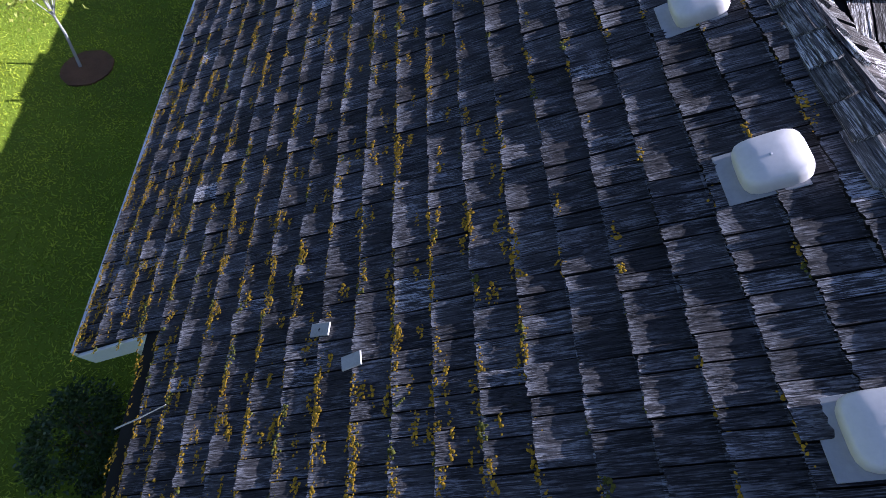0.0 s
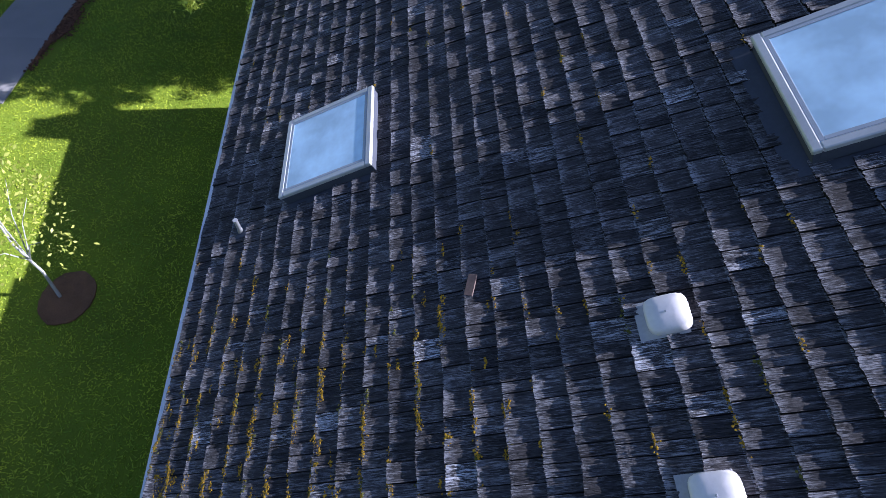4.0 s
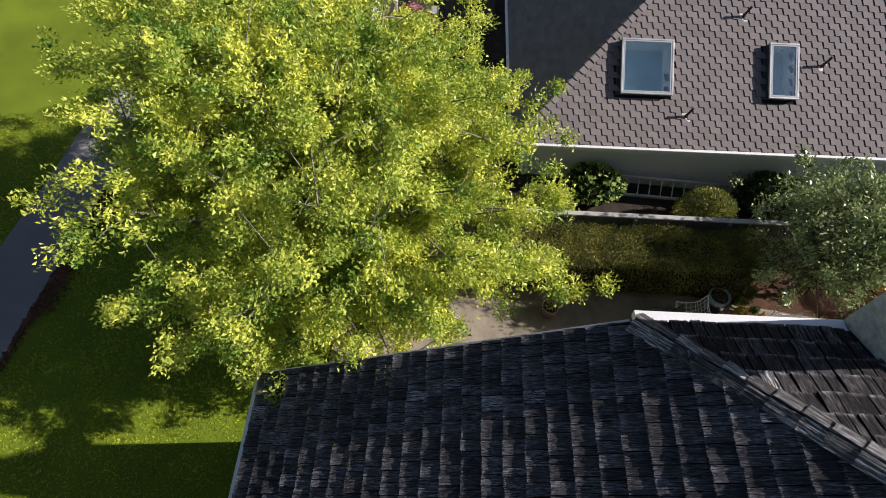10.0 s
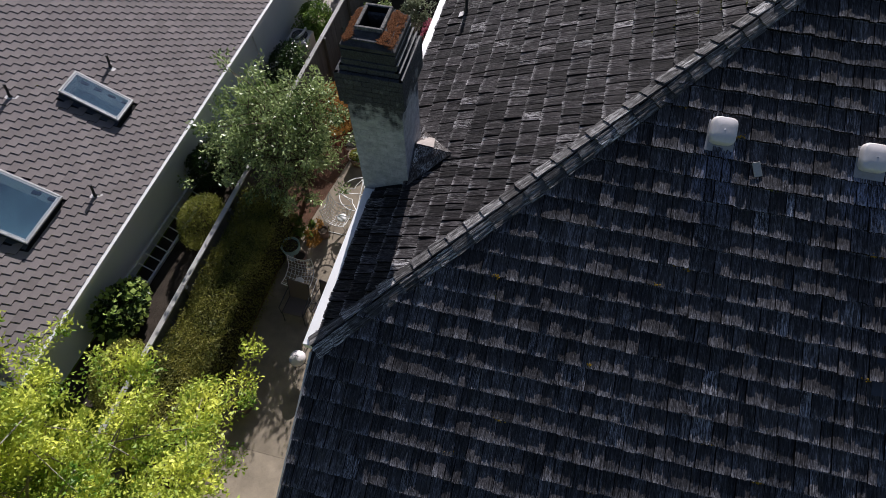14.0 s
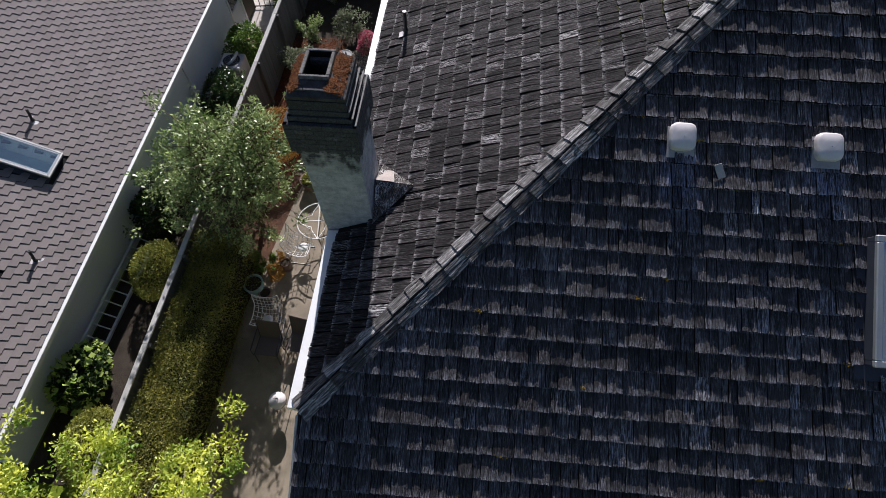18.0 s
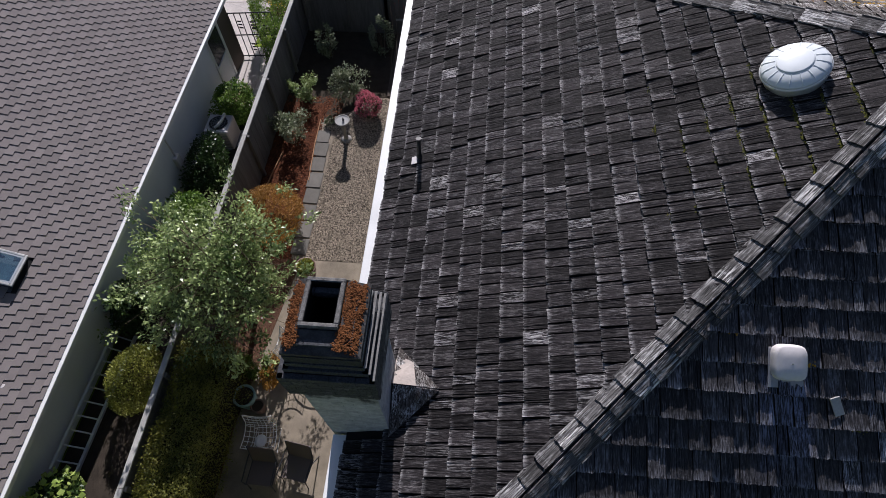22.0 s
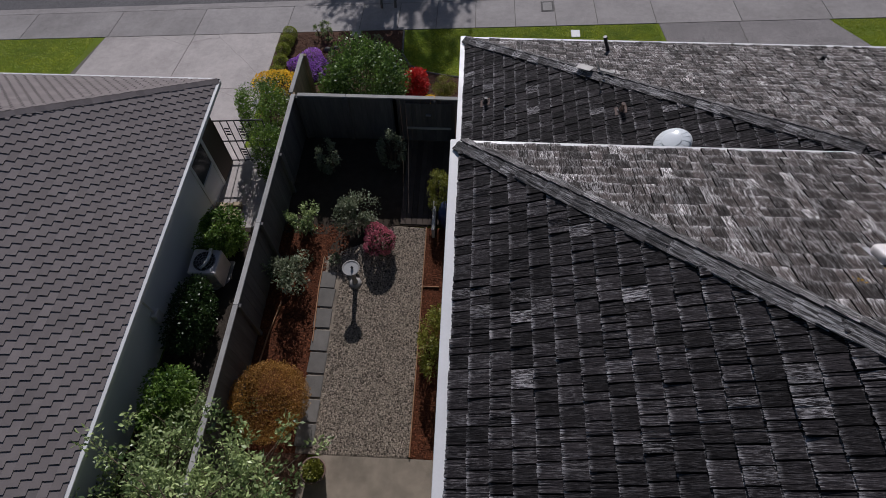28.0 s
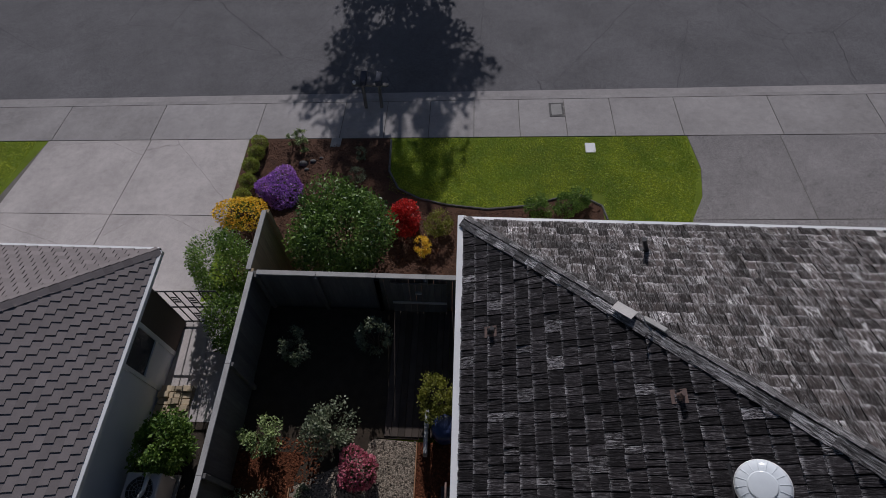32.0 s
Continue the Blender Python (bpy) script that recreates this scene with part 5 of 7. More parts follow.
def leaf_mesh(name, pts, out, size, mat, aspect=0.5, outward=0.6, droop=0.0, spread=0.35, upright=0.3, corners=4):
    """Small folded-looking leaves: four corners each, or three, at pts, pointing partly along out."""
    n = len(pts)
    d = unit(out * outward + nr.normal(size=(n, 3)) * 0.7 + np.array([0, 0, -droop]))
    nor = unit(nr.normal(size=(n, 3)) + out * 0.6 + np.array([0, 0, upright]))
    side = unit(np.cross(d, nor))
    nor = np.cross(side, d)
    s = size * (1 + spread * nr.uniform(-1, 1, size=(n, 1)))
    mid = pts + d * s * 0.5
    if corners == 3:
        v = np.stack([pts + side * s * aspect * 0.45, pts + d * s - nor * s * 0.05, mid - side * s * aspect * 0.6], 1).reshape(-1, 3)
        return quads_mesh(name, v, np.arange(3 * n).reshape(n, 3), mat)
    v = np.stack([pts, mid + side * s * aspect * 0.5 + nor * s * 0.08, pts + d * s - nor * s * 0.05, mid - side * s * aspect * 0.5 + nor * s * 0.08], 1).reshape(-1, 3)
    f = np.arange(4 * n).reshape(n, 4)
    return quads_mesh(name, v, f, mat)


def lumps(d, k, amp, seed):
    """A gentle uneven radius over directions d."""
    r = np.random.default_rng(seed)
    q = np.zeros(len(d))
    for _ in range(k):
        c = unit(r.normal(size=(1, 3)))[0]
        q += amp * r.uniform(0.4, 1) * np.cos(3.5 * np.arccos(np.clip(d @ c, -1, 1)))
    return q


def stems(root, h, spread, n, mat, seed, thick=0.02):
    r = random.Random(seed)
    for _ in range(n):
        a, s = r.uniform(0, 6.28), r.uniform(0.4, 1.0) * spread
        g = Geo().tube([(0.05 * math.cos(a), 0.05 * math.sin(a), -0.1), (0.35 * s * math.cos(a), 0.35 * s * math.sin(a), h * 0.4), (s * math.cos(a + 0.2), s * math.sin(a + 0.2), h * 0.82)], thick, 5, thick * 0.3)
        part("stem", g, mat, root)


def shrub(name, at, radii, n, leaf, mat, label, category="shrub", seed=1, amp=0.05, shell=0.55, flowers=None, group="", flat=0.0, aspect=0.5, core=True, nstem=5, lump=9):
    """A bush: stems, and leaves that thicken towards an uneven outline. at: the middle of its foot. flowers: (count, size, material, name)."""
    rx_, ry_, rz_ = radii
    ob = thing(name, at, label, category, group)
    stems(ob, rz_ * 1.6, min(rx_, ry_) * 0.8, nstem, MAT_BARK, seed, 0.012 + 0.01 * rz_)

    def cloud(m, lo, s):
        d = unit(nr.normal(size=(m, 3)))
        if amp > 0.02 and lo < 0.9:
            cl = unit(nr.normal(size=(max(12, m // 55), 3)))
            d = unit(cl[nr.integers(0, len(cl), m)] + nr.normal(size=(m, 3)) * 0.15)
        rad = (lo + (1 - lo) * nr.uniform(size=m) ** 0.6) * (1 + lumps(d, lump, amp, seed) + nr.normal(size=m) * 0.03)
        p = d * rad[:, None]
        p[:, 2] = np.where(p[:, 2] < -0.75, -0.75 - 0.2 * nr.uniform(size=m), p[:, 2])
        p = p * np.array([rx_, ry_, rz_]) + np.array([0, 0, rz_ * 0.95])
        return p, d

    p, d = cloud(n, shell, seed)
    part("foliage", leaf_mesh("foliage", p, d, leaf, mat, aspect), mat, ob, "", False, "stuff")
    if flowers:
        m, s, fm, fname = flowers
        p, d = cloud(m, 0.93, seed)
        keep = d[:, 2] > -0.2
        part(fname, leaf_mesh(fname, p[keep] * 1.0 + d[keep] * 0.02, d[keep], s, fm, 0.9), fm, ob, "", False, "stuff")
    return ob


def tree(name, at, height, limbs, n, leaf, mat, label, trunk=0.14, seed=1, clump=0.45, low=0.3, mat_bark=None, per=10, droop=0.15, shoots=0.0, extra=0, slim=0.55):
    """limbs: tip places from the foot, each a limb with side twigs that carry the leaf clumps."""
    r = random.Random(seed)
    ob = thing(name, at, label, "tree")
    mb = mat_bark or MAT_BARK
    g = Geo().tube([(0, 0, -0.2), (0.03, 0.02, height * 0.2), (-0.05, 0.04, height * 0.45), (0.02, 0.0, height * 0.8)], trunk, 9, trunk * 0.3)
    part("trunk", g, mb, ob)
    centers = []
    for tip in limbs:
        tip = Vector(tip)
        z0 = height * low * r.uniform(0.7, 1.2)
        a = Vector((0, 0, min(z0, tip.z * 0.8)))
        mid = a.lerp(tip, 0.5) + Vector((r.uniform(-0.2, 0.2), r.uniform(-0.2, 0.2), 0.15))
        part("limb", Geo().tube([a, a.lerp(mid, 0.6) + Vector((r.uniform(-0.1, 0.1), r.uniform(-0.1, 0.1), -0.08)), mid, mid.lerp(tip, 0.55) + Vector((r.uniform(-0.12, 0.12), r.uniform(-0.12, 0.12), 0.06)), tip], min(trunk * 0.4, 0.05), 6, 0.008), mb, ob)
        centers.append(tip)
        for k in range(per):
            f = r.uniform(0.35, 1.05)
            base = a.lerp(mid, f * 2) if f < 0.5 else mid.lerp(tip, f * 2 - 1)
            c = base + Vector((r.gauss(0, 0.55), r.gauss(0, 0.55), r.gauss(0, 0.4)))
            centers.append(c)
            for _ in range(extra):
                centers.append(c + Vector((r.gauss(0, 0.3), r.gauss(0, 0.3), r.gauss(0, 0.22))))
            part("twig", Geo().tube([base, base.lerp(c, 0.6) + Vector((0, 0, 0.04)), c], 0.014, 4, 0.004), mb, ob)
    cs = np.array([tuple(c) for c in centers])
    mid = cs.mean(0)
    idx = nr.integers(0, len(cs), n)
    size = clump * nr.uniform(0.55, 1.15, size=len(cs))[idx][:, None]
    off = unit(nr.normal(size=(n, 3))) * nr.uniform(size=(n, 1)) ** 0.5 * size * np.array([1.15, 1.15, 0.75])
    if shoots:
        ax = unit(unit(cs - mid) + nr.normal(size=cs.shape) * 0.5 + np.array([0, 0, 0.25]))
        far_ = (nr.uniform(size=len(cs)) < shoots)[idx]
        run = ax[idx] * nr.uniform(-0.2, 1.0, size=(n, 1)) * 1.5 * size + nr.normal(size=(n, 3)) * 0.075
        off = np.where(far_[:, None], run, off)
    p = cs[idx] + off
    out = unit(unit(off) * 0.6 + unit(p - mid) * 0.8 + np.array([0, 0, 0.35]))
    part("crown", leaf_mesh("crown", p, out, leaf, mat, slim, 0.6, droop, corners=3 if n > 100000 else 4), mat, ob, "", False, "stuff")
    return ob


LEAF_TREE = leaf_material("fresh_leaves", (0.13, 0.25, 0.028), (0.76, 0.78, 0.12), 0.5, 0.30, 0.42)
LEAF_DARK = leaf_material("dark_glossy_leaves", (0.02, 0.045, 0.012), (0.055, 0.10, 0.025), 0.35, 0.2)
LEAF_MID = leaf_material("green_leaves", (0.05, 0.115, 0.018), (0.24, 0.36, 0.06), 0.6, 0.3)
LEAF_LAUREL = leaf_material("laurel_leaves", (0.025, 0.07, 0.012), (0.19, 0.30, 0.055), 0.45, 0.25)
LEAF_OLIVE = leaf_material("grey_green_leaves", (0.05, 0.10, 0.025), (0.50, 0.60, 0.25), 0.34, 0.22)
LEAF_CLIP = leaf_material("clipped_yellow_green_leaves", (0.14, 0.16, 0.025), (0.34, 0.34, 0.06), 0.5, 0.3)
LEAF_HEDGE = leaf_material("olive_hedge_leaves", (0.05, 0.07, 0.016), (0.32, 0.305, 0.06), 0.55, 0.25)
LEAF_LIME = leaf_material("yellow_green_leaves", (0.15, 0.17, 0.02), (0.28, 0.27, 0.04), 0.5, 0.3)
LEAF_YOUNG = leaf_material("pale_young_leaves", (0.30, 0.42, 0.09), (0.50, 0.60, 0.18), 0.45, 0.35)
LEAF_RUST = leaf_material("rusty_orange_leaves", (0.22, 0.105, 0.018), (0.50, 0.27, 0.05), 0.6, 0.25)
LEAF_RED = leaf_material("deep_red_leaves", (0.36, 0.012, 0.014), (0.72, 0.045, 0.03), 0.5, 0.35)
LEAF_GREY = leaf_material("silvery_leaves", (0.08, 0.11, 0.05), (0.34, 0.37, 0.24), 0.5, 0.25)
LEAF_BOX = leaf_material("box_leaves", (0.15, 0.20, 0.02), (0.36, 0.40, 0.05), 0.6, 0.25)
BLOOM_WHITE = leaf_material("white_blossom", (0.45, 0.46, 0.38), (0.62, 0.62, 0.54), 0.6, 0.3)
BLOOM_PINK = leaf_material("pink_blossom", (0.38, 0.06, 0.11), (0.66, 0.24, 0.29), 0.6, 0.3)
BLOOM_PURPLE = leaf_material("purple_blossom", (0.36, 0.14, 0.56), (0.58, 0.30, 0.74), 0.6, 0.3)
BLOOM_YELLOW = leaf_material("yellow_blossom", (0.78, 0.44, 0.02), (0.92, 0.70, 0.06), 0.6, 0.3)
GRASS = leaf_material("grass_blades", (0.15, 0.26, 0.012), (0.50, 0.55, 0.032), 0.6, 0.35)

# street-side garden
shrub("shrub", (-16.5, 20.3, -2.35), (1.36, 1.4, 1.5), 14000, 0.10, LEAF_LAUREL, "large rounded green shrub behind the courtyard fence", seed=21, amp=0.07, shell=0.4)
shrub("shrub", (-19.55, 19.5, -2.6), (0.85, 0.95, 1.15), 9000, 0.07, LEAF_MID, "broad evergreen shrub with white blossom beside the driveway", seed=22, flowers=(450, 0.05, BLOOM_WHITE, "blossom"))
shrub("shrub", (-19.0, 18.0, -2.5), (0.62, 0.8, 0.95), 6000, 0.07, LEAF_MID, "green shrub with white blossom against the fence", seed=23, flowers=(220, 0.05, BLOOM_WHITE, "blossom"))
shrub("red_maple", (-15.0, 21.5, -2.3), (0.5, 0.55, 0.42), 5200, 0.06, LEAF_RED, "low dome of deep red maple leaves", seed=24)
shrub("shrub", (-14.0, 21.3, -2.15), (0.42, 0.42, 0.32), 2600, 0.05, LEAF_LIME, "small yellow-green shrub in the bark bed", seed=25, group="yellow garden plants")
shrub("flower_clump", (-14.4, 20.55, -2.1), (0.28, 0.28, 0.24), 1500, 0.045, BLOOM_YELLOW, "clump of bright yellow flowers in the bark bed", "flowers", seed=26)
shrub("azalea", (-19.0, 22.95, -2.78), (0.64, 0.62, 0.24), 2200, 0.05, LEAF_MID, "wide purple azalea in full bloom", "flowering shrub", seed=27, amp=0.14, shell=0.35, flowers=(7000, 0.048, BLOOM_PURPLE, "blossom"))
shrub("azalea", (-19.85, 21.8, -2.75), (0.75, 0.55, 0.36), 2200, 0.05, LEAF_MID, "orange-yellow azalea beside the driveway", "flowering shrub", seed=28, flowers=(2600, 0.06, BLOOM_YELLOW, "blossom"))
for k, (x, y) in enumerate(((-20.1, 24.95), (-20.1, 24.45), (-20.15, 23.9), (-20.08, 23.2), (-20.1, 22.58))):
    shrub("box_ball", (x, y, ground_z(x, y)), (0.27, 0.25, 0.26), 2600, 0.035, LEAF_BOX, "clipped green box ball in a row beside the driveway", "topiary", seed=30 + k, amp=0.015, shell=0.75, group="row of box balls", nstem=2)
shrub("shrub", (-16.65, 24.35, ground_z(-16.65, 24.35)), (0.24, 0.24, 0.2), 900, 0.04, LEAF_GREY, "small silvery shrub in the dark bark bed", seed=36, group="silvery bed shrubs")
shrub("shrub", (-16.6, 23.35, ground_z(-16.6, 23.35)), (0.28, 0.28, 0.26), 1000, 0.04, LEAF_GREY, "small silvery shrub in the dark bark bed", seed=37, group="silvery bed shrubs")
for k, (x, y) in enumerate(((-19.0, 25.0), (-18.6, 24.75), (-18.75, 25.2))):
    shrub("shrub", (x, y, ground_z(x, y)), (0.25, 0.22, 0.28), 700, 0.045, LEAF_OLIVE, "thin twiggy shrub at the pavement edge", seed=38 + k, group="twiggy bed shrubs")
for k, (x, y, s) in enumerate(((-11.15, 21.9, 0.38), (-10.35, 21.95, 0.4), (-9.95, 22.25, 0.36))):
    shrub("shrub", (x, y, ground_z(x, y)), (s, s, s * 0.8), 2200, 0.055, LEAF_MID, "small bright green shrub at the lawn edge", seed=42 + k, group="lawn edge shrubs")

# courtyard
C = COURT
def loose_bush(at, tips, n, leaf, mat, label, seed, clump=0.3):
    ob = tree("shrub", at, 1.2, tips, n, leaf, mat, label, 0.05, seed, clump, 0.2, None, 7, 0.0, 0.35)
    return tagged(ob, label, "shrub")


br = random.Random(31)
tips = []
for k in range(40):
    a, f = 2.39996 * k, ((k + 0.5) / 40) ** 0.5
    tips.append((1.2 * f * math.cos(a), 1.1 * f * math.sin(a), 3.42 - 1.15 * f ** 2.4 * br.uniform(0.75, 1.2) - (1.1 if k % 4 == 3 else 0.0) * br.uniform(0.4, 1.0)))
tips = [(x * 0.86 if x > 0 else x, y, max(z, 2.8) if x > 0.3 else z) for x, y, z in tips]
tree("tree", (-17.12, 7.6, COURT), 2.7, tips, 17500, 0.092, LEAF_OLIVE, "small loose grey-green tree spilling over the fence", 0.07, 51, 0.24, 0.3, None, 7, 0.0, 0.35, 0, 0.44)
tips = [(br.uniform(-0.2, 0.85), br.uniform(-1.1, 0.85), br.uniform(1.0, 2.15)) for _ in range(26)]
loose_bush((-18.95, 8.75, -1.75), [(x, y, z - 0.3 * abs(y)) for x, y, z in tips], 11000, 0.09, LEAF_OLIVE, "loose grey-green shrub on the far side of the fence", 52, 0.24)
shrub("clipped_shrub", (-17.22, 10.3, C), (0.85, 0.86, 0.62), 18000, 0.035, LEAF_RUST, "clipped round shrub of rusty orange foliage", "topiary", seed=53, amp=0.012, shell=0.8, nstem=3)
shrub("shrub", (-15.98, 15.35, C), (0.56, 0.58, 0.55), 2000, 0.075, LEAF_GREY, "round silvery shrub in the shaded bed", seed=54, amp=0.13, shell=0.25, group="courtyard bed shrubs")
shrub("shrub", (-17.4, 15.1, C), (0.43, 0.43, 0.42), 1500, 0.07, LEAF_OLIVE, "round olive green shrub in the bark bed", seed=55, amp=0.13, shell=0.25, group="courtyard bed shrubs")
shrub("shrub", (-17.45, 13.5, C), (0.58, 0.58, 0.48), 2300, 0.075, LEAF_GREY, "round silvery shrub in the red bark bed", seed=56, amp=0.13, shell=0.25, group="courtyard bed shrubs")
shrub("shrub", (-16.98, 17.05, C), (0.36, 0.36, 0.6), 1300, 0.06, LEAF_GREY, "pale leafy shrub in the dark corner", seed=57, group="courtyard bed shrubs")
shrub("shrub", (-15.25, 17.35, C), (0.38, 0.36, 0.66), 1300, 0.06, LEAF_GREY, "pale leafy shrub in the dark corner", seed=58, group="courtyard bed shrubs")
shrub("azalea", (-15.35, 14.55, C), (0.38, 0.4, 0.34), 1800, 0.05, LEAF_DARK, "pink azalea in bloom beside the gravel", "flowering shrub", seed=59, flowers=(2300, 0.05, BLOOM_PINK, "blossom"))
shrub("shrub", (-13.8, 16.0, C), (0.42, 0.55, 0.6), 3000, 0.06, LEAF_LIME, "yellow-green shrub against the garage wall", seed=60, group="shrubs by the house wall")
shrub("shrub", (-13.78, 11.75, C), (0.36, 0.95, 0.5), 4200, 0.06, LEAF_LIME, "yellow-green shrub under the eave", seed=61, group="shrubs by the house wall")
shrub("plant", (-16.42, 14.1, C), (0.14, 0.14, 0.14), 260, 0.06, LEAF_GREY, "small pale tuft at the bed edge", "plant", seed=62, nstem=1)
shrub("fern", (-16.75, 6.5, C), (0.3, 0.3, 0.26), 700, 0.12, LEAF_MID, "bright green strappy plant among the pots", "plant", seed=63, aspect=0.22, nstem=1)
shrub("red_shrub", (-16.4, 6.35, C), (0.28, 0.42, 0.2), 1600, 0.05, LEAF_RUST, "low reddish brown plant beside the patio", "plant", seed=64, nstem=2)


def hedge(name, lo, hi, n, leaf, mat, label, seed):
    """A clipped hedge: leaves over the top and sides of a rounded long box."""
    ob = thing(name, ((lo[0] + hi[0]) / 2, (lo[1] + hi[1]) / 2, lo[2]), label, "hedge")
    s = (np.array(hi) - np.array(lo)) / 2
    q = nr.uniform(-1, 1, size=(n, 3))
    ax = nr.choice(3, n, p=[0.28, 0.06, 0.66])
    sg = nr.choice([-1.0, 1.0], n)
    q[np.arange(n), ax] = np.where(ax == 2, 1.0, sg) * (1 - 0.22 * nr.uniform(size=n) ** 1.6)
    d = unit(q ** 5 + np.array([0, 0, 0.05]))
    wob = 1 + 0.05 * np.sin(q[:, 1] * 9 + seed) * np.cos(q[:, 0] * 3)
    p = q * s * wob[:, None] * (1 - 0.06 * (np.abs(q[:, :1]) ** 4)) + np.array([0, 0, s[2]]) + nr.normal(size=(n, 3)) * 0.045
    part("foliage", leaf_mesh("foliage", p, d, leaf, mat, 0.6), mat, ob, "", False, "stuff")
    # Near-black box stands for the shade among the inner twigs.
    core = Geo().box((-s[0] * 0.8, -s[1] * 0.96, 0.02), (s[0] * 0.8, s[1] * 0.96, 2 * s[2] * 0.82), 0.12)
    part("inner_mass", core, MAT_HEDGE_CORE, ob, "solid dark core for the shade inside the hedge")
    return ob


MAT_HEDGE_CORE = plain("hedge_core_shade", (0.02, 0.018, 0.01), 0.95, 0.5, 6, 40, 0.8, 0, 0, 0.03)
hedge("hedge", (-17.95, 0.8, -1.15), (-16.82, 6.55, 0.28), 64000, 0.037, LEAF_HEDGE, "long clipped hedge of olive green leaves along the fence", 3)

# neighbouring side yard
shrub("clipped_shrub", (-19.3, 5.95, -1.45), (0.5, 0.78, 0.64), 9000, 0.045, LEAF_CLIP, "clipped oval yellow-green shrub behind the fence", "topiary", seed=71, amp=0.012, shell=0.8, group="clipped shrubs behind the fence")
shrub("clipped_shrub", (-19.15, 1.75, -1.2), (0.5, 0.8, 0.5), 9000, 0.045, LEAF_CLIP, "clipped oval yellow-green shrub behind the fence", "topiary", seed=72, amp=0.012, shell=0.8, group="clipped shrubs behind the fence")
shrub("shrub", (-20.0, 3.2, -1.35), (0.55, 0.75, 0.5), 5200, 0.09, LEAF_DARK, "dark broad-leaved shrub with some bright leaves", seed=73, flowers=(480, 0.12, LEAF_YOUNG, "young_leaves"))
shrub("shrub", (-20.05, 7.75, -1.6), (0.5, 0.7, 0.7), 4200, 0.08, LEAF_DARK, "dark broad-leaved shrub against the stucco wall", seed=74)
shrub("shrub", (-19.65, 10.35, -1.85), (0.58, 0.85, 0.75), 5600, 0.09, LEAF_MID, "bright green shrub against the stucco wall", seed=75)
shrub("shrub", (-19.8, 15.0, -2.2), (0.62, 0.72, 0.72), 5200, 0.09, LEAF_MID, "bright green climber beside the air conditioner", seed=76)
shrub("shrub", (-19.9, 12.55, -2.05), (0.6, 1.0, 0.62), 5200, 0.08, LEAF_DARK, "dark low shrub beside the air conditioner", seed=77)

shrub("azalea", (-26.6, -1.95, ground_z(-26.6, -1.95)), (0.75, 0.7, 0.45), 2600, 0.06, LEAF_DARK, "pink azalea in bloom beside the shaded terrace", "flowering shrub", seed=78, flowers=(2600, 0.06, BLOOM_PINK, "blossom"))
shrub("shrub", (-30.6, -2.35, ground_z(-30.6, -2.35)), (0.75, 0.62, 0.8), 3000, 0.09, LEAF_HEDGE, "green shrub beside the white fence", seed=79)

# big tree at the house corner
MAT_LICHEN = plain("lichened_bark", (0.21, 0.19, 0.155), 0.95, 0.4, 4, 30, 0.8, 0, 0, 0.02)
limbs = []
lr = random.Random(9)
crown_r = [4.2, 4.8, 5.4, 5.3, 5.0, 5.7, 6.0, 5.5, 4.1, 3.2, 3.2, 4.1]
for k in range(92):
    a = (2.39996 * k) % (2 * math.pi)
    f = ((k + 0.5) / 92) ** 0.52
    q = a / (2 * math.pi) * 12
    rad = crown_r[int(q) % 12] * (1 - q % 1) + crown_r[(int(q) + 1) % 12] * (q % 1)
    x, y = 0.92 * rad * f * math.cos(a) * 0.94, 0.92 * rad * f * math.sin(a)
    z = 6.1 - (1.9 if y < 0.5 else 3.0) * f ** 2.2 * lr.uniform(0.8, 1.2) + lr.uniform(-0.35, 0.35)
    if x > 2.6:
        z = min(z, 3.6)
    if 2.2 < x < 3.2 and 0.3 < y < 1.2 or y < -2.3 and x > -2.2 or y < -1.7 and x > 0.8:
        continue
    limbs.append((x - 0.45, y - 0.35, z))
limbs += [(1.3, 2.7, 2.8), (1.65, 2.25, 2.6), (1.9, 1.75, 2.5), (2.05, 1.2, 2.4), (1.2, 2.0, 3.3)]
tree("tree", (-16.7, -3.2, ground_z(-16.7, -3.2) - 0.05), 6.2, limbs, 560000, 0.069, LEAF_TREE, "broad tree in fresh yellow-green leaf at the house corner", 0.22, 7, 0.27, 0.25, MAT_LICHEN, 11, 0.12, 0.3, 2)

# sapling on the lawn with a ring of bark
sx, sy = -7.98, -6.5
ob = thing("sapling", (sx, sy, ground_z(sx, sy)), "young staked tree with pale leaves in a bark ring", "tree")
part("trunk", Geo().tube([(0, 0, -0.05), (-0.15, 0.02, 0.6), (-0.2, 0.0, 1.3), (-0.35, 0.05, 2.0)], 0.03, 7, 0.01), MAT_RAIL, ob)
tips = [(-0.75, 0.25, 1.7), (-0.1, 0.55, 1.5), (-0.7, -0.35, 1.55), (-0.4, 0.1, 2.15), (0.05, -0.2, 1.35), (-0.95, 0.0, 1.9)]
for tp in tips:
    part("limb", Geo().tube([(-0.18, 0.01, 0.9), tuple((Vector((-0.2, 0, 1.2)).lerp(Vector(tp), 0.5))), tp], 0.012, 5, 0.004), MAT_RAIL, ob)
cs = np.array([t for t in tips for _ in range(3)]) + nr.normal(size=(18, 3)) * 0.12
idx = nr.integers(0, 18, 700)
p = cs[idx] + nr.normal(size=(700, 3)) * 0.17
part("crown", leaf_mesh("crown", p, unit(p - cs.mean(0)), 0.078, leaf_material("sapling_leaves", (0.26, 0.30, 0.05), (0.52, 0.52, 0.11), 0.5, 0.4), 0.5), None, ob, "", False, "stuff")
n_ = 40
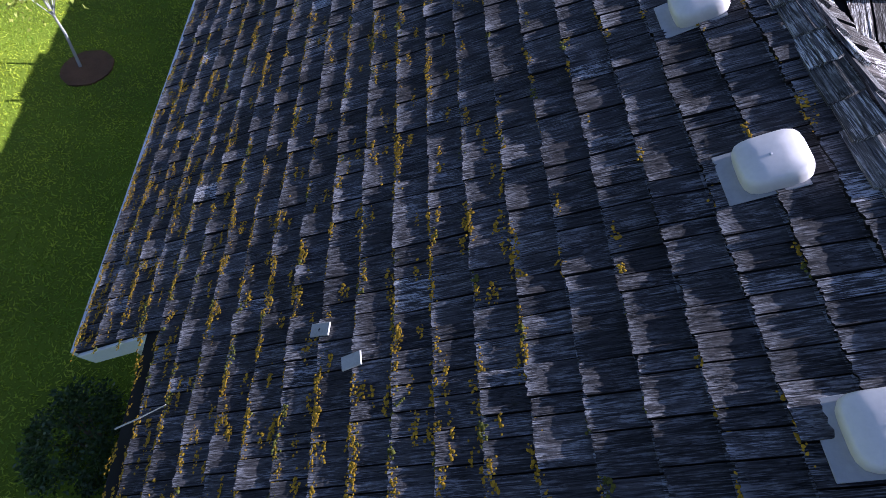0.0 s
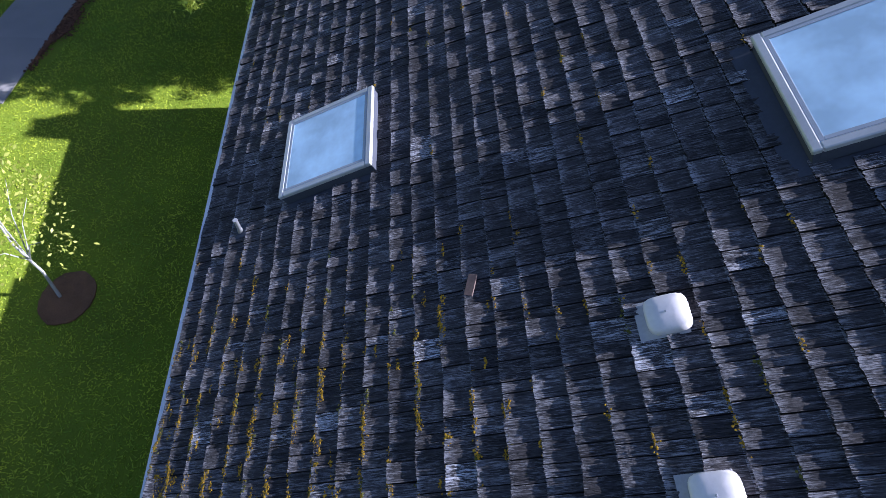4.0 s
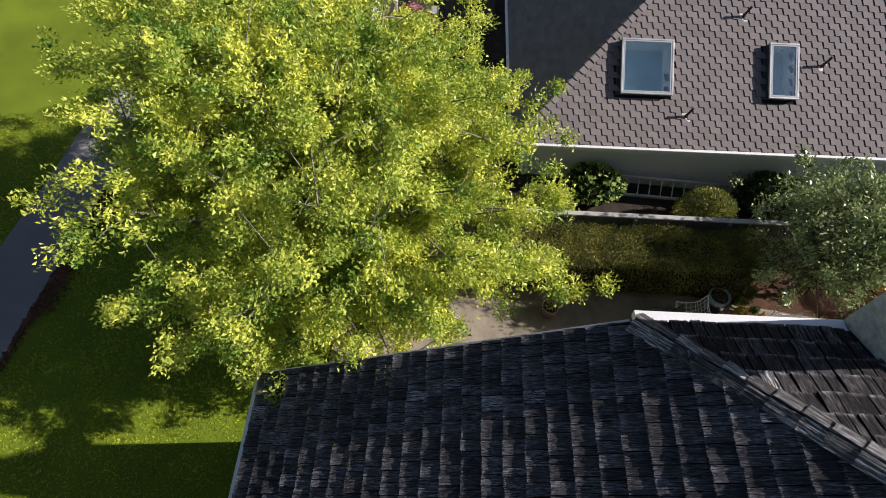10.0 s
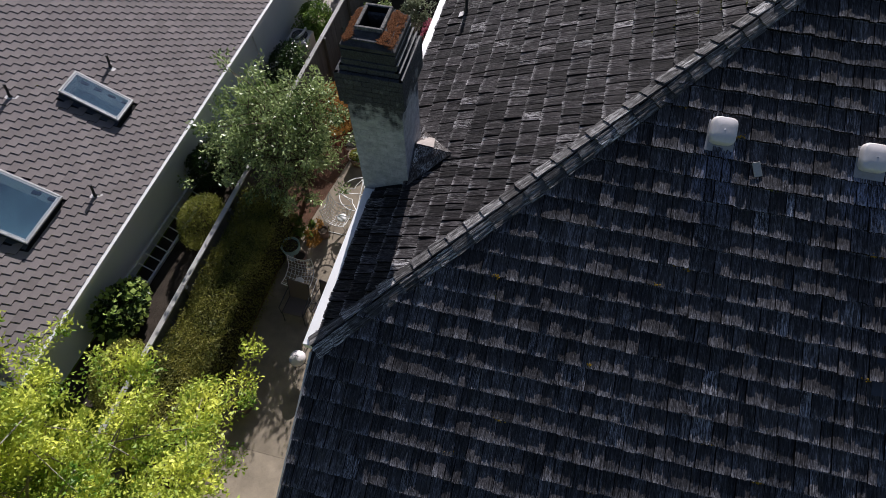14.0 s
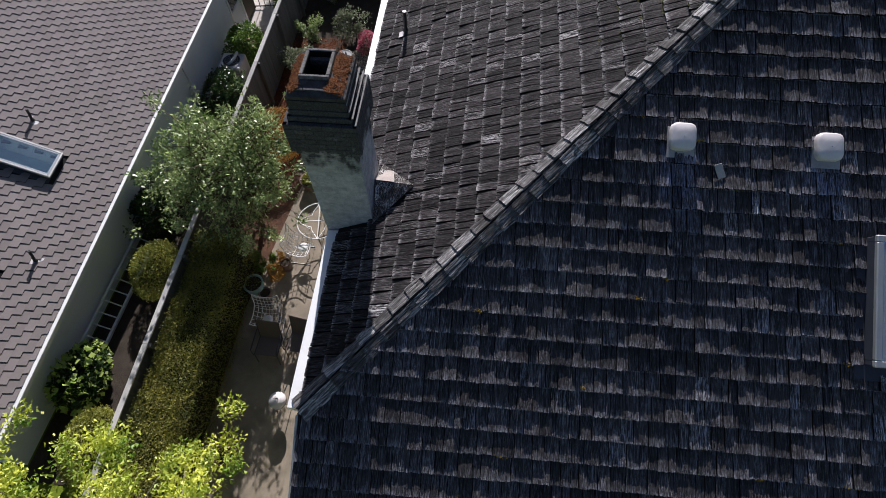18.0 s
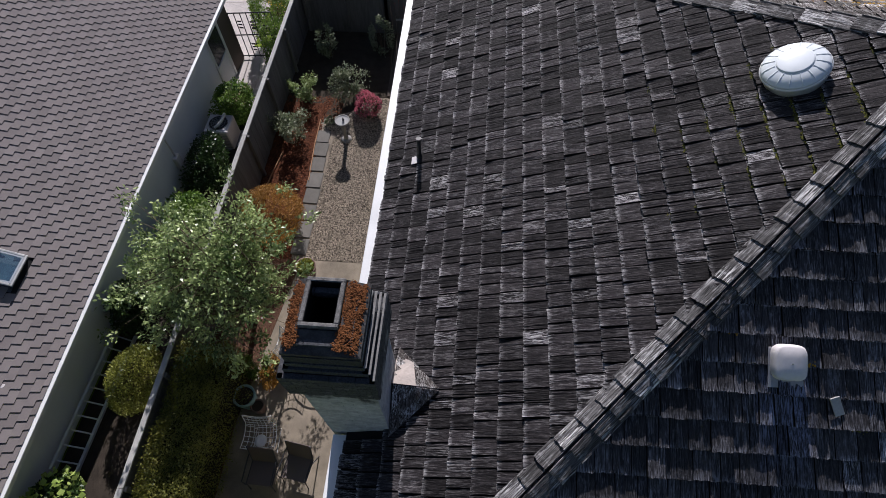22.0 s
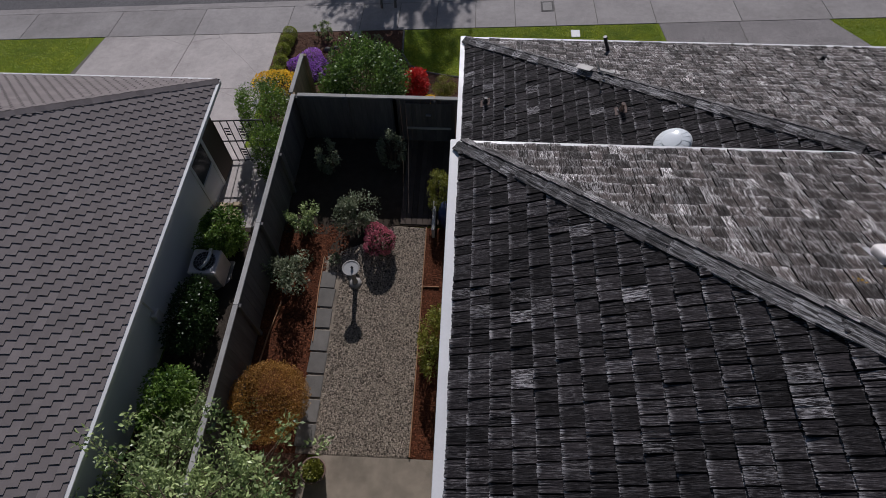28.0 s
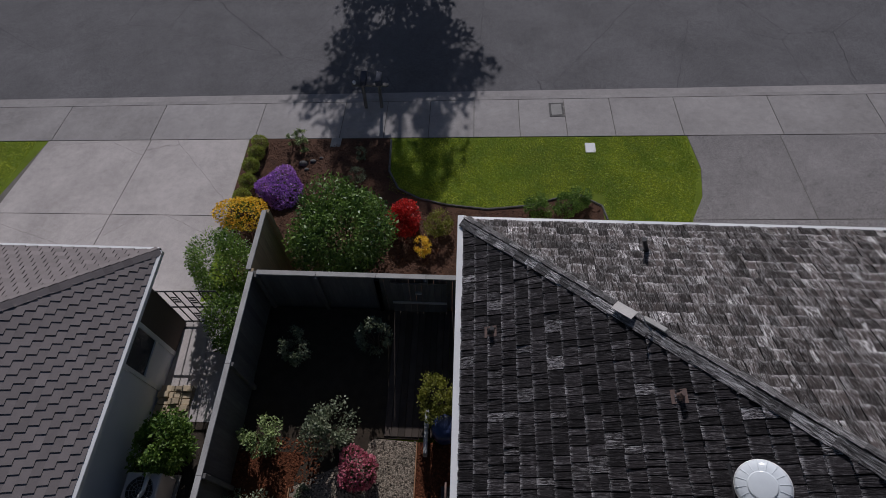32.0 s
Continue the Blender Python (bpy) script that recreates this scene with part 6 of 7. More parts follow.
ring = [(0.52 * math.cos(2 * math.pi * i / n_) * (1 + 0.03 * math.sin(5 * i)), 0.12 + 0.42 * math.sin(2 * math.pi * i / n_) * (1 + 0.03 * math.cos(3 * i))) for i in range(n_)]
ob = structure("bark_ring", Geo().prism([(sx + x, sy + y) for x, y in ring], lambda x, y: ground_z(x, y) - 0.1, lambda x, y: ground_z(x, y) + 0.025), plain("dry_brown_bark", (0.15, 0.082, 0.045), 0.95, 0.5, 3, 60, 1.0, 0, 0, 0.02), "round bed of dark bark under the sapling", "bark bed")
shrub("shrub", (-1.35, -4.0, 0.5), (0.55, 0.5, 0.55), 5000, 0.05, LEAF_DARK, "dark leafy shrub beside the set-back wall", seed=81)

# tree and pole across the street, whose shade falls on the road
far = []
for k in range(16):
    a, f = 2.4 * k, ((k + 0.5) / 16) ** 0.5
    far.append((3.3 * f * math.cos(a), 3.6 * f * math.sin(a), 14.0 - 6.2 * f + lr.uniform(-0.6, 0.6)))
tree("tree", (-16.9, 42.2, ground_z(-16.9, 42)), 14.2, far, 11000, 0.25, LEAF_MID, "tall street tree across the road", 0.3, 8, 0.7, 0.3, None, 9)
ob = thing("utility_pole", (-16.3, 45.5, ground_z(-16.3, 45.5)), "tall wooden utility pole across the road", "utility pole")
part("pole", Geo().tube([(0, 0, -0.5), (0, 0, 15.3)], 0.16, 8, 0.11), MAT_BARK, ob)

# ---- courtyard and side yards ----
MAT_GRAVEL = plain("pea_gravel", (0.25, 0.208, 0.16), 0.9, 0.5, 3, 60, 0.9, 0, 0.85, 0.02)
MAT_STEP = plain("stepping_slab", (0.155, 0.145, 0.13), 0.9, 0.25, 3, 90, 0.4, 0, 0.1)
MAT_EDGE = plain("bender_board", (0.36, 0.2, 0.11), 0.85, 0.25, 3, 40, 0.2)
MAT_WIRE = plain("white_coated_wire", (0.72, 0.72, 0.7), 0.4, 0.08)
MAT_SLING = plain("brown_sling", (0.12, 0.092, 0.082), 0.7, 0.15, 3, 120, 0.2)
MAT_TEAL = plain("teal_glaze", (0.24, 0.35, 0.34), 0.3, 0.25)
MAT_CLAY = plain("brown_clay", (0.16, 0.10, 0.075), 0.7, 0.3)
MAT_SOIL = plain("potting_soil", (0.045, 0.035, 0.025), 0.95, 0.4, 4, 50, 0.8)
MAT_PAVER = plain("tan_paver", (0.42, 0.34, 0.23), 0.9, 0.2, 5, 60, 0.3, 0, 0.2)
MAT_STONE = plain("pale_cast_stone", (0.29, 0.28, 0.265), 0.85, 0.25)
# Pale base colour carries the sky mirrored in the water.
MAT_WATER = plain("sky_pale_water", (0.34, 0.34, 0.33), 0.12, 0.1)


def court_slab(name, poly, up, mat, label, category):
    return structure(name, Geo().prism(poly, COURT - 0.2, COURT + up), mat, label, category)


court_slab("patio", [(-17.0, 1.0), (-13.06, 1.0), (-13.06, 9.37), (-15.99, 9.37), (-16.35, 9.3), (-16.95, 5.2)], 0.0, MAT_PATIO, "worn tan concrete patio", "patio")
court_slab("gravel_bed", [(-16.62, 9.376), (-14.2, 9.376), (-14.2, 15.2), (-15.1, 15.25), (-15.3, 14.9), (-16.75, 14.2)], -0.004, MAT_GRAVEL, "beige pea gravel yard", "gravel")
court_slab("bark_bed_west", [(-18.0, 9.376), (-16.626, 9.376), (-16.756, 14.2), (-16.5, 14.9), (-18.0, 14.9)], 0.0, MAT_REDMULCH, "bed of reddish bark along the fence", "bark bed")
# Corner shade put into the colour: near-black soil in place of red bark.
court_slab("bark_bed_north", [(-18.0, 14.904), (-16.496, 14.904), (-16.752, 14.204), (-15.306, 14.91), (-15.106, 15.26), (-14.15, 15.26), (-13.3, 18.28), (-18.0, 18.28)], 0.0, MAT_SOIL, "soil bed darkened for the shaded corner", "bark bed")
court_slab("bark_bed_east", [(-14.16, 9.376), (-13.06, 9.376), (-13.06, 15.2), (-14.16, 15.2)], 0.0, MAT_REDMULCH, "narrow bark bed under the eave", "bark bed")
court_slab("fence_bed", [(-18.0, 0.9), (-17.004, 0.9), (-16.954, 5.2), (-16.354, 9.3), (-16.354, 9.37), (-18.0, 9.37)], 0.005, MAT_MULCH, "dark soil bed under hedge and shrubs", "bark bed")

structure("patio_south", Geo().prism([(-17.0, -2.95), (-13.06, -2.95), (-13.06, 0.996), (-17.0, 0.996)], lambda x, y: yard_z(x, y) - 0.2, lambda x, y: yard_z(x, y) + 0.0), MAT_PATIO, "worn tan concrete rising to the lawn", "patio")
structure("fence_bed_south", Geo().prism([(-18.0, -2.95), (-17.004, -2.95), (-17.004, 0.896), (-18.0, 0.896)], lambda x, y: yard_z(x, y) - 0.2, lambda x, y: yard_z(x, y) + 0.005), MAT_MULCH, "dark soil strip beside the fence", "bark bed")
# wooden deck by the gate
deck = thing("garden_deck", (-14.9, 15.3, COURT), "dark weathered board walk by the courtyard gate", "deck", "", "structure")
for k in range(12):
    x = 0.15 * k
    part("plank", Geo().box((x + 0.004, 0.0, -0.05), (x + 0.146, 3.0, 0.02), 0.004), MAT_DECKING, deck)
gate = thing("garden_gate", (-14.9, 18.25, COURT), "dark board gate with a pale latch rail", "gate")
for k in range(9):
    part("board", Geo().box((0.14 * k + 0.003, -0.02, 0.05), (0.14 * k + 0.137, 0.0, 1.5), 0.003), MAT_FENCE, gate)
part("rail", Geo().box((0.0, -0.055, 0.55), (1.26, -0.021, 0.62), 0.004), MAT_RAIL, gate, "pale rail")
part("latch", Geo().box((0.55, -0.085, 1.1), (0.7, -0.021, 1.14), 0.004), MAT_METAL, gate)

for k, (x, y, s) in enumerate(((-16.46, 9.75, 0.2), (-16.46, 10.28, 0.21), (-16.47, 10.83, 0.21), (-16.47, 11.38, 0.21), (-16.49, 11.93, 0.22), (-16.52, 12.5, 0.21), (-16.53, 13.05, 0.21), (-16.56, 13.55, 0.19))):
    ob = thing("stepping_slab", (x, y, COURT), "square grey concrete stepping slab in the gravel", "paving slab", "stepping slabs")
    part("slab", Geo().box((-0.21, -s - 0.04, -0.03), (0.2, s + 0.04, 0.022), 0.012), MAT_STEP, ob, m=pose(0, 0, 0, 0, 0, -2 + k % 3))
for nm, pts in (("edging", [(-16.66, 11.9), (-16.74, 13.2), (-16.75, 14.2)]), ("edging", [(-14.18, 9.4), (-14.17, 12.5), (-14.18, 15.2)]), ("edging", [(-14.16, 13.45), (-13.75, 13.45)]), ("edging", [(-17.85, 10.9), (-17.75, 12.0), (-17.6, 12.9)])):
    ob = thing(nm, (0, 0, 0), "thin brown bender board edging the bed", "garden edging", "bed edgings")
    for a, b in zip(pts, pts[1:]):
        d = Vector((b[0] - a[0], b[1] - a[1], 0))
        m = slope_frame((*a, COURT), d, Vector((-d.y, d.x, 0)))
        part("strip", Geo().box((0, -0.012, -0.05), (d.length, 0.012, 0.05), 0.003, m), MAT_EDGE, ob)

# gravel stones
def pebbles(name, poly_test, lo, hi, n, mat, label, zf, size=(0.012, 0.03)):
    m = n
    x, y = nr.uniform(lo[0], hi[0], m), nr.uniform(lo[1], hi[1], m)
    ok = np.array([poly_test(a, b) for a, b in zip(x, y)])
    x, y = x[ok], y[ok]
    m = len(x)
    z = np.array([zf(a, b) for a, b in zip(x, y)])
    s = nr.uniform(size[0], size[1], m)
    base = np.array([(1, 0, 0), (0, 1, 0), (-1, 0, 0), (0, -1, 0), (0, 0, 0.7)])
    ang = nr.uniform(0, 6.28, m)
    c, sn = np.cos(ang), np.sin(ang)
    pts = base[None] * (s[:, None, None] * nr.uniform(0.6, 1.3, size=(m, 5, 1)))
    px = pts[..., 0] * c[:, None] - pts[..., 1] * sn[:, None]
    py = pts[..., 0] * sn[:, None] + pts[..., 1] * c[:, None]
    v = np.stack([px + x[:, None], py + y[:, None], pts[..., 2] + z[:, None] - 0.002], -1).reshape(-1, 3)
    k = (np.arange(m) * 5)[:, None, None]
    f = (np.array([(0, 1, 4), (1, 2, 4), (2, 3, 4), (3, 0, 4)])[None] + k).reshape(-1, 3)
    return tagged(new(name, quads_mesh(name, v, f, mat)), label, "gravel", "", "stuff")


pebbles("gravel", lambda x, y: not (-16.7 < x < -16.24 and y < 13.8) and (x > -15.2 or y < 14.2 + 0.5 * (x + 16.7)), (-16.6, 9.4), (-14.2, 15.2), 42000, MAT_GRAVEL, "loose beige pea gravel", lambda x, y: COURT, (0.013, 0.034))
pebbles("bark_chips", lambda x, y: (x < -16.66 and y < 14.8) or (14.3 < y < 15.2 and x < -16.2) or (x > -14.15 and y < 15.2), (-17.95, 9.4), (-13.1, 17.8), 26000, MAT_REDMULCH, "loose reddish bark chips", lambda x, y: COURT + 0.002, (0.012, 0.04))

# side yard of the neighbouring house
slab("side_bed", [(-20.6, 1.0), (-19.004, 1.0), (-19.004, 15.7), (-20.6, 15.7)], 0.012, MAT_SHADE_SOIL, "dark soil strip along the stucco wall", "bark bed", -0.2)
slab("side_path", [(-19.0, 1.0), (-18.15, 1.0), (-18.1, 15.7), (-19.0, 15.7)], 0.012, MAT_GRAVEL, "grey gravel strip beside the fence", "gravel", -0.2)
pebbles("gravel", lambda x, y: True, (-19.1, 1.2), (-18.2, 15.7), 11000, MAT_GRAVEL, "loose grey gravel along the fence", lambda x, y: ground_z(x, y) + 0.014, (0.01, 0.026))


# ---- courtyard things ----
bb = thing("bird_bath", (-15.85, 13.48, COURT), "pale cast stone bird bath with standing water", "bird bath")
part("base", Geo().lathe([(0.15, 0.0), (0.16, 0.03), (0.13, 0.06), (0.075, 0.1)], 20), MAT_STONE, bb, "", True)
part("pedestal", Geo().lathe([(0.07, 0.1), (0.055, 0.2), (0.06, 0.35), (0.05, 0.55), (0.085, 0.68)], 16), MAT_STONE, bb, "", True)
basin = part("basin", Geo().lathe([(0.06, 0.66), (0.13, 0.70), (0.20, 0.76), (0.215, 0.8), (0.195, 0.8), (0.17, 0.775), (0.02, 0.755)], 28), MAT_STONE, bb, "", True)
part("water", Geo().lathe([(0.175, 0.776), (0.175, 0.782)], 28), MAT_WATER, basin, "still water")
part("bird_finial", Geo().lathe([(0.012, 0.78), (0.03, 0.80), (0.034, 0.83), (0.015, 0.86), (0.018, 0.88), (0.004, 0.9)], 8, (0.03, 0.0, 0)), MAT_CROWN, bb, "small dark stone finial")


def pot(at, r, h, mat, label, plant=None, group="", rim=True):
    ob = thing("plant_pot", at, label, "plant pot", group)
    body = part("pot", Geo().lathe([(r * 0.7, 0), (r * 0.85, h * 0.5), (r, h), (r * 0.88, h), (r * 0.8, h - 0.04)], 24), mat, ob, "", True)
    part("soil", Geo().lathe([(r * 0.8, h - 0.0395), (r * 0.78, h - 0.03), (r * 0.3, h - 0.022)], 20), MAT_SOIL, body, "dark soil")
    if plant:
        m, sz, pm = plant
        d = unit(nr.normal(size=(m, 3)))
        d[:, 2] = abs(d[:, 2])
        p = d * r * 0.85 * nr.uniform(0.5, 1.0, size=(m, 1)) * np.array([1, 1, 0.5]) + np.array([0, 0, h - 0.03])
        part("foliage", leaf_mesh("foliage", p, d, sz, pm, 0.6), None, ob, "", False, "stuff")
    return ob


pot((-16.1, 9.0, COURT), 0.27, 0.34, MAT_CLAY, "round brown pot with yellow-green plant", (900, 0.05, LEAF_LIME), "patio pots")
pot((-16.73, 5.70, COURT), 0.245, 0.5, MAT_TEAL, "tall teal glazed pot with bare soil", (60, 0.05, LEAF_HEDGE), "patio pots")
pot((-16.45, 5.55, COURT), 0.15, 0.34, MAT_CLAY, "small brown clay pot", None, "patio pots")
pot((-16.16, 6.42, COURT), 0.13, 0.32, MAT_CLAY, "small dark clay pot", None, "patio pots")
pot((-16.32, 1.8, COURT), 0.2, 0.4, MAT_CLAY, "round dark pot beside the hedge", (120, 0.05, LEAF_HEDGE), "patio pots")


def wire_chair(at, rz, label):
    """A bent wire shell chair: crossing wires, rim, sled legs, a round pale pad."""
    ob = thing("wire_chair", at, label, "chair", "wire chairs on the patio", "", rz)

    def surf(u, v):
        x = 0.33 * u * (1.05 - 0.15 * v)
        if v < 0.5:
            y, z = 0.28 - 0.9 * v, 0.42 - 0.1 * math.sin(v * 6.28) * 0.6
        else:
            y, z = -0.17 - 0.22 * (v - 0.5), 0.40 + 0.82 * (v - 0.5)
        return (x, y - 0.0, z + 0.14 * u * u * (1.0 if v < 0.6 else 0.6) + (0.07 * u * u if v > 0.8 else 0))

    for i in range(9):
        u = -1 + i / 4
        part("wire", Geo().tube([surf(u, k / 9) for k in range(10)], 0.0065, 4), MAT_WIRE, ob)
    for k in range(9):
        v = (k + 0.5) / 9
        part("wire", Geo().tube([surf(-1 + i / 4, v) for i in range(9)], 0.0065, 4), MAT_WIRE, ob)
    rim = [surf(-1, k / 9) for k in range(10)] + [surf(-1 + i / 4, 1) for i in range(1, 9)] + [surf(1, 1 - k / 9) for k in range(1, 10)] + [surf(1 - i / 4, 0) for i in range(1, 8)]
    part("rim", Geo().tube(rim, 0.011, 5, None, True), MAT_WIRE, ob)
    for s in (-1, 1):
        part("leg_frame", Geo().tube([(0.2 * s, 0.2, 0.38), (0.26 * s, 0.26, 0.01), (0.26 * s, -0.24, 0.01), (0.2 * s, -0.14, 0.38)], 0.009, 6), MAT_WIRE, ob)
    part("pad", Geo().lathe([(0.1, 0.40), (0.13, 0.41), (0.12, 0.425), (0.04, 0.43)], 16, (0, 0.1, 0)), MAT_WIRE, ob, "round pale seat pad", True)
    return ob


wire_chair((-15.88, 6.84, COURT), 268, "white wire shell chair on the patio")
wire_chair((-16.17, 4.92, COURT), 183, "white wire shell chair facing the patio")


def sling_chair(at, rz, label):
    """A patio chair: bent tube frame, brown fabric seat and back, arms."""
    ob = thing("patio_chair", at, label, "chair", "brown patio chairs", "", rz)
    for s in (-0.26, 0.26):
        part("side_frame", Geo().tube([(s, 0.3, 0.01), (s, 0.24, 0.38), (s, -0.2, 0.36), (s, -0.36, 0.92)], 0.013, 6), MAT_BLACK, ob)
        part("leg", Geo().tube([(s, -0.1, 0.37), (s, -0.34, 0.01)], 0.013, 6), MAT_BLACK, ob)
        part("armrest", Geo().tube([(s * 1.05, 0.26, 0.36), (s * 1.12, 0.24, 0.58), (s * 1.12, -0.2, 0.6), (s, -0.28, 0.66)], 0.014, 6), MAT_BLACK, ob)
    part("seat", Geo().face_block([(-0.25, 0.25, 0.385), (0.25, 0.25, 0.385), (0.25, -0.2, 0.365), (-0.25, -0.2, 0.365), (-0.25, 0.25, 0.375), (0.25, 0.25, 0.375), (0.25, -0.2, 0.355), (-0.25, -0.2, 0.355)],
                                  [(3, 2, 1, 0), (4, 5, 6, 7), (0, 1, 5, 4), (1, 2, 6, 5), (2, 3, 7, 6), (3, 0, 4, 7)]), MAT_SLING, ob, "brown fabric seat")
    part("backrest", Geo().face_block([(-0.25, -0.2, 0.37), (0.25, -0.2, 0.37), (0.25, -0.36, 0.92), (-0.25, -0.36, 0.92), (-0.25, -0.212, 0.368), (0.25, -0.212, 0.368), (0.25, -0.372, 0.918), (-0.25, -0.372, 0.918)],
                                      [(0, 1, 2, 3), (7, 6, 5, 4), (0, 4, 5, 1), (1, 5, 6, 2), (2, 6, 7, 3), (3, 7, 4, 0)]), MAT_SLING, ob, "brown fabric back")
    return ob


sling_chair((-16.0, 4.23, COURT), 178, "brown fabric patio chair beside the hedge")
sling_chair((-15.31, 4.37, COURT), 171, "brown fabric patio chair under the eave")

tb = thing("round_table", (-15.44, 7.45, COURT), "white round garden table frame with no top", "table")
circle = lambda r, z, n=28: [(r * math.cos(2 * math.pi * i / n), r * math.sin(2 * math.pi * i / n), z) for i in range(n)]
part("rim", Geo().tube(circle(0.54, 0.72), 0.014, 6, None, True), MAT_WIRE, tb)
for i in range(2):
    a = math.pi / 2 * i + 0.14
    part("spoke", Geo().tube([(-0.55 * math.cos(a), -0.55 * math.sin(a), 0.72), (0.55 * math.cos(a), 0.55 * math.sin(a), 0.72)], 0.011, 5), MAT_WIRE, tb)
for i in range(4):
    a = math.pi / 2 * i + 0.14
    b = a + math.pi / 2
    part("leg", Geo().tube([(0.54 * math.cos(a), 0.54 * math.sin(a), 0.71), (0.3 * math.cos(a), 0.3 * math.sin(a), 0.36), (0.46 * math.cos(a), 0.46 * math.sin(a), 0.0)], 0.012, 6), MAT_WIRE, tb)
    part("curved_bar", Geo().tube([(0.53 * math.cos(a), 0.53 * math.sin(a), 0.715), (0.33 * math.cos(a * 0.7 + b * 0.3), 0.33 * math.sin(a * 0.7 + b * 0.3), 0.715), (0.25 * math.cos((a + b) / 2), 0.25 * math.sin((a + b) / 2), 0.715), (0.33 * math.cos(a * 0.3 + b * 0.7), 0.33 * math.sin(a * 0.3 + b * 0.7), 0.715), (0.53 * math.cos(b), 0.53 * math.sin(b), 0.715)], 0.010, 5), MAT_WIRE, tb)

sq = thing("chair_frame", (-15.32, 8.05, COURT), "white metal chair frame without its seat", "chair", "", "", 32)
for lo, hi in (((-0.24, -0.2, 0.42), (0.24, -0.2, 0.42)), ((0.24, -0.2, 0.42), (0.24, 0.24, 0.44)), ((0.24, 0.24, 0.44), (-0.24, 0.24, 0.44)), ((-0.24, 0.24, 0.44), (-0.24, -0.2, 0.42))):
    part("seat_bar", Geo().tube([lo, hi], 0.013, 6), MAT_WIRE, sq)
for x in (-0.24, 0.24):
    part("front_leg", Geo().tube([(x, 0.24, 0.44), (x, 0.26, 0.0)], 0.013, 6), MAT_WIRE, sq)
    part("back_post", Geo().tube([(x, -0.26, 0.0), (x, -0.2, 0.42), (x, -0.28, 0.86)], 0.013, 6), MAT_WIRE, sq)
part("top_bar", Geo().tube([(-0.24, -0.28, 0.86), (0.24, -0.28, 0.86)], 0.013, 6), MAT_WIRE, sq)

bq = thing("kettle_grill", (-15.45, 2.98, COURT), "small round grey kettle grill on thin legs", "grill", m=pose(-15.45, 2.98, COURT) @ Matrix.Scale(0.76, 4))
part("bowl", Geo().lathe([(0.05, 0.42), (0.17, 0.48), (0.235, 0.58), (0.245, 0.66)], 20), MAT_BLACK, bq, "black bowl", True)
lid = part("lid", Geo().lathe([(0.25, 0.66), (0.24, 0.72), (0.19, 0.80), (0.08, 0.85), (0.02, 0.86)], 20), MAT_VENT, bq, "pale lid", True)
part("lid_handle", Geo().tube([(-0.06, 0, 0.85), (-0.05, 0, 0.9), (0.05, 0, 0.9), (0.06, 0, 0.85)], 0.01, 5), MAT_BLACK, lid)
for i in range(3):
    a = 2.1 * i
    part("leg", Geo().tube([(0.14 * math.cos(a), 0.14 * math.sin(a), 0.48), (0.24 * math.cos(a), 0.24 * math.sin(a), 0.0)], 0.012, 5), MAT_BLACK, bq)

wh = thing("hose_reel", (-13.55, 14.05, COURT), "round reddish hose wheel leaning under the eave", "hose reel")
part("rim", Geo().tube([(0.0 + 0.02, 0.3 * math.cos(2 * math.pi * i / 24), 0.45 + 0.3 * math.sin(2 * math.pi * i / 24)) for i in range(24)], 0.022, 6, None, True), MAT_RUST, wh)
for i in range(4):
    a = math.pi / 4 * i
    part("spoke", Geo().tube([(0.02, -0.3 * math.cos(a), 0.45 - 0.3 * math.sin(a)), (0.02, 0.3 * math.cos(a), 0.45 + 0.3 * math.sin(a))], 0.01, 5), MAT_RUST, wh)
part("foot", Geo().box((-0.08, -0.28, 0.0), (0.12, 0.28, 0.14), 0.015), MAT_BLACK, wh)
bx = thing("storage_box", (-13.6, 15.4, COURT), "blue plastic barrel beside pale boards", "barrel")
part("barrel", Geo().lathe([(0.24, 0), (0.27, 0.2), (0.27, 0.5), (0.24, 0.68), (0.1, 0.7)], 20), plain("blue_plastic", (0.025, 0.04, 0.11), 0.4), bx, "", True)
part("board", Geo().box((-0.42, -0.5, 0.0), (-0.34, 0.4, 0.4), 0.006), MAT_RAIL, bx, "pale upright board")

# air conditioner
ac = thing("air_conditioner", (-19.93, 14.05, ground_z(-19.93, 14.05)), "grey outdoor air conditioner on a pad", "air conditioner")
part("pad", Geo().box((-0.45, -0.45, -0.1), (0.45, 0.45, 0.06), 0.01), MAT_CONCRETE, ac)
part("cabinet", Geo().box((-0.37, -0.37, 0.06), (0.37, 0.37, 0.82), 0.03), MAT_VENT, ac)
for k in range(9):
    z = 0.14 + 0.07 * k
    part("louver", Geo().box((-0.378, -0.34, z), (-0.368, 0.34, z + 0.03), 0.003), MAT_METAL, ac)
    part("louver", Geo().box((-0.34, -0.378, z), (0.34, -0.368, z + 0.03), 0.003), MAT_METAL, ac)
part("fan_well", Geo().lathe([(0.29, 0.822), (0.29, 0.826)], 28), MAT_BLACK, ac, "dark fan opening")
for r in (0.07, 0.14, 0.21, 0.28):
    part("grille_ring", Geo().tube(circle(r, 0.835, 24), 0.005, 4, None, True), MAT_METAL, ac)
for i in range(6):
    a = math.pi / 6 * i
    part("grille_bar", Geo().tube([(-0.29 * math.cos(a), -0.29 * math.sin(a), 0.838), (0.29 * math.cos(a), 0.29 * math.sin(a), 0.838)], 0.004, 4), MAT_METAL, ac)

duct = [(0.1, 0.34, 0.86), (0.16, 0.2, 0.95), (0.14, 0.0, 0.93), (0.06, -0.16, 0.9), (-0.04, -0.24, 0.86)]
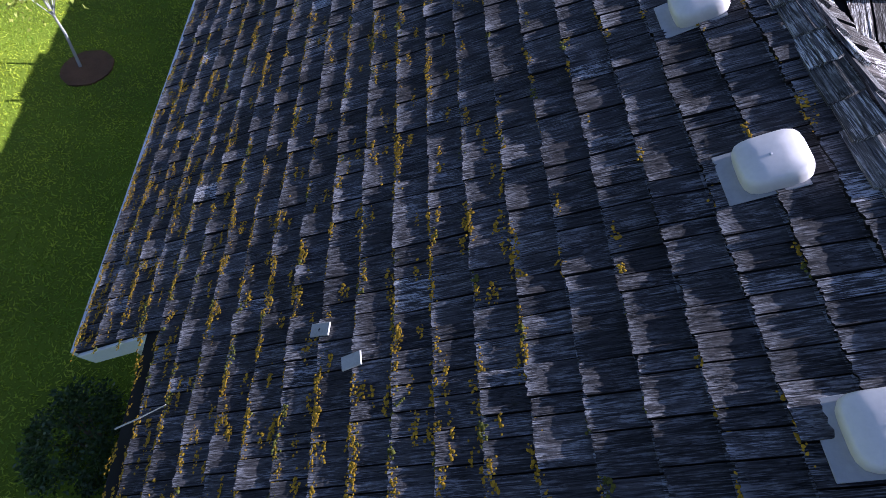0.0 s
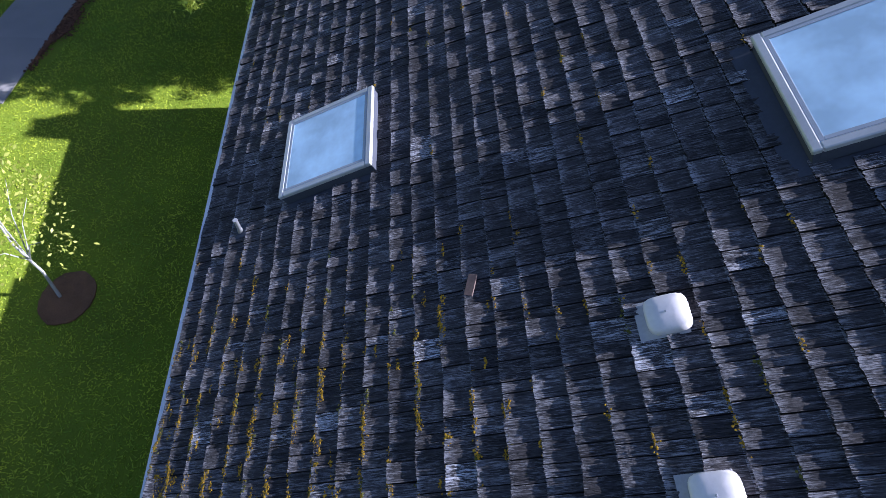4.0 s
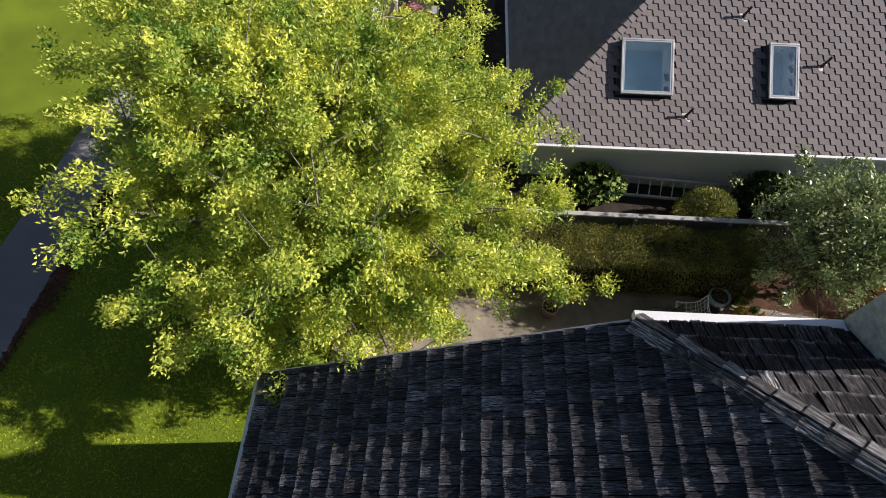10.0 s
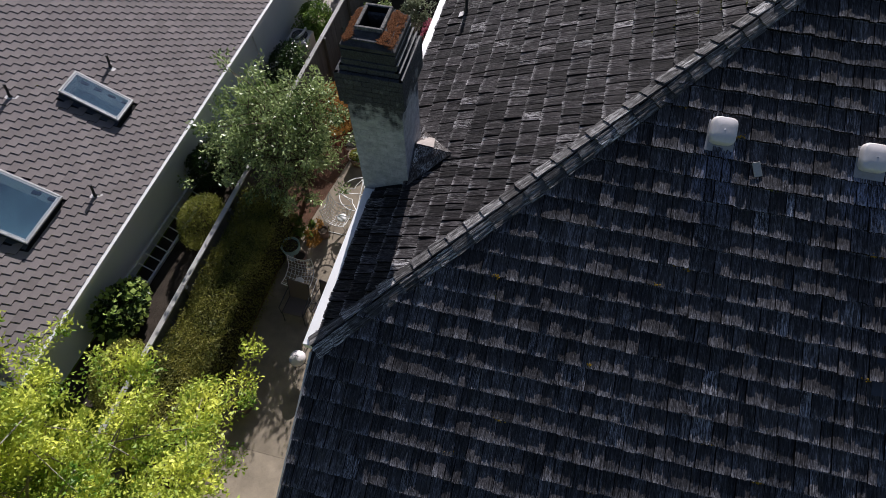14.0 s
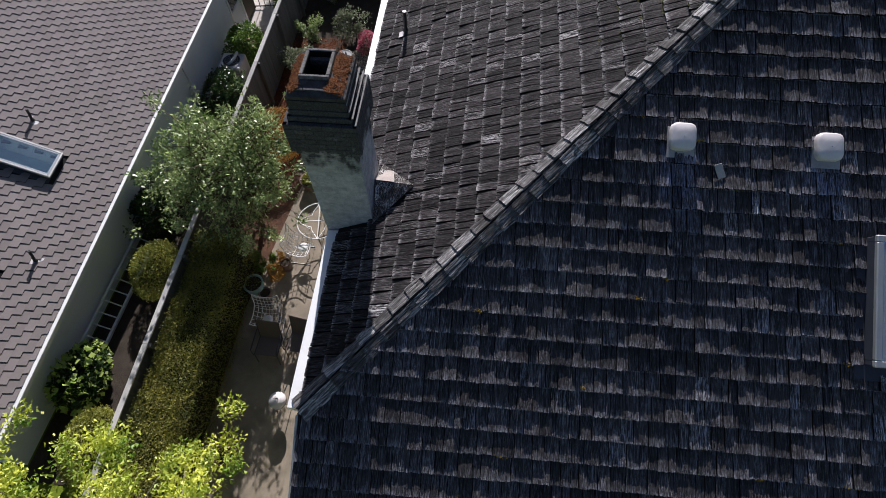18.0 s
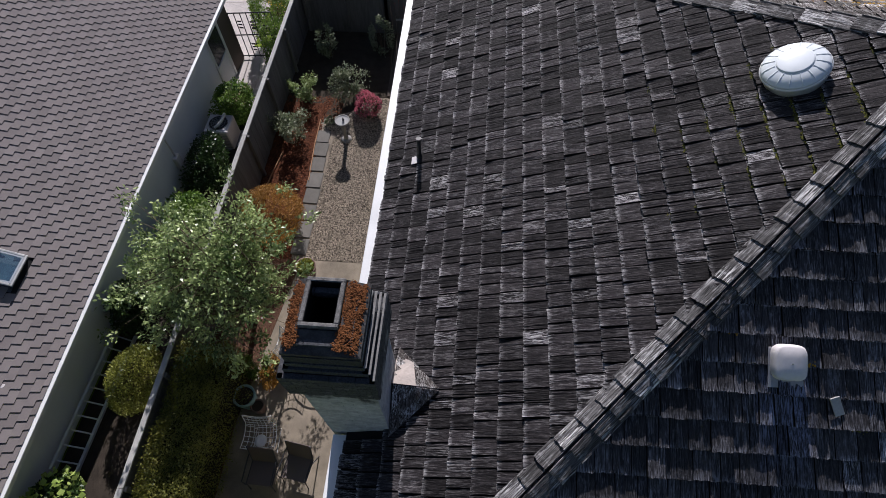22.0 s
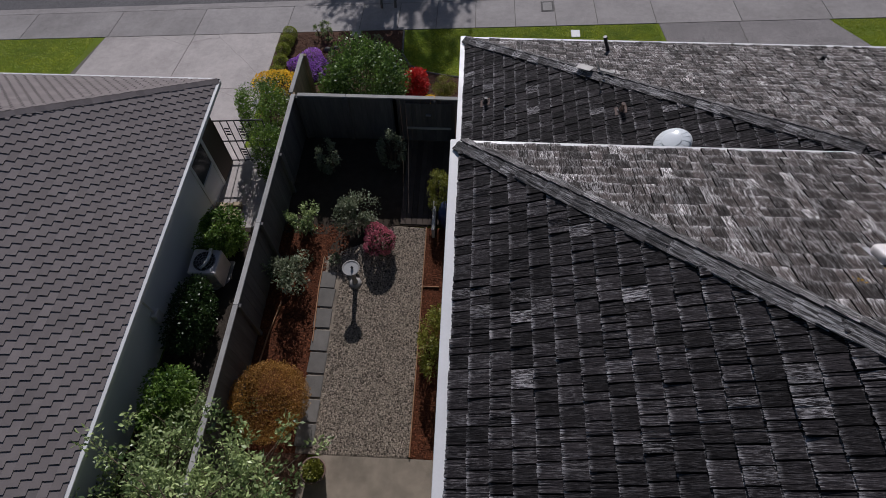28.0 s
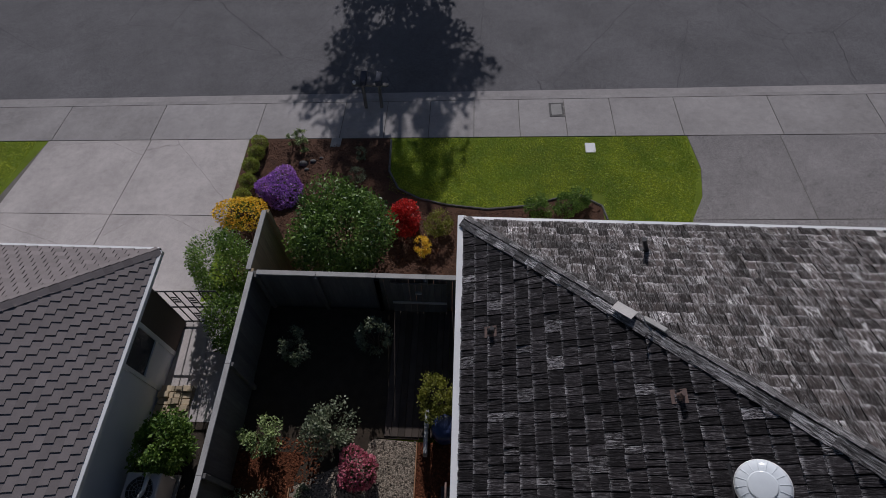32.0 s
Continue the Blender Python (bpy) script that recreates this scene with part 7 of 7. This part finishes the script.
part("duct", Geo().tube(duct, 0.05, 8, 0.04), MAT_WHITE, ac, "bent white plastic duct", True)

# ladder lying against the foot of the wall
MAT_LADDER = plain("bright_aluminium", (0.62, 0.63, 0.65), 0.4, 0.12, 3, 40, 0.05)
ld = thing("ladder", (0, 0, 0), "long aluminium ladder leaning low along the stucco wall", "ladder")
lz = lambda y: ground_z(-20.2, y) + 0.05
for x, up in ((-20.45, 0.36), (-20.12, 0.0)):
    part("rail", Geo().face_block([(x - 0.03, 4.0, lz(4.0) + up), (x + 0.03, 4.0, lz(4.0) + up), (x + 0.03, 7.2, lz(7.2) + up), (x - 0.03, 7.2, lz(7.2) + up), (x - 0.03, 4.0, lz(4.0) + up + 0.07), (x + 0.03, 4.0, lz(4.0) + up + 0.07), (x + 0.03, 7.2, lz(7.2) + up + 0.07), (x - 0.03, 7.2, lz(7.2) + up + 0.07)],
                             [(0, 3, 2, 1), (4, 5, 6, 7), (0, 1, 5, 4), (1, 2, 6, 5), (2, 3, 7, 6), (3, 0, 4, 7)]), MAT_LADDER, ld)
for k in range(10):
    y = 4.18 + 0.32 * k
    part("rung", Geo().tube([(-20.45, y, lz(y) + 0.39), (-20.12, y, lz(y) + 0.035)], 0.018, 8), MAT_LADDER, ld)

# iron gate beside the neighbouring wall
ig = thing("iron_gate", (-20.62, 18.34, ground_z(-20.62, 18.34)), "black iron gate with slim bars and small square panels", "gate")
GATE_W = 1.5
for z in (0.12, 1.0, 1.86):
    part("rail", Geo().tube([(0, 0, z), (GATE_W, 0, z + 0.077 * GATE_W)], 0.022, 6), MAT_BLACK, ig)
for k in range(8):
    x = GATE_W * k / 7
    part("bar", Geo().tube([(x, 0, 0.05 + 0.077 * x), (x, 0, 1.88 + 0.077 * x)], 0.016, 6), MAT_BLACK, ig)
for k, cz in ((1, 1.45), (3, 1.45), (5, 1.45), (2, 0.55), (4, 0.55)):
    x = GATE_W * (k + 0.5) / 7
    for j in range(3):
        part("scroll", Geo().box((x - 0.07, -0.008, cz - 0.16 + 0.12 * j), (x + 0.07, 0.008, cz - 0.1 + 0.12 * j), 0.004), MAT_BLACK, ig)
slab("gate_pad", [(-20.64, 15.704), (-18.1, 15.704), (-18.1, 18.9), (-20.64, 18.9)], 0.02, MAT_DRIVE, "pale concrete paving under the iron gate", "paving")
stack = thing("paver_stack", (-20.2, 16.15, ground_z(-20.2, 16.15) + 0.02), "loose stack of tan concrete pavers by the gate", "pavers")
pr = random.Random(17)
for j in range(3):
    for i in range(5):
        for q in range(2 if (i + j) % 3 else 3):
            part("paver", Geo().box((-0.13, -0.07, 0.0), (0.13, 0.07, 0.058), 0.006), MAT_PAVER, stack, m=pose(-0.26 + 0.27 * j + pr.uniform(-0.02, 0.02), -0.32 + 0.16 * i, 0.06 * q + 0.004, 0, 0, pr.uniform(-6, 6)))

# window and door trims on the neighbouring wall, conduit
structure("neighbour_wall_end", Geo().box((NX0 - 0.452, 17.5, -3.4), (NX0 - 0.43, NY1 - 0.495, N_EAVE - 0.06)), plain("brown_painted_board", (0.10, 0.075, 0.06), 0.8, 0.2, 2, 40, 0.1), "dark brown painted end of the neighbouring wall", "wall")
win = thing("window", (NX0 - 0.45, 16.95, -1.0), "tall dark window with white trims in the stucco wall", "window")
for lo, hi in (((-0.01, -0.56, -1.45), (0.035, -0.46, 1.2)), ((-0.01, 0.42, -1.45), (0.035, 0.54, 1.2)), ((-0.01, -0.46, 1.1), (0.035, 0.42, 1.2)), ((-0.01, -0.46, -0.45), (0.05, 0.42, -0.37))):
    part("trim", Geo().box(lo, hi, 0.005), MAT_WHITE, win)
part("pane", Geo().box((-0.005, -0.455, -0.365), (0.012, 0.415, 1.095)), plain("dark_glass", (0.03, 0.035, 0.04), 0.08, 0.1), win)
cd = thing("conduit", (NX0 - 0.43, 12.4, -1.2), "grey meter box and conduit on the stucco wall", "meter box")
part("box", Geo().box((-0.02, -0.12, -0.2), (0.12, 0.12, 0.2), 0.015), MAT_VENT, cd)
part("pipe", Geo().tube([(0.05, 0, 0.18), (0.05, 0, 1.1), (0.05, 0.3, 1.35)], 0.025, 8), MAT_VENT, cd)

# ---- street side ----
MAT_MORTAR_DARK = plain("joint_grit", (0.14, 0.13, 0.115), 0.95, 0.3, 3, 60, 0.3)


def tiles(name, cells, up, mat, label, category):
    """A paved surface of separate cast slabs with open joints over a dark bed."""
    ob = thing(name, (0, 0, 0), label, category, "", "structure")
    for poly in cells:
        cx = sum(p[0] for p in poly) / len(poly)
        cy = sum(p[1] for p in poly) / len(poly)
        sh = [(cx + (x - cx) * (1 - 0.012 / max(0.3, abs(x - cx))), cy + (y - cy) * (1 - 0.012 / max(0.3, abs(y - cy)))) for x, y in poly]
        part("slab", Geo().prism(sh, lambda x, y: ground_z(x, y) - 0.2, lambda x, y: ground_z(x, y) + up), mat, ob)
    return ob


slab("pavement_bed", along_street(0.0, 1.83, -50, 22), 0.004, MAT_MORTAR_DARK, "dark grit in the joints of the pavement", "pavement", -0.2)
slab("driveway_bed", [(-29.6, 18.2), (-20.42, 18.2), (-20.62, street_y(-20.62)), (-28.1, street_y(-28.1))], 0.002, MAT_MORTAR_DARK, "dark grit in the joints of the driveway", "driveway", -0.2)
slab("driveway_bed_own", [(-7.2, 18.4), (3.5, 18.4), (3.5, 21.4), (0.95, 21.45), (0.43, 22.64), (-0.5, 24.46), (-0.6, street_y(-0.6)), (-6.36, street_y(-6.36)), (-6.25, 23.5), (-6.45, 22.4)], 0.002, MAT_MORTAR_DARK, "dark grit in the joints of the aggregate driveway", "driveway", -0.2)
joints = [-48 + 4 * k for k in range(6)] + [-24.25, -20.45, -17.5, -16.0, -14.5, -13.0, -11.5, -10.0, -8.5, -6.43, -3.5, -0.5] + [3.5 + 4 * k for k in range(5)]
sw = [[(a, street_y(a)), (b, street_y(b)), (b, street_y(b) + 1.83), (a, street_y(a) + 1.83)] for a, b in zip(joints, joints[1:])]
tiles("pavement", sw, 0.02, MAT_CONCRETE, "pale concrete pavement slabs along the street", "pavement")
tiles("driveway", [[(-28.45, 22.3), (-24.35, 22.15), (-24.2, street_y(-24.2)), (-28.1, street_y(-28.1))], [(-24.35, 22.15), (-20.52, 22.0), (-20.62, street_y(-20.62)), (-24.2, street_y(-24.2))],
                   [(-29.6, 18.2), (-24.5, 18.2), (-24.35, 22.15), (-28.45, 22.3)], [(-24.5, 18.2), (-20.42, 18.2), (-20.52, 22.0), (-24.35, 22.15)], [(-20.66, 17.4), (-18.2, 17.4), (-18.6, 19.0), (-20.6, 19.0)]], 0.012, MAT_DRIVE, "pale concrete driveway with thin joints", "driveway")
tiles("driveway", [[(-6.9, 21.55), (-3.62, 21.5), (-3.63, street_y(-3.63)), (-6.36, street_y(-6.36)), (-6.25, 23.5), (-6.45, 22.4)], [(-3.62, 21.5), (0.93, 21.45), (0.42, 22.64), (-0.51, 24.46), (-0.61, street_y(-0.61)), (-3.63, street_y(-3.63))],
                   [(-7.2, 18.4), (-3.6, 18.4), (-3.62, 21.5), (-6.9, 21.55)], [(-3.6, 18.4), (3.5, 18.4), (3.5, 21.4), (-3.62, 21.5)]], 0.012, MAT_AGGREGATE, "grey exposed aggregate driveway with joints", "driveway")
# bark bed
slab("bark_bed_street", [(-20.53, 22.05), (-18.9, 18.45), (-13.0, 18.45), (-9.2, 19.2), (-9.3, 22.1), (-9.95, 22.55), (-10.6, 22.4), (-11.4, 22.15), (-12.6, 22.05), (-13.8, 22.25), (-14.6, 22.5), (-15.3, 22.9), (-15.65, 23.6), (-15.75, street_y(-15.75) - 0.01), (-20.6, street_y(-20.6) - 0.01)], 0.01, MAT_MULCH, "dark bark garden bed along the house and fence", "bark bed")
pebbles("bark_chips", lambda x, y: y < street_y(x) - 0.1 and (x < -15.7 or y < 22.0) and not (x < -18.6 and y < 20), (-20.3, 18.5), (-9.4, 25.3), 16000, MAT_MULCH, "loose dark bark chips", lambda x, y: ground_z(x, y) + 0.014, (0.015, 0.05))
edge = thing("edging", (0, 0, 0), "low dark curved edging between lawn and bed", "garden edging")
ep = [(-15.72, 25.1), (-15.65, 23.7), (-15.3, 22.95), (-14.6, 22.52), (-13.8, 22.27), (-12.6, 22.07), (-11.4, 22.17), (-10.6, 22.42), (-9.95, 22.57), (-9.3, 22.12), (-9.2, 21.6)]
for a, b in zip(ep, ep[1:]):
    part("strip", Geo().tube([(a[0], a[1], ground_z(*a) + 0.02), (b[0], b[1], ground_z(*b) + 0.02)], 0.035, 6), MAT_CROWN, edge)

# grass blades on the lawns
def lawn_ok(x, y):
    if y > 18:
        if x < -28:
            return y < street_y(x) - 0.05 and x < -28.5 - 0.11 * (25.5 - y)
        if x > -2:
            return y < street_y(x) - 0.05 and x > (lin(y, 22.64, 0.45, 24.46, -0.48) if y > 22.64 else lin(y, 21.4, 0.98, 22.64, 0.45))
        right = lin(y, 21.55, -6.9, 23.5, -6.25) if y < 23.5 else -6.33
        bed = 22.15 + 0.35 * max(0.0, -13.5 - x) + (0.45 if -11 < x < -9.2 else 0) if x < -9.2 else 18.6
        return -15.6 < x < right - 0.05 and bed < y < street_y(x) - 0.05
    return ((x - sx) / 0.54) ** 2 + ((y - sy - 0.12) / 0.44) ** 2 > 1 and not (y < path_y(x) + 0.75 and y > path_y(x) - 0.75) and not (path_y(x) + 0.7 < y < path_y(x) + 1.15 and x < -14.2)


def path_y(x):
    return -9.9 - 0.05 * (x + 17.0) + 0.012 * (x + 17) ** 2 * (0.3 if x > -17 else -0.5)


def grass(name, lo, hi, n, label, size=0.055):
    x, y = nr.uniform(lo[0], hi[0], n), nr.uniform(lo[1], hi[1], n)
    ok = np.array([lawn_ok(a, b) for a, b in zip(x, y)])
    x, y = x[ok], y[ok]
    m = len(x)
    z = np.array([ground_z(a, b) for a, b in zip(x, y)])
    base = np.stack([x, y, z - 0.005], 1)
    a = nr.uniform(0, 6.28, m)
    wd = np.stack([np.cos(a), np.sin(a), 0 * a], 1) * nr.uniform(0.008, 0.018, size=(m, 1))
    tip = base + np.stack([nr.normal(size=m) * 0.04, nr.normal(size=m) * 0.04, nr.uniform(0.3, 0.8, m) * size], 1)
    v = np.stack([base - wd, base + wd, tip], 1).reshape(-1, 3)
    return tagged(new(name, quads_mesh(name, v, np.arange(3 * m).reshape(m, 3), GRASS)), label, "grass", "", "stuff")


grass("grass", (-21, -13.0), (0, -3.4), 150000, "short mown bright green grass beside the house")
grass("grass", (-34.0, 21.0), (-28.2, 25.8), 30000, "short mown bright green lawn beyond the driveway")
grass("grass", (-0.6, 21.6), (3.2, 24.9), 16000, "short mown bright green lawn beyond the aggregate driveway")
grass("grass", (-15.8, 18.6), (-6.2, 25.1), 110000, "short mown bright green lawn by the street")

# asphalt path behind the house, with a strip of bark
pw = [(-26 + 1.2 * k) for k in range(12)]
g = Geo()
for x0, x1 in zip(pw, pw[1:]):
    g.prism([(x0, path_y(x0) - 0.72), (x1, path_y(x1) - 0.72), (x1, path_y(x1) + 0.72), (x0, path_y(x0) + 0.72)], lambda x, y: ground_z(x, y) - 0.1, lambda x, y: ground_z(x, y) + 0.02)
structure("path", g, MAT_PATH, "narrow grey asphalt path across the lawn", "path")
litter = plain("brown_leaf_litter", (0.125, 0.06, 0.034), 0.95, 0.55, 4, 60, 1.0, 0, 0.4, 0.02)
strip_w = lambda x: max(0.03, 0.26 + 0.07 * math.sin(3.1 * x) + 0.05 * math.sin(7.7 * x + 1)) * min(1.0, max(0.1, (-13.9 - x) / 2.0))
g = Geo()
for k in range(48):
    x0, x1 = -26.0 + 0.25 * k, -25.75 + 0.25 * k
    g.prism([(x0, path_y(x0) + 0.735), (x1, path_y(x1) + 0.735), (x1, path_y(x1) + 0.735 + strip_w(x1)), (x0, path_y(x0) + 0.735 + strip_w(x0))], lambda x, y: ground_z(x, y) - 0.1, lambda x, y: ground_z(x, y) + 0.025)
structure("path_edge_bed", g, litter, "uneven strip of brown leaf litter beside the path", "bark bed")
pebbles("leaf_litter", lambda x, y: 0.70 < y - path_y(x) < 0.85 + 1.5 * strip_w(x) * abs(math.sin(37.0 * x + 11.0 * y)), (-26.0, -11.5), (-13.9, -7.5), 26000, litter, "loose brown leaves scattered beside the path", lambda x, y: ground_z(x, y) + 0.028, (0.015, 0.04))

# mailboxes
mbx = thing("mailbox_stand", (-16.5, 26.75, ground_z(-16.5, 26.75)), "pair of dark mailboxes on wooden posts at the kerb", "mailbox")
for xx in (-0.25, 0.3):
    part("post", Geo().box((xx - 0.05, -0.05, -0.2), (xx + 0.05, 0.05, 1.0), 0.006), MAT_FENCE, mbx)
part("beam", Geo().box((-0.6, -0.06, 1.0), (0.62, 0.06, 1.07), 0.006), MAT_FENCE, mbx)
for xx in (-0.22, 0.3):
    b = part("mailbox", Geo().box((xx - 0.1, -0.12, 1.075), (xx + 0.1, 0.38, 1.3), 0.03), MAT_FLASH, mbx, "dark grey metal mailbox")
    part("door", Geo().box((xx - 0.09, 0.381, 1.09), (xx + 0.09, 0.392, 1.28), 0.004), MAT_BLACK, b)
part("lamp", Geo().lathe([(0.05, 0.0), (0.06, 0.08), (0.02, 0.14)], 10, (-0.52, 0, 1.07)), MAT_WHITE, mbx, "small pale cap")

# utility lids, meter box, stones
for x_, y_, s, mt, lb in ((-9.36, 24.47, 0.16, MAT_WHITE, "pale utility lid in the lawn"), (-17.57, 25.05, 0.17, MAT_STONE, "pale utility lid at the pavement edge")):
    ob = thing("valve_cover", (x_, y_, ground_z(x_, y_)), lb, "utility lid", "utility lids")
    part("lid", Geo().box((-s, -0.2, -0.05), (s, 0.2, 0.035), 0.01), mt, ob)
ob = thing("meter_box", label="grey water meter lid set in the pavement", category="meter box", m=slope_frame((-10.26, 26.3, ground_z(-10.26, 26.3) + 0.022), (1, 0, 0.077), (0, 1, -0.074)))
part("frame", Geo().box((-0.24, -0.34, -0.05), (0.24, 0.34, 0.008), 0.002), MAT_CROWN, ob)
part("lid", Geo().box((-0.17, -0.26, 0.0), (0.17, 0.26, 0.014), 0.003), MAT_STONE, ob)
for k, (x_, y_, s) in enumerate(((-18.5, 24.1, 0.13), (-18.2, 24.2, 0.09), (-18.35, 23.85, 0.07), (-17.95, 24.35, 0.06))):
    ob = thing("stone", (x_, y_, ground_z(x_, y_)), "grey garden stone in the bark bed", "stone", "bed stones")
    prof = [(s * 0.8, -0.02), (s, s * 0.3), (s * 0.8, s * 0.7), (s * 0.3, s * 0.9)]
    part("stone", Geo().lathe(prof, 9, (0, 0, 0), Matrix.Diagonal((1.2, 0.9, 1, 1))), MAT_CROWN, ob, "", True)

# ---- shakes, nearest first ----
chim = (3.88, 4.62)
lay_shakes(roof_south, vy(APEX[1]), left_s, right_s, MAT_SHAKE_S, lambda u, v: -4.6 < u < -1.0 and 1.6 < v < 5.6, [SKY_SMALL, SKY_BIG], 3, 0.0, "", 0.5, vy(1.72))
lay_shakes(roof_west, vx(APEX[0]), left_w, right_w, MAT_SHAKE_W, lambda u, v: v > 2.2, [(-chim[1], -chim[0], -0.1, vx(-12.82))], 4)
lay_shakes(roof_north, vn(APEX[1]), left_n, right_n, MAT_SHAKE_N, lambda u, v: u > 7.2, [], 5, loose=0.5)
lay_shakes(roof_east, e_loc[2].y, left_e, right_e, MAT_SHAKE_N, lambda u, v: u < 4.0 and -2.6 < v < 3.5, [], 6, -6.604, n=7)
lay_shakes(roof_back, 5.98 / CP, lambda v: -3.0, lambda v: lin(v, 0, -2.6, 5.98 / CP, 3.0), MAT_SHAKE_N, lambda u, v: v > 5.0, [], 7, n=7)
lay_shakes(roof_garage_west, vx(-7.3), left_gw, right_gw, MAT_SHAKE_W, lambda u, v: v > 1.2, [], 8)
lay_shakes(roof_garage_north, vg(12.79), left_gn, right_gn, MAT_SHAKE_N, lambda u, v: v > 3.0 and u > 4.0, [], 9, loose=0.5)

lay_locks(roof_n_east, H, lambda v: NHALF * v / H, lambda v: L - NHALF * v / H, lambda u, v: v < 1.5 and u > 2.0, [(a, b, c, d) for a, b, c, d in n_sky], 1)
lay_locks(roof_n_south, H, lambda v: N_STEP if v < N_BACK * nface else NHALF * v / H, lambda v: 2 * NHALF - NHALF * v / H, lambda u, v: u > 8.4, (), 2)
lay_locks(roof_n_north, H, lambda v: NHALF * v / H, lambda v: 2 * NHALF - NHALF * v / H, lambda u, v: u < 3.5, (), 3)

# ---- moss ----
MOSS_Y = plain("yellow_moss", (0.34, 0.20, 0.016), 0.95, 0.35, 9, 90, 0.6, 0, 0.35)
MOSS_G = plain("green_moss", (0.10, 0.10, 0.02), 0.95, 0.4, 9, 90, 0.6, 0, 0.35)
MOSS_R = plain("orange_moss", (0.135, 0.052, 0.018), 0.95, 0.4, 9, 90, 0.6, 0, 0.35)


def moss(name, parent, centers, mat, label, along=0.03, across=0.011, size=(0.004, 0.012), per=16, high=0.9):
    """Little cushions in clusters; centers: (u, v, height) in the parent's own space."""
    c = np.repeat(np.array(centers), per, 0)
    m = len(c)
    p = c + np.stack([nr.normal(size=m) * along, nr.normal(size=m) * across, 0 * c[:, 0]], 1)
    s = nr.uniform(size[0], size[1], m)
    base = np.array([(1, 0, 0), (0.3, 0.95, 0), (-0.8, 0.6, 0), (-0.8, -0.6, 0), (0.3, -0.95, 0), (0, 0, high)])
    q = base[None] * s[:, None, None] * nr.uniform(0.7, 1.3, size=(m, 6, 1)) + p[:, None]
    f = (np.array([(0, 1, 5), (1, 2, 5), (2, 3, 5), (3, 4, 5), (4, 0, 5)])[None] + (np.arange(m) * 6)[:, None, None]).reshape(-1, 3)
    part(name, quads_mesh(name, q.reshape(-1, 3), f, mat), mat, parent, label, False, "stuff")


mr = random.Random(4)
yel, grn = [], []
patches = [(mr.uniform(-13, 2.5), mr.uniform(0.1, 6.0), mr.uniform(0.2, 0.6)) for _ in range(26)]
for k in range(int(vy(APEX[1]) / EXPO)):
    v = k * EXPO
    u = left_s(v)
    while u < right_s(v):
        u += 0.03
        y = S_EDGE + v * CP
        dens = 0.006
        if u > -7.5:
            dens += 0.95 * max(0.0, min(1.0, (u + 7.2) / 4.0)) * max(0.0, min(1.0, (0.5 - y) / 2.2)) + 0.03 * (u > -6 and y < 2)
        if any((u - a) ** 2 + (v - b) ** 2 < r * r for a, b, r in patches):
            dens += 0.10
        dens *= 0.4 + 1.5 * (0.5 + 0.5 * math.sin(u * 5.0 + 3.1 * math.sin(v * 5.0)))
        if mr.random() < dens:
            up = 0.045 * mr.random() ** 1.8
            (yel if mr.random() < 0.85 else grn).append((u, v - 0.004 + up, mr.uniform(0.03, 0.05) - 0.1 * up))
for _ in range(1500):
    u, y = mr.uniform(-6.5, 2.6), S_EDGE + 3.4 * mr.random() ** 2.0
    v = vy(y)
    if u < right_s(v) - 0.05 and mr.random() < min(1.0, (u + 6.5) / 5):
        k = v % EXPO / EXPO
        yel.append((u, v, 0.054 - 0.035 * k))
moss("moss", roof_south, yel, MOSS_Y, "yellow moss along the shake butts", 0.034, 0.011, (0.004, 0.011), 16, 0.5)
moss("moss", roof_south, grn, MOSS_G, "green moss along the shake butts", 0.03, 0.012, (0.005, 0.013), 12)
wm = [(mr.gauss(-6.6, 0.5), round(mr.gauss(vx(-8.9), 0.7) / EXPO) * EXPO - 0.004, 0.02) for _ in range(160)]
moss("moss", roof_west, [p for p in wm if left_w(p[1]) + 0.1 < p[0] < right_w(p[1]) - 0.1], MOSS_G, "dull moss near the top of the hip")
nm_ = [(mr.gauss(6.2, 0.85), mr.gauss(vn(9.4), 0.45), 0.028) for _ in range(2400)]
moss("moss", roof_north, [p for p in nm_ if left_n(p[1]) + 0.1 < p[0] < right_n(p[1]) - 0.1], MOSS_Y, "wide yellow moss patch on the sunlit slope", 0.06, 0.05, (0.007, 0.018), 10)
cm = []
for lo, hi, n_moss in ((0.125, 0.255, 230), (-0.275, -0.2, 120)):
    for _ in range(n_moss):
        x = mr.uniform(lo, hi)
        cm.append((x, mr.uniform(-0.26, 0.27), 2.601 + 0.062 * (CR - abs(x)) / (CR - (0.13 if x > 0 else 0.197))))
moss("moss", ch, cm, MOSS_R, "rusty orange moss cushion on the crown", 0.015, 0.015, (0.004, 0.011), 20)
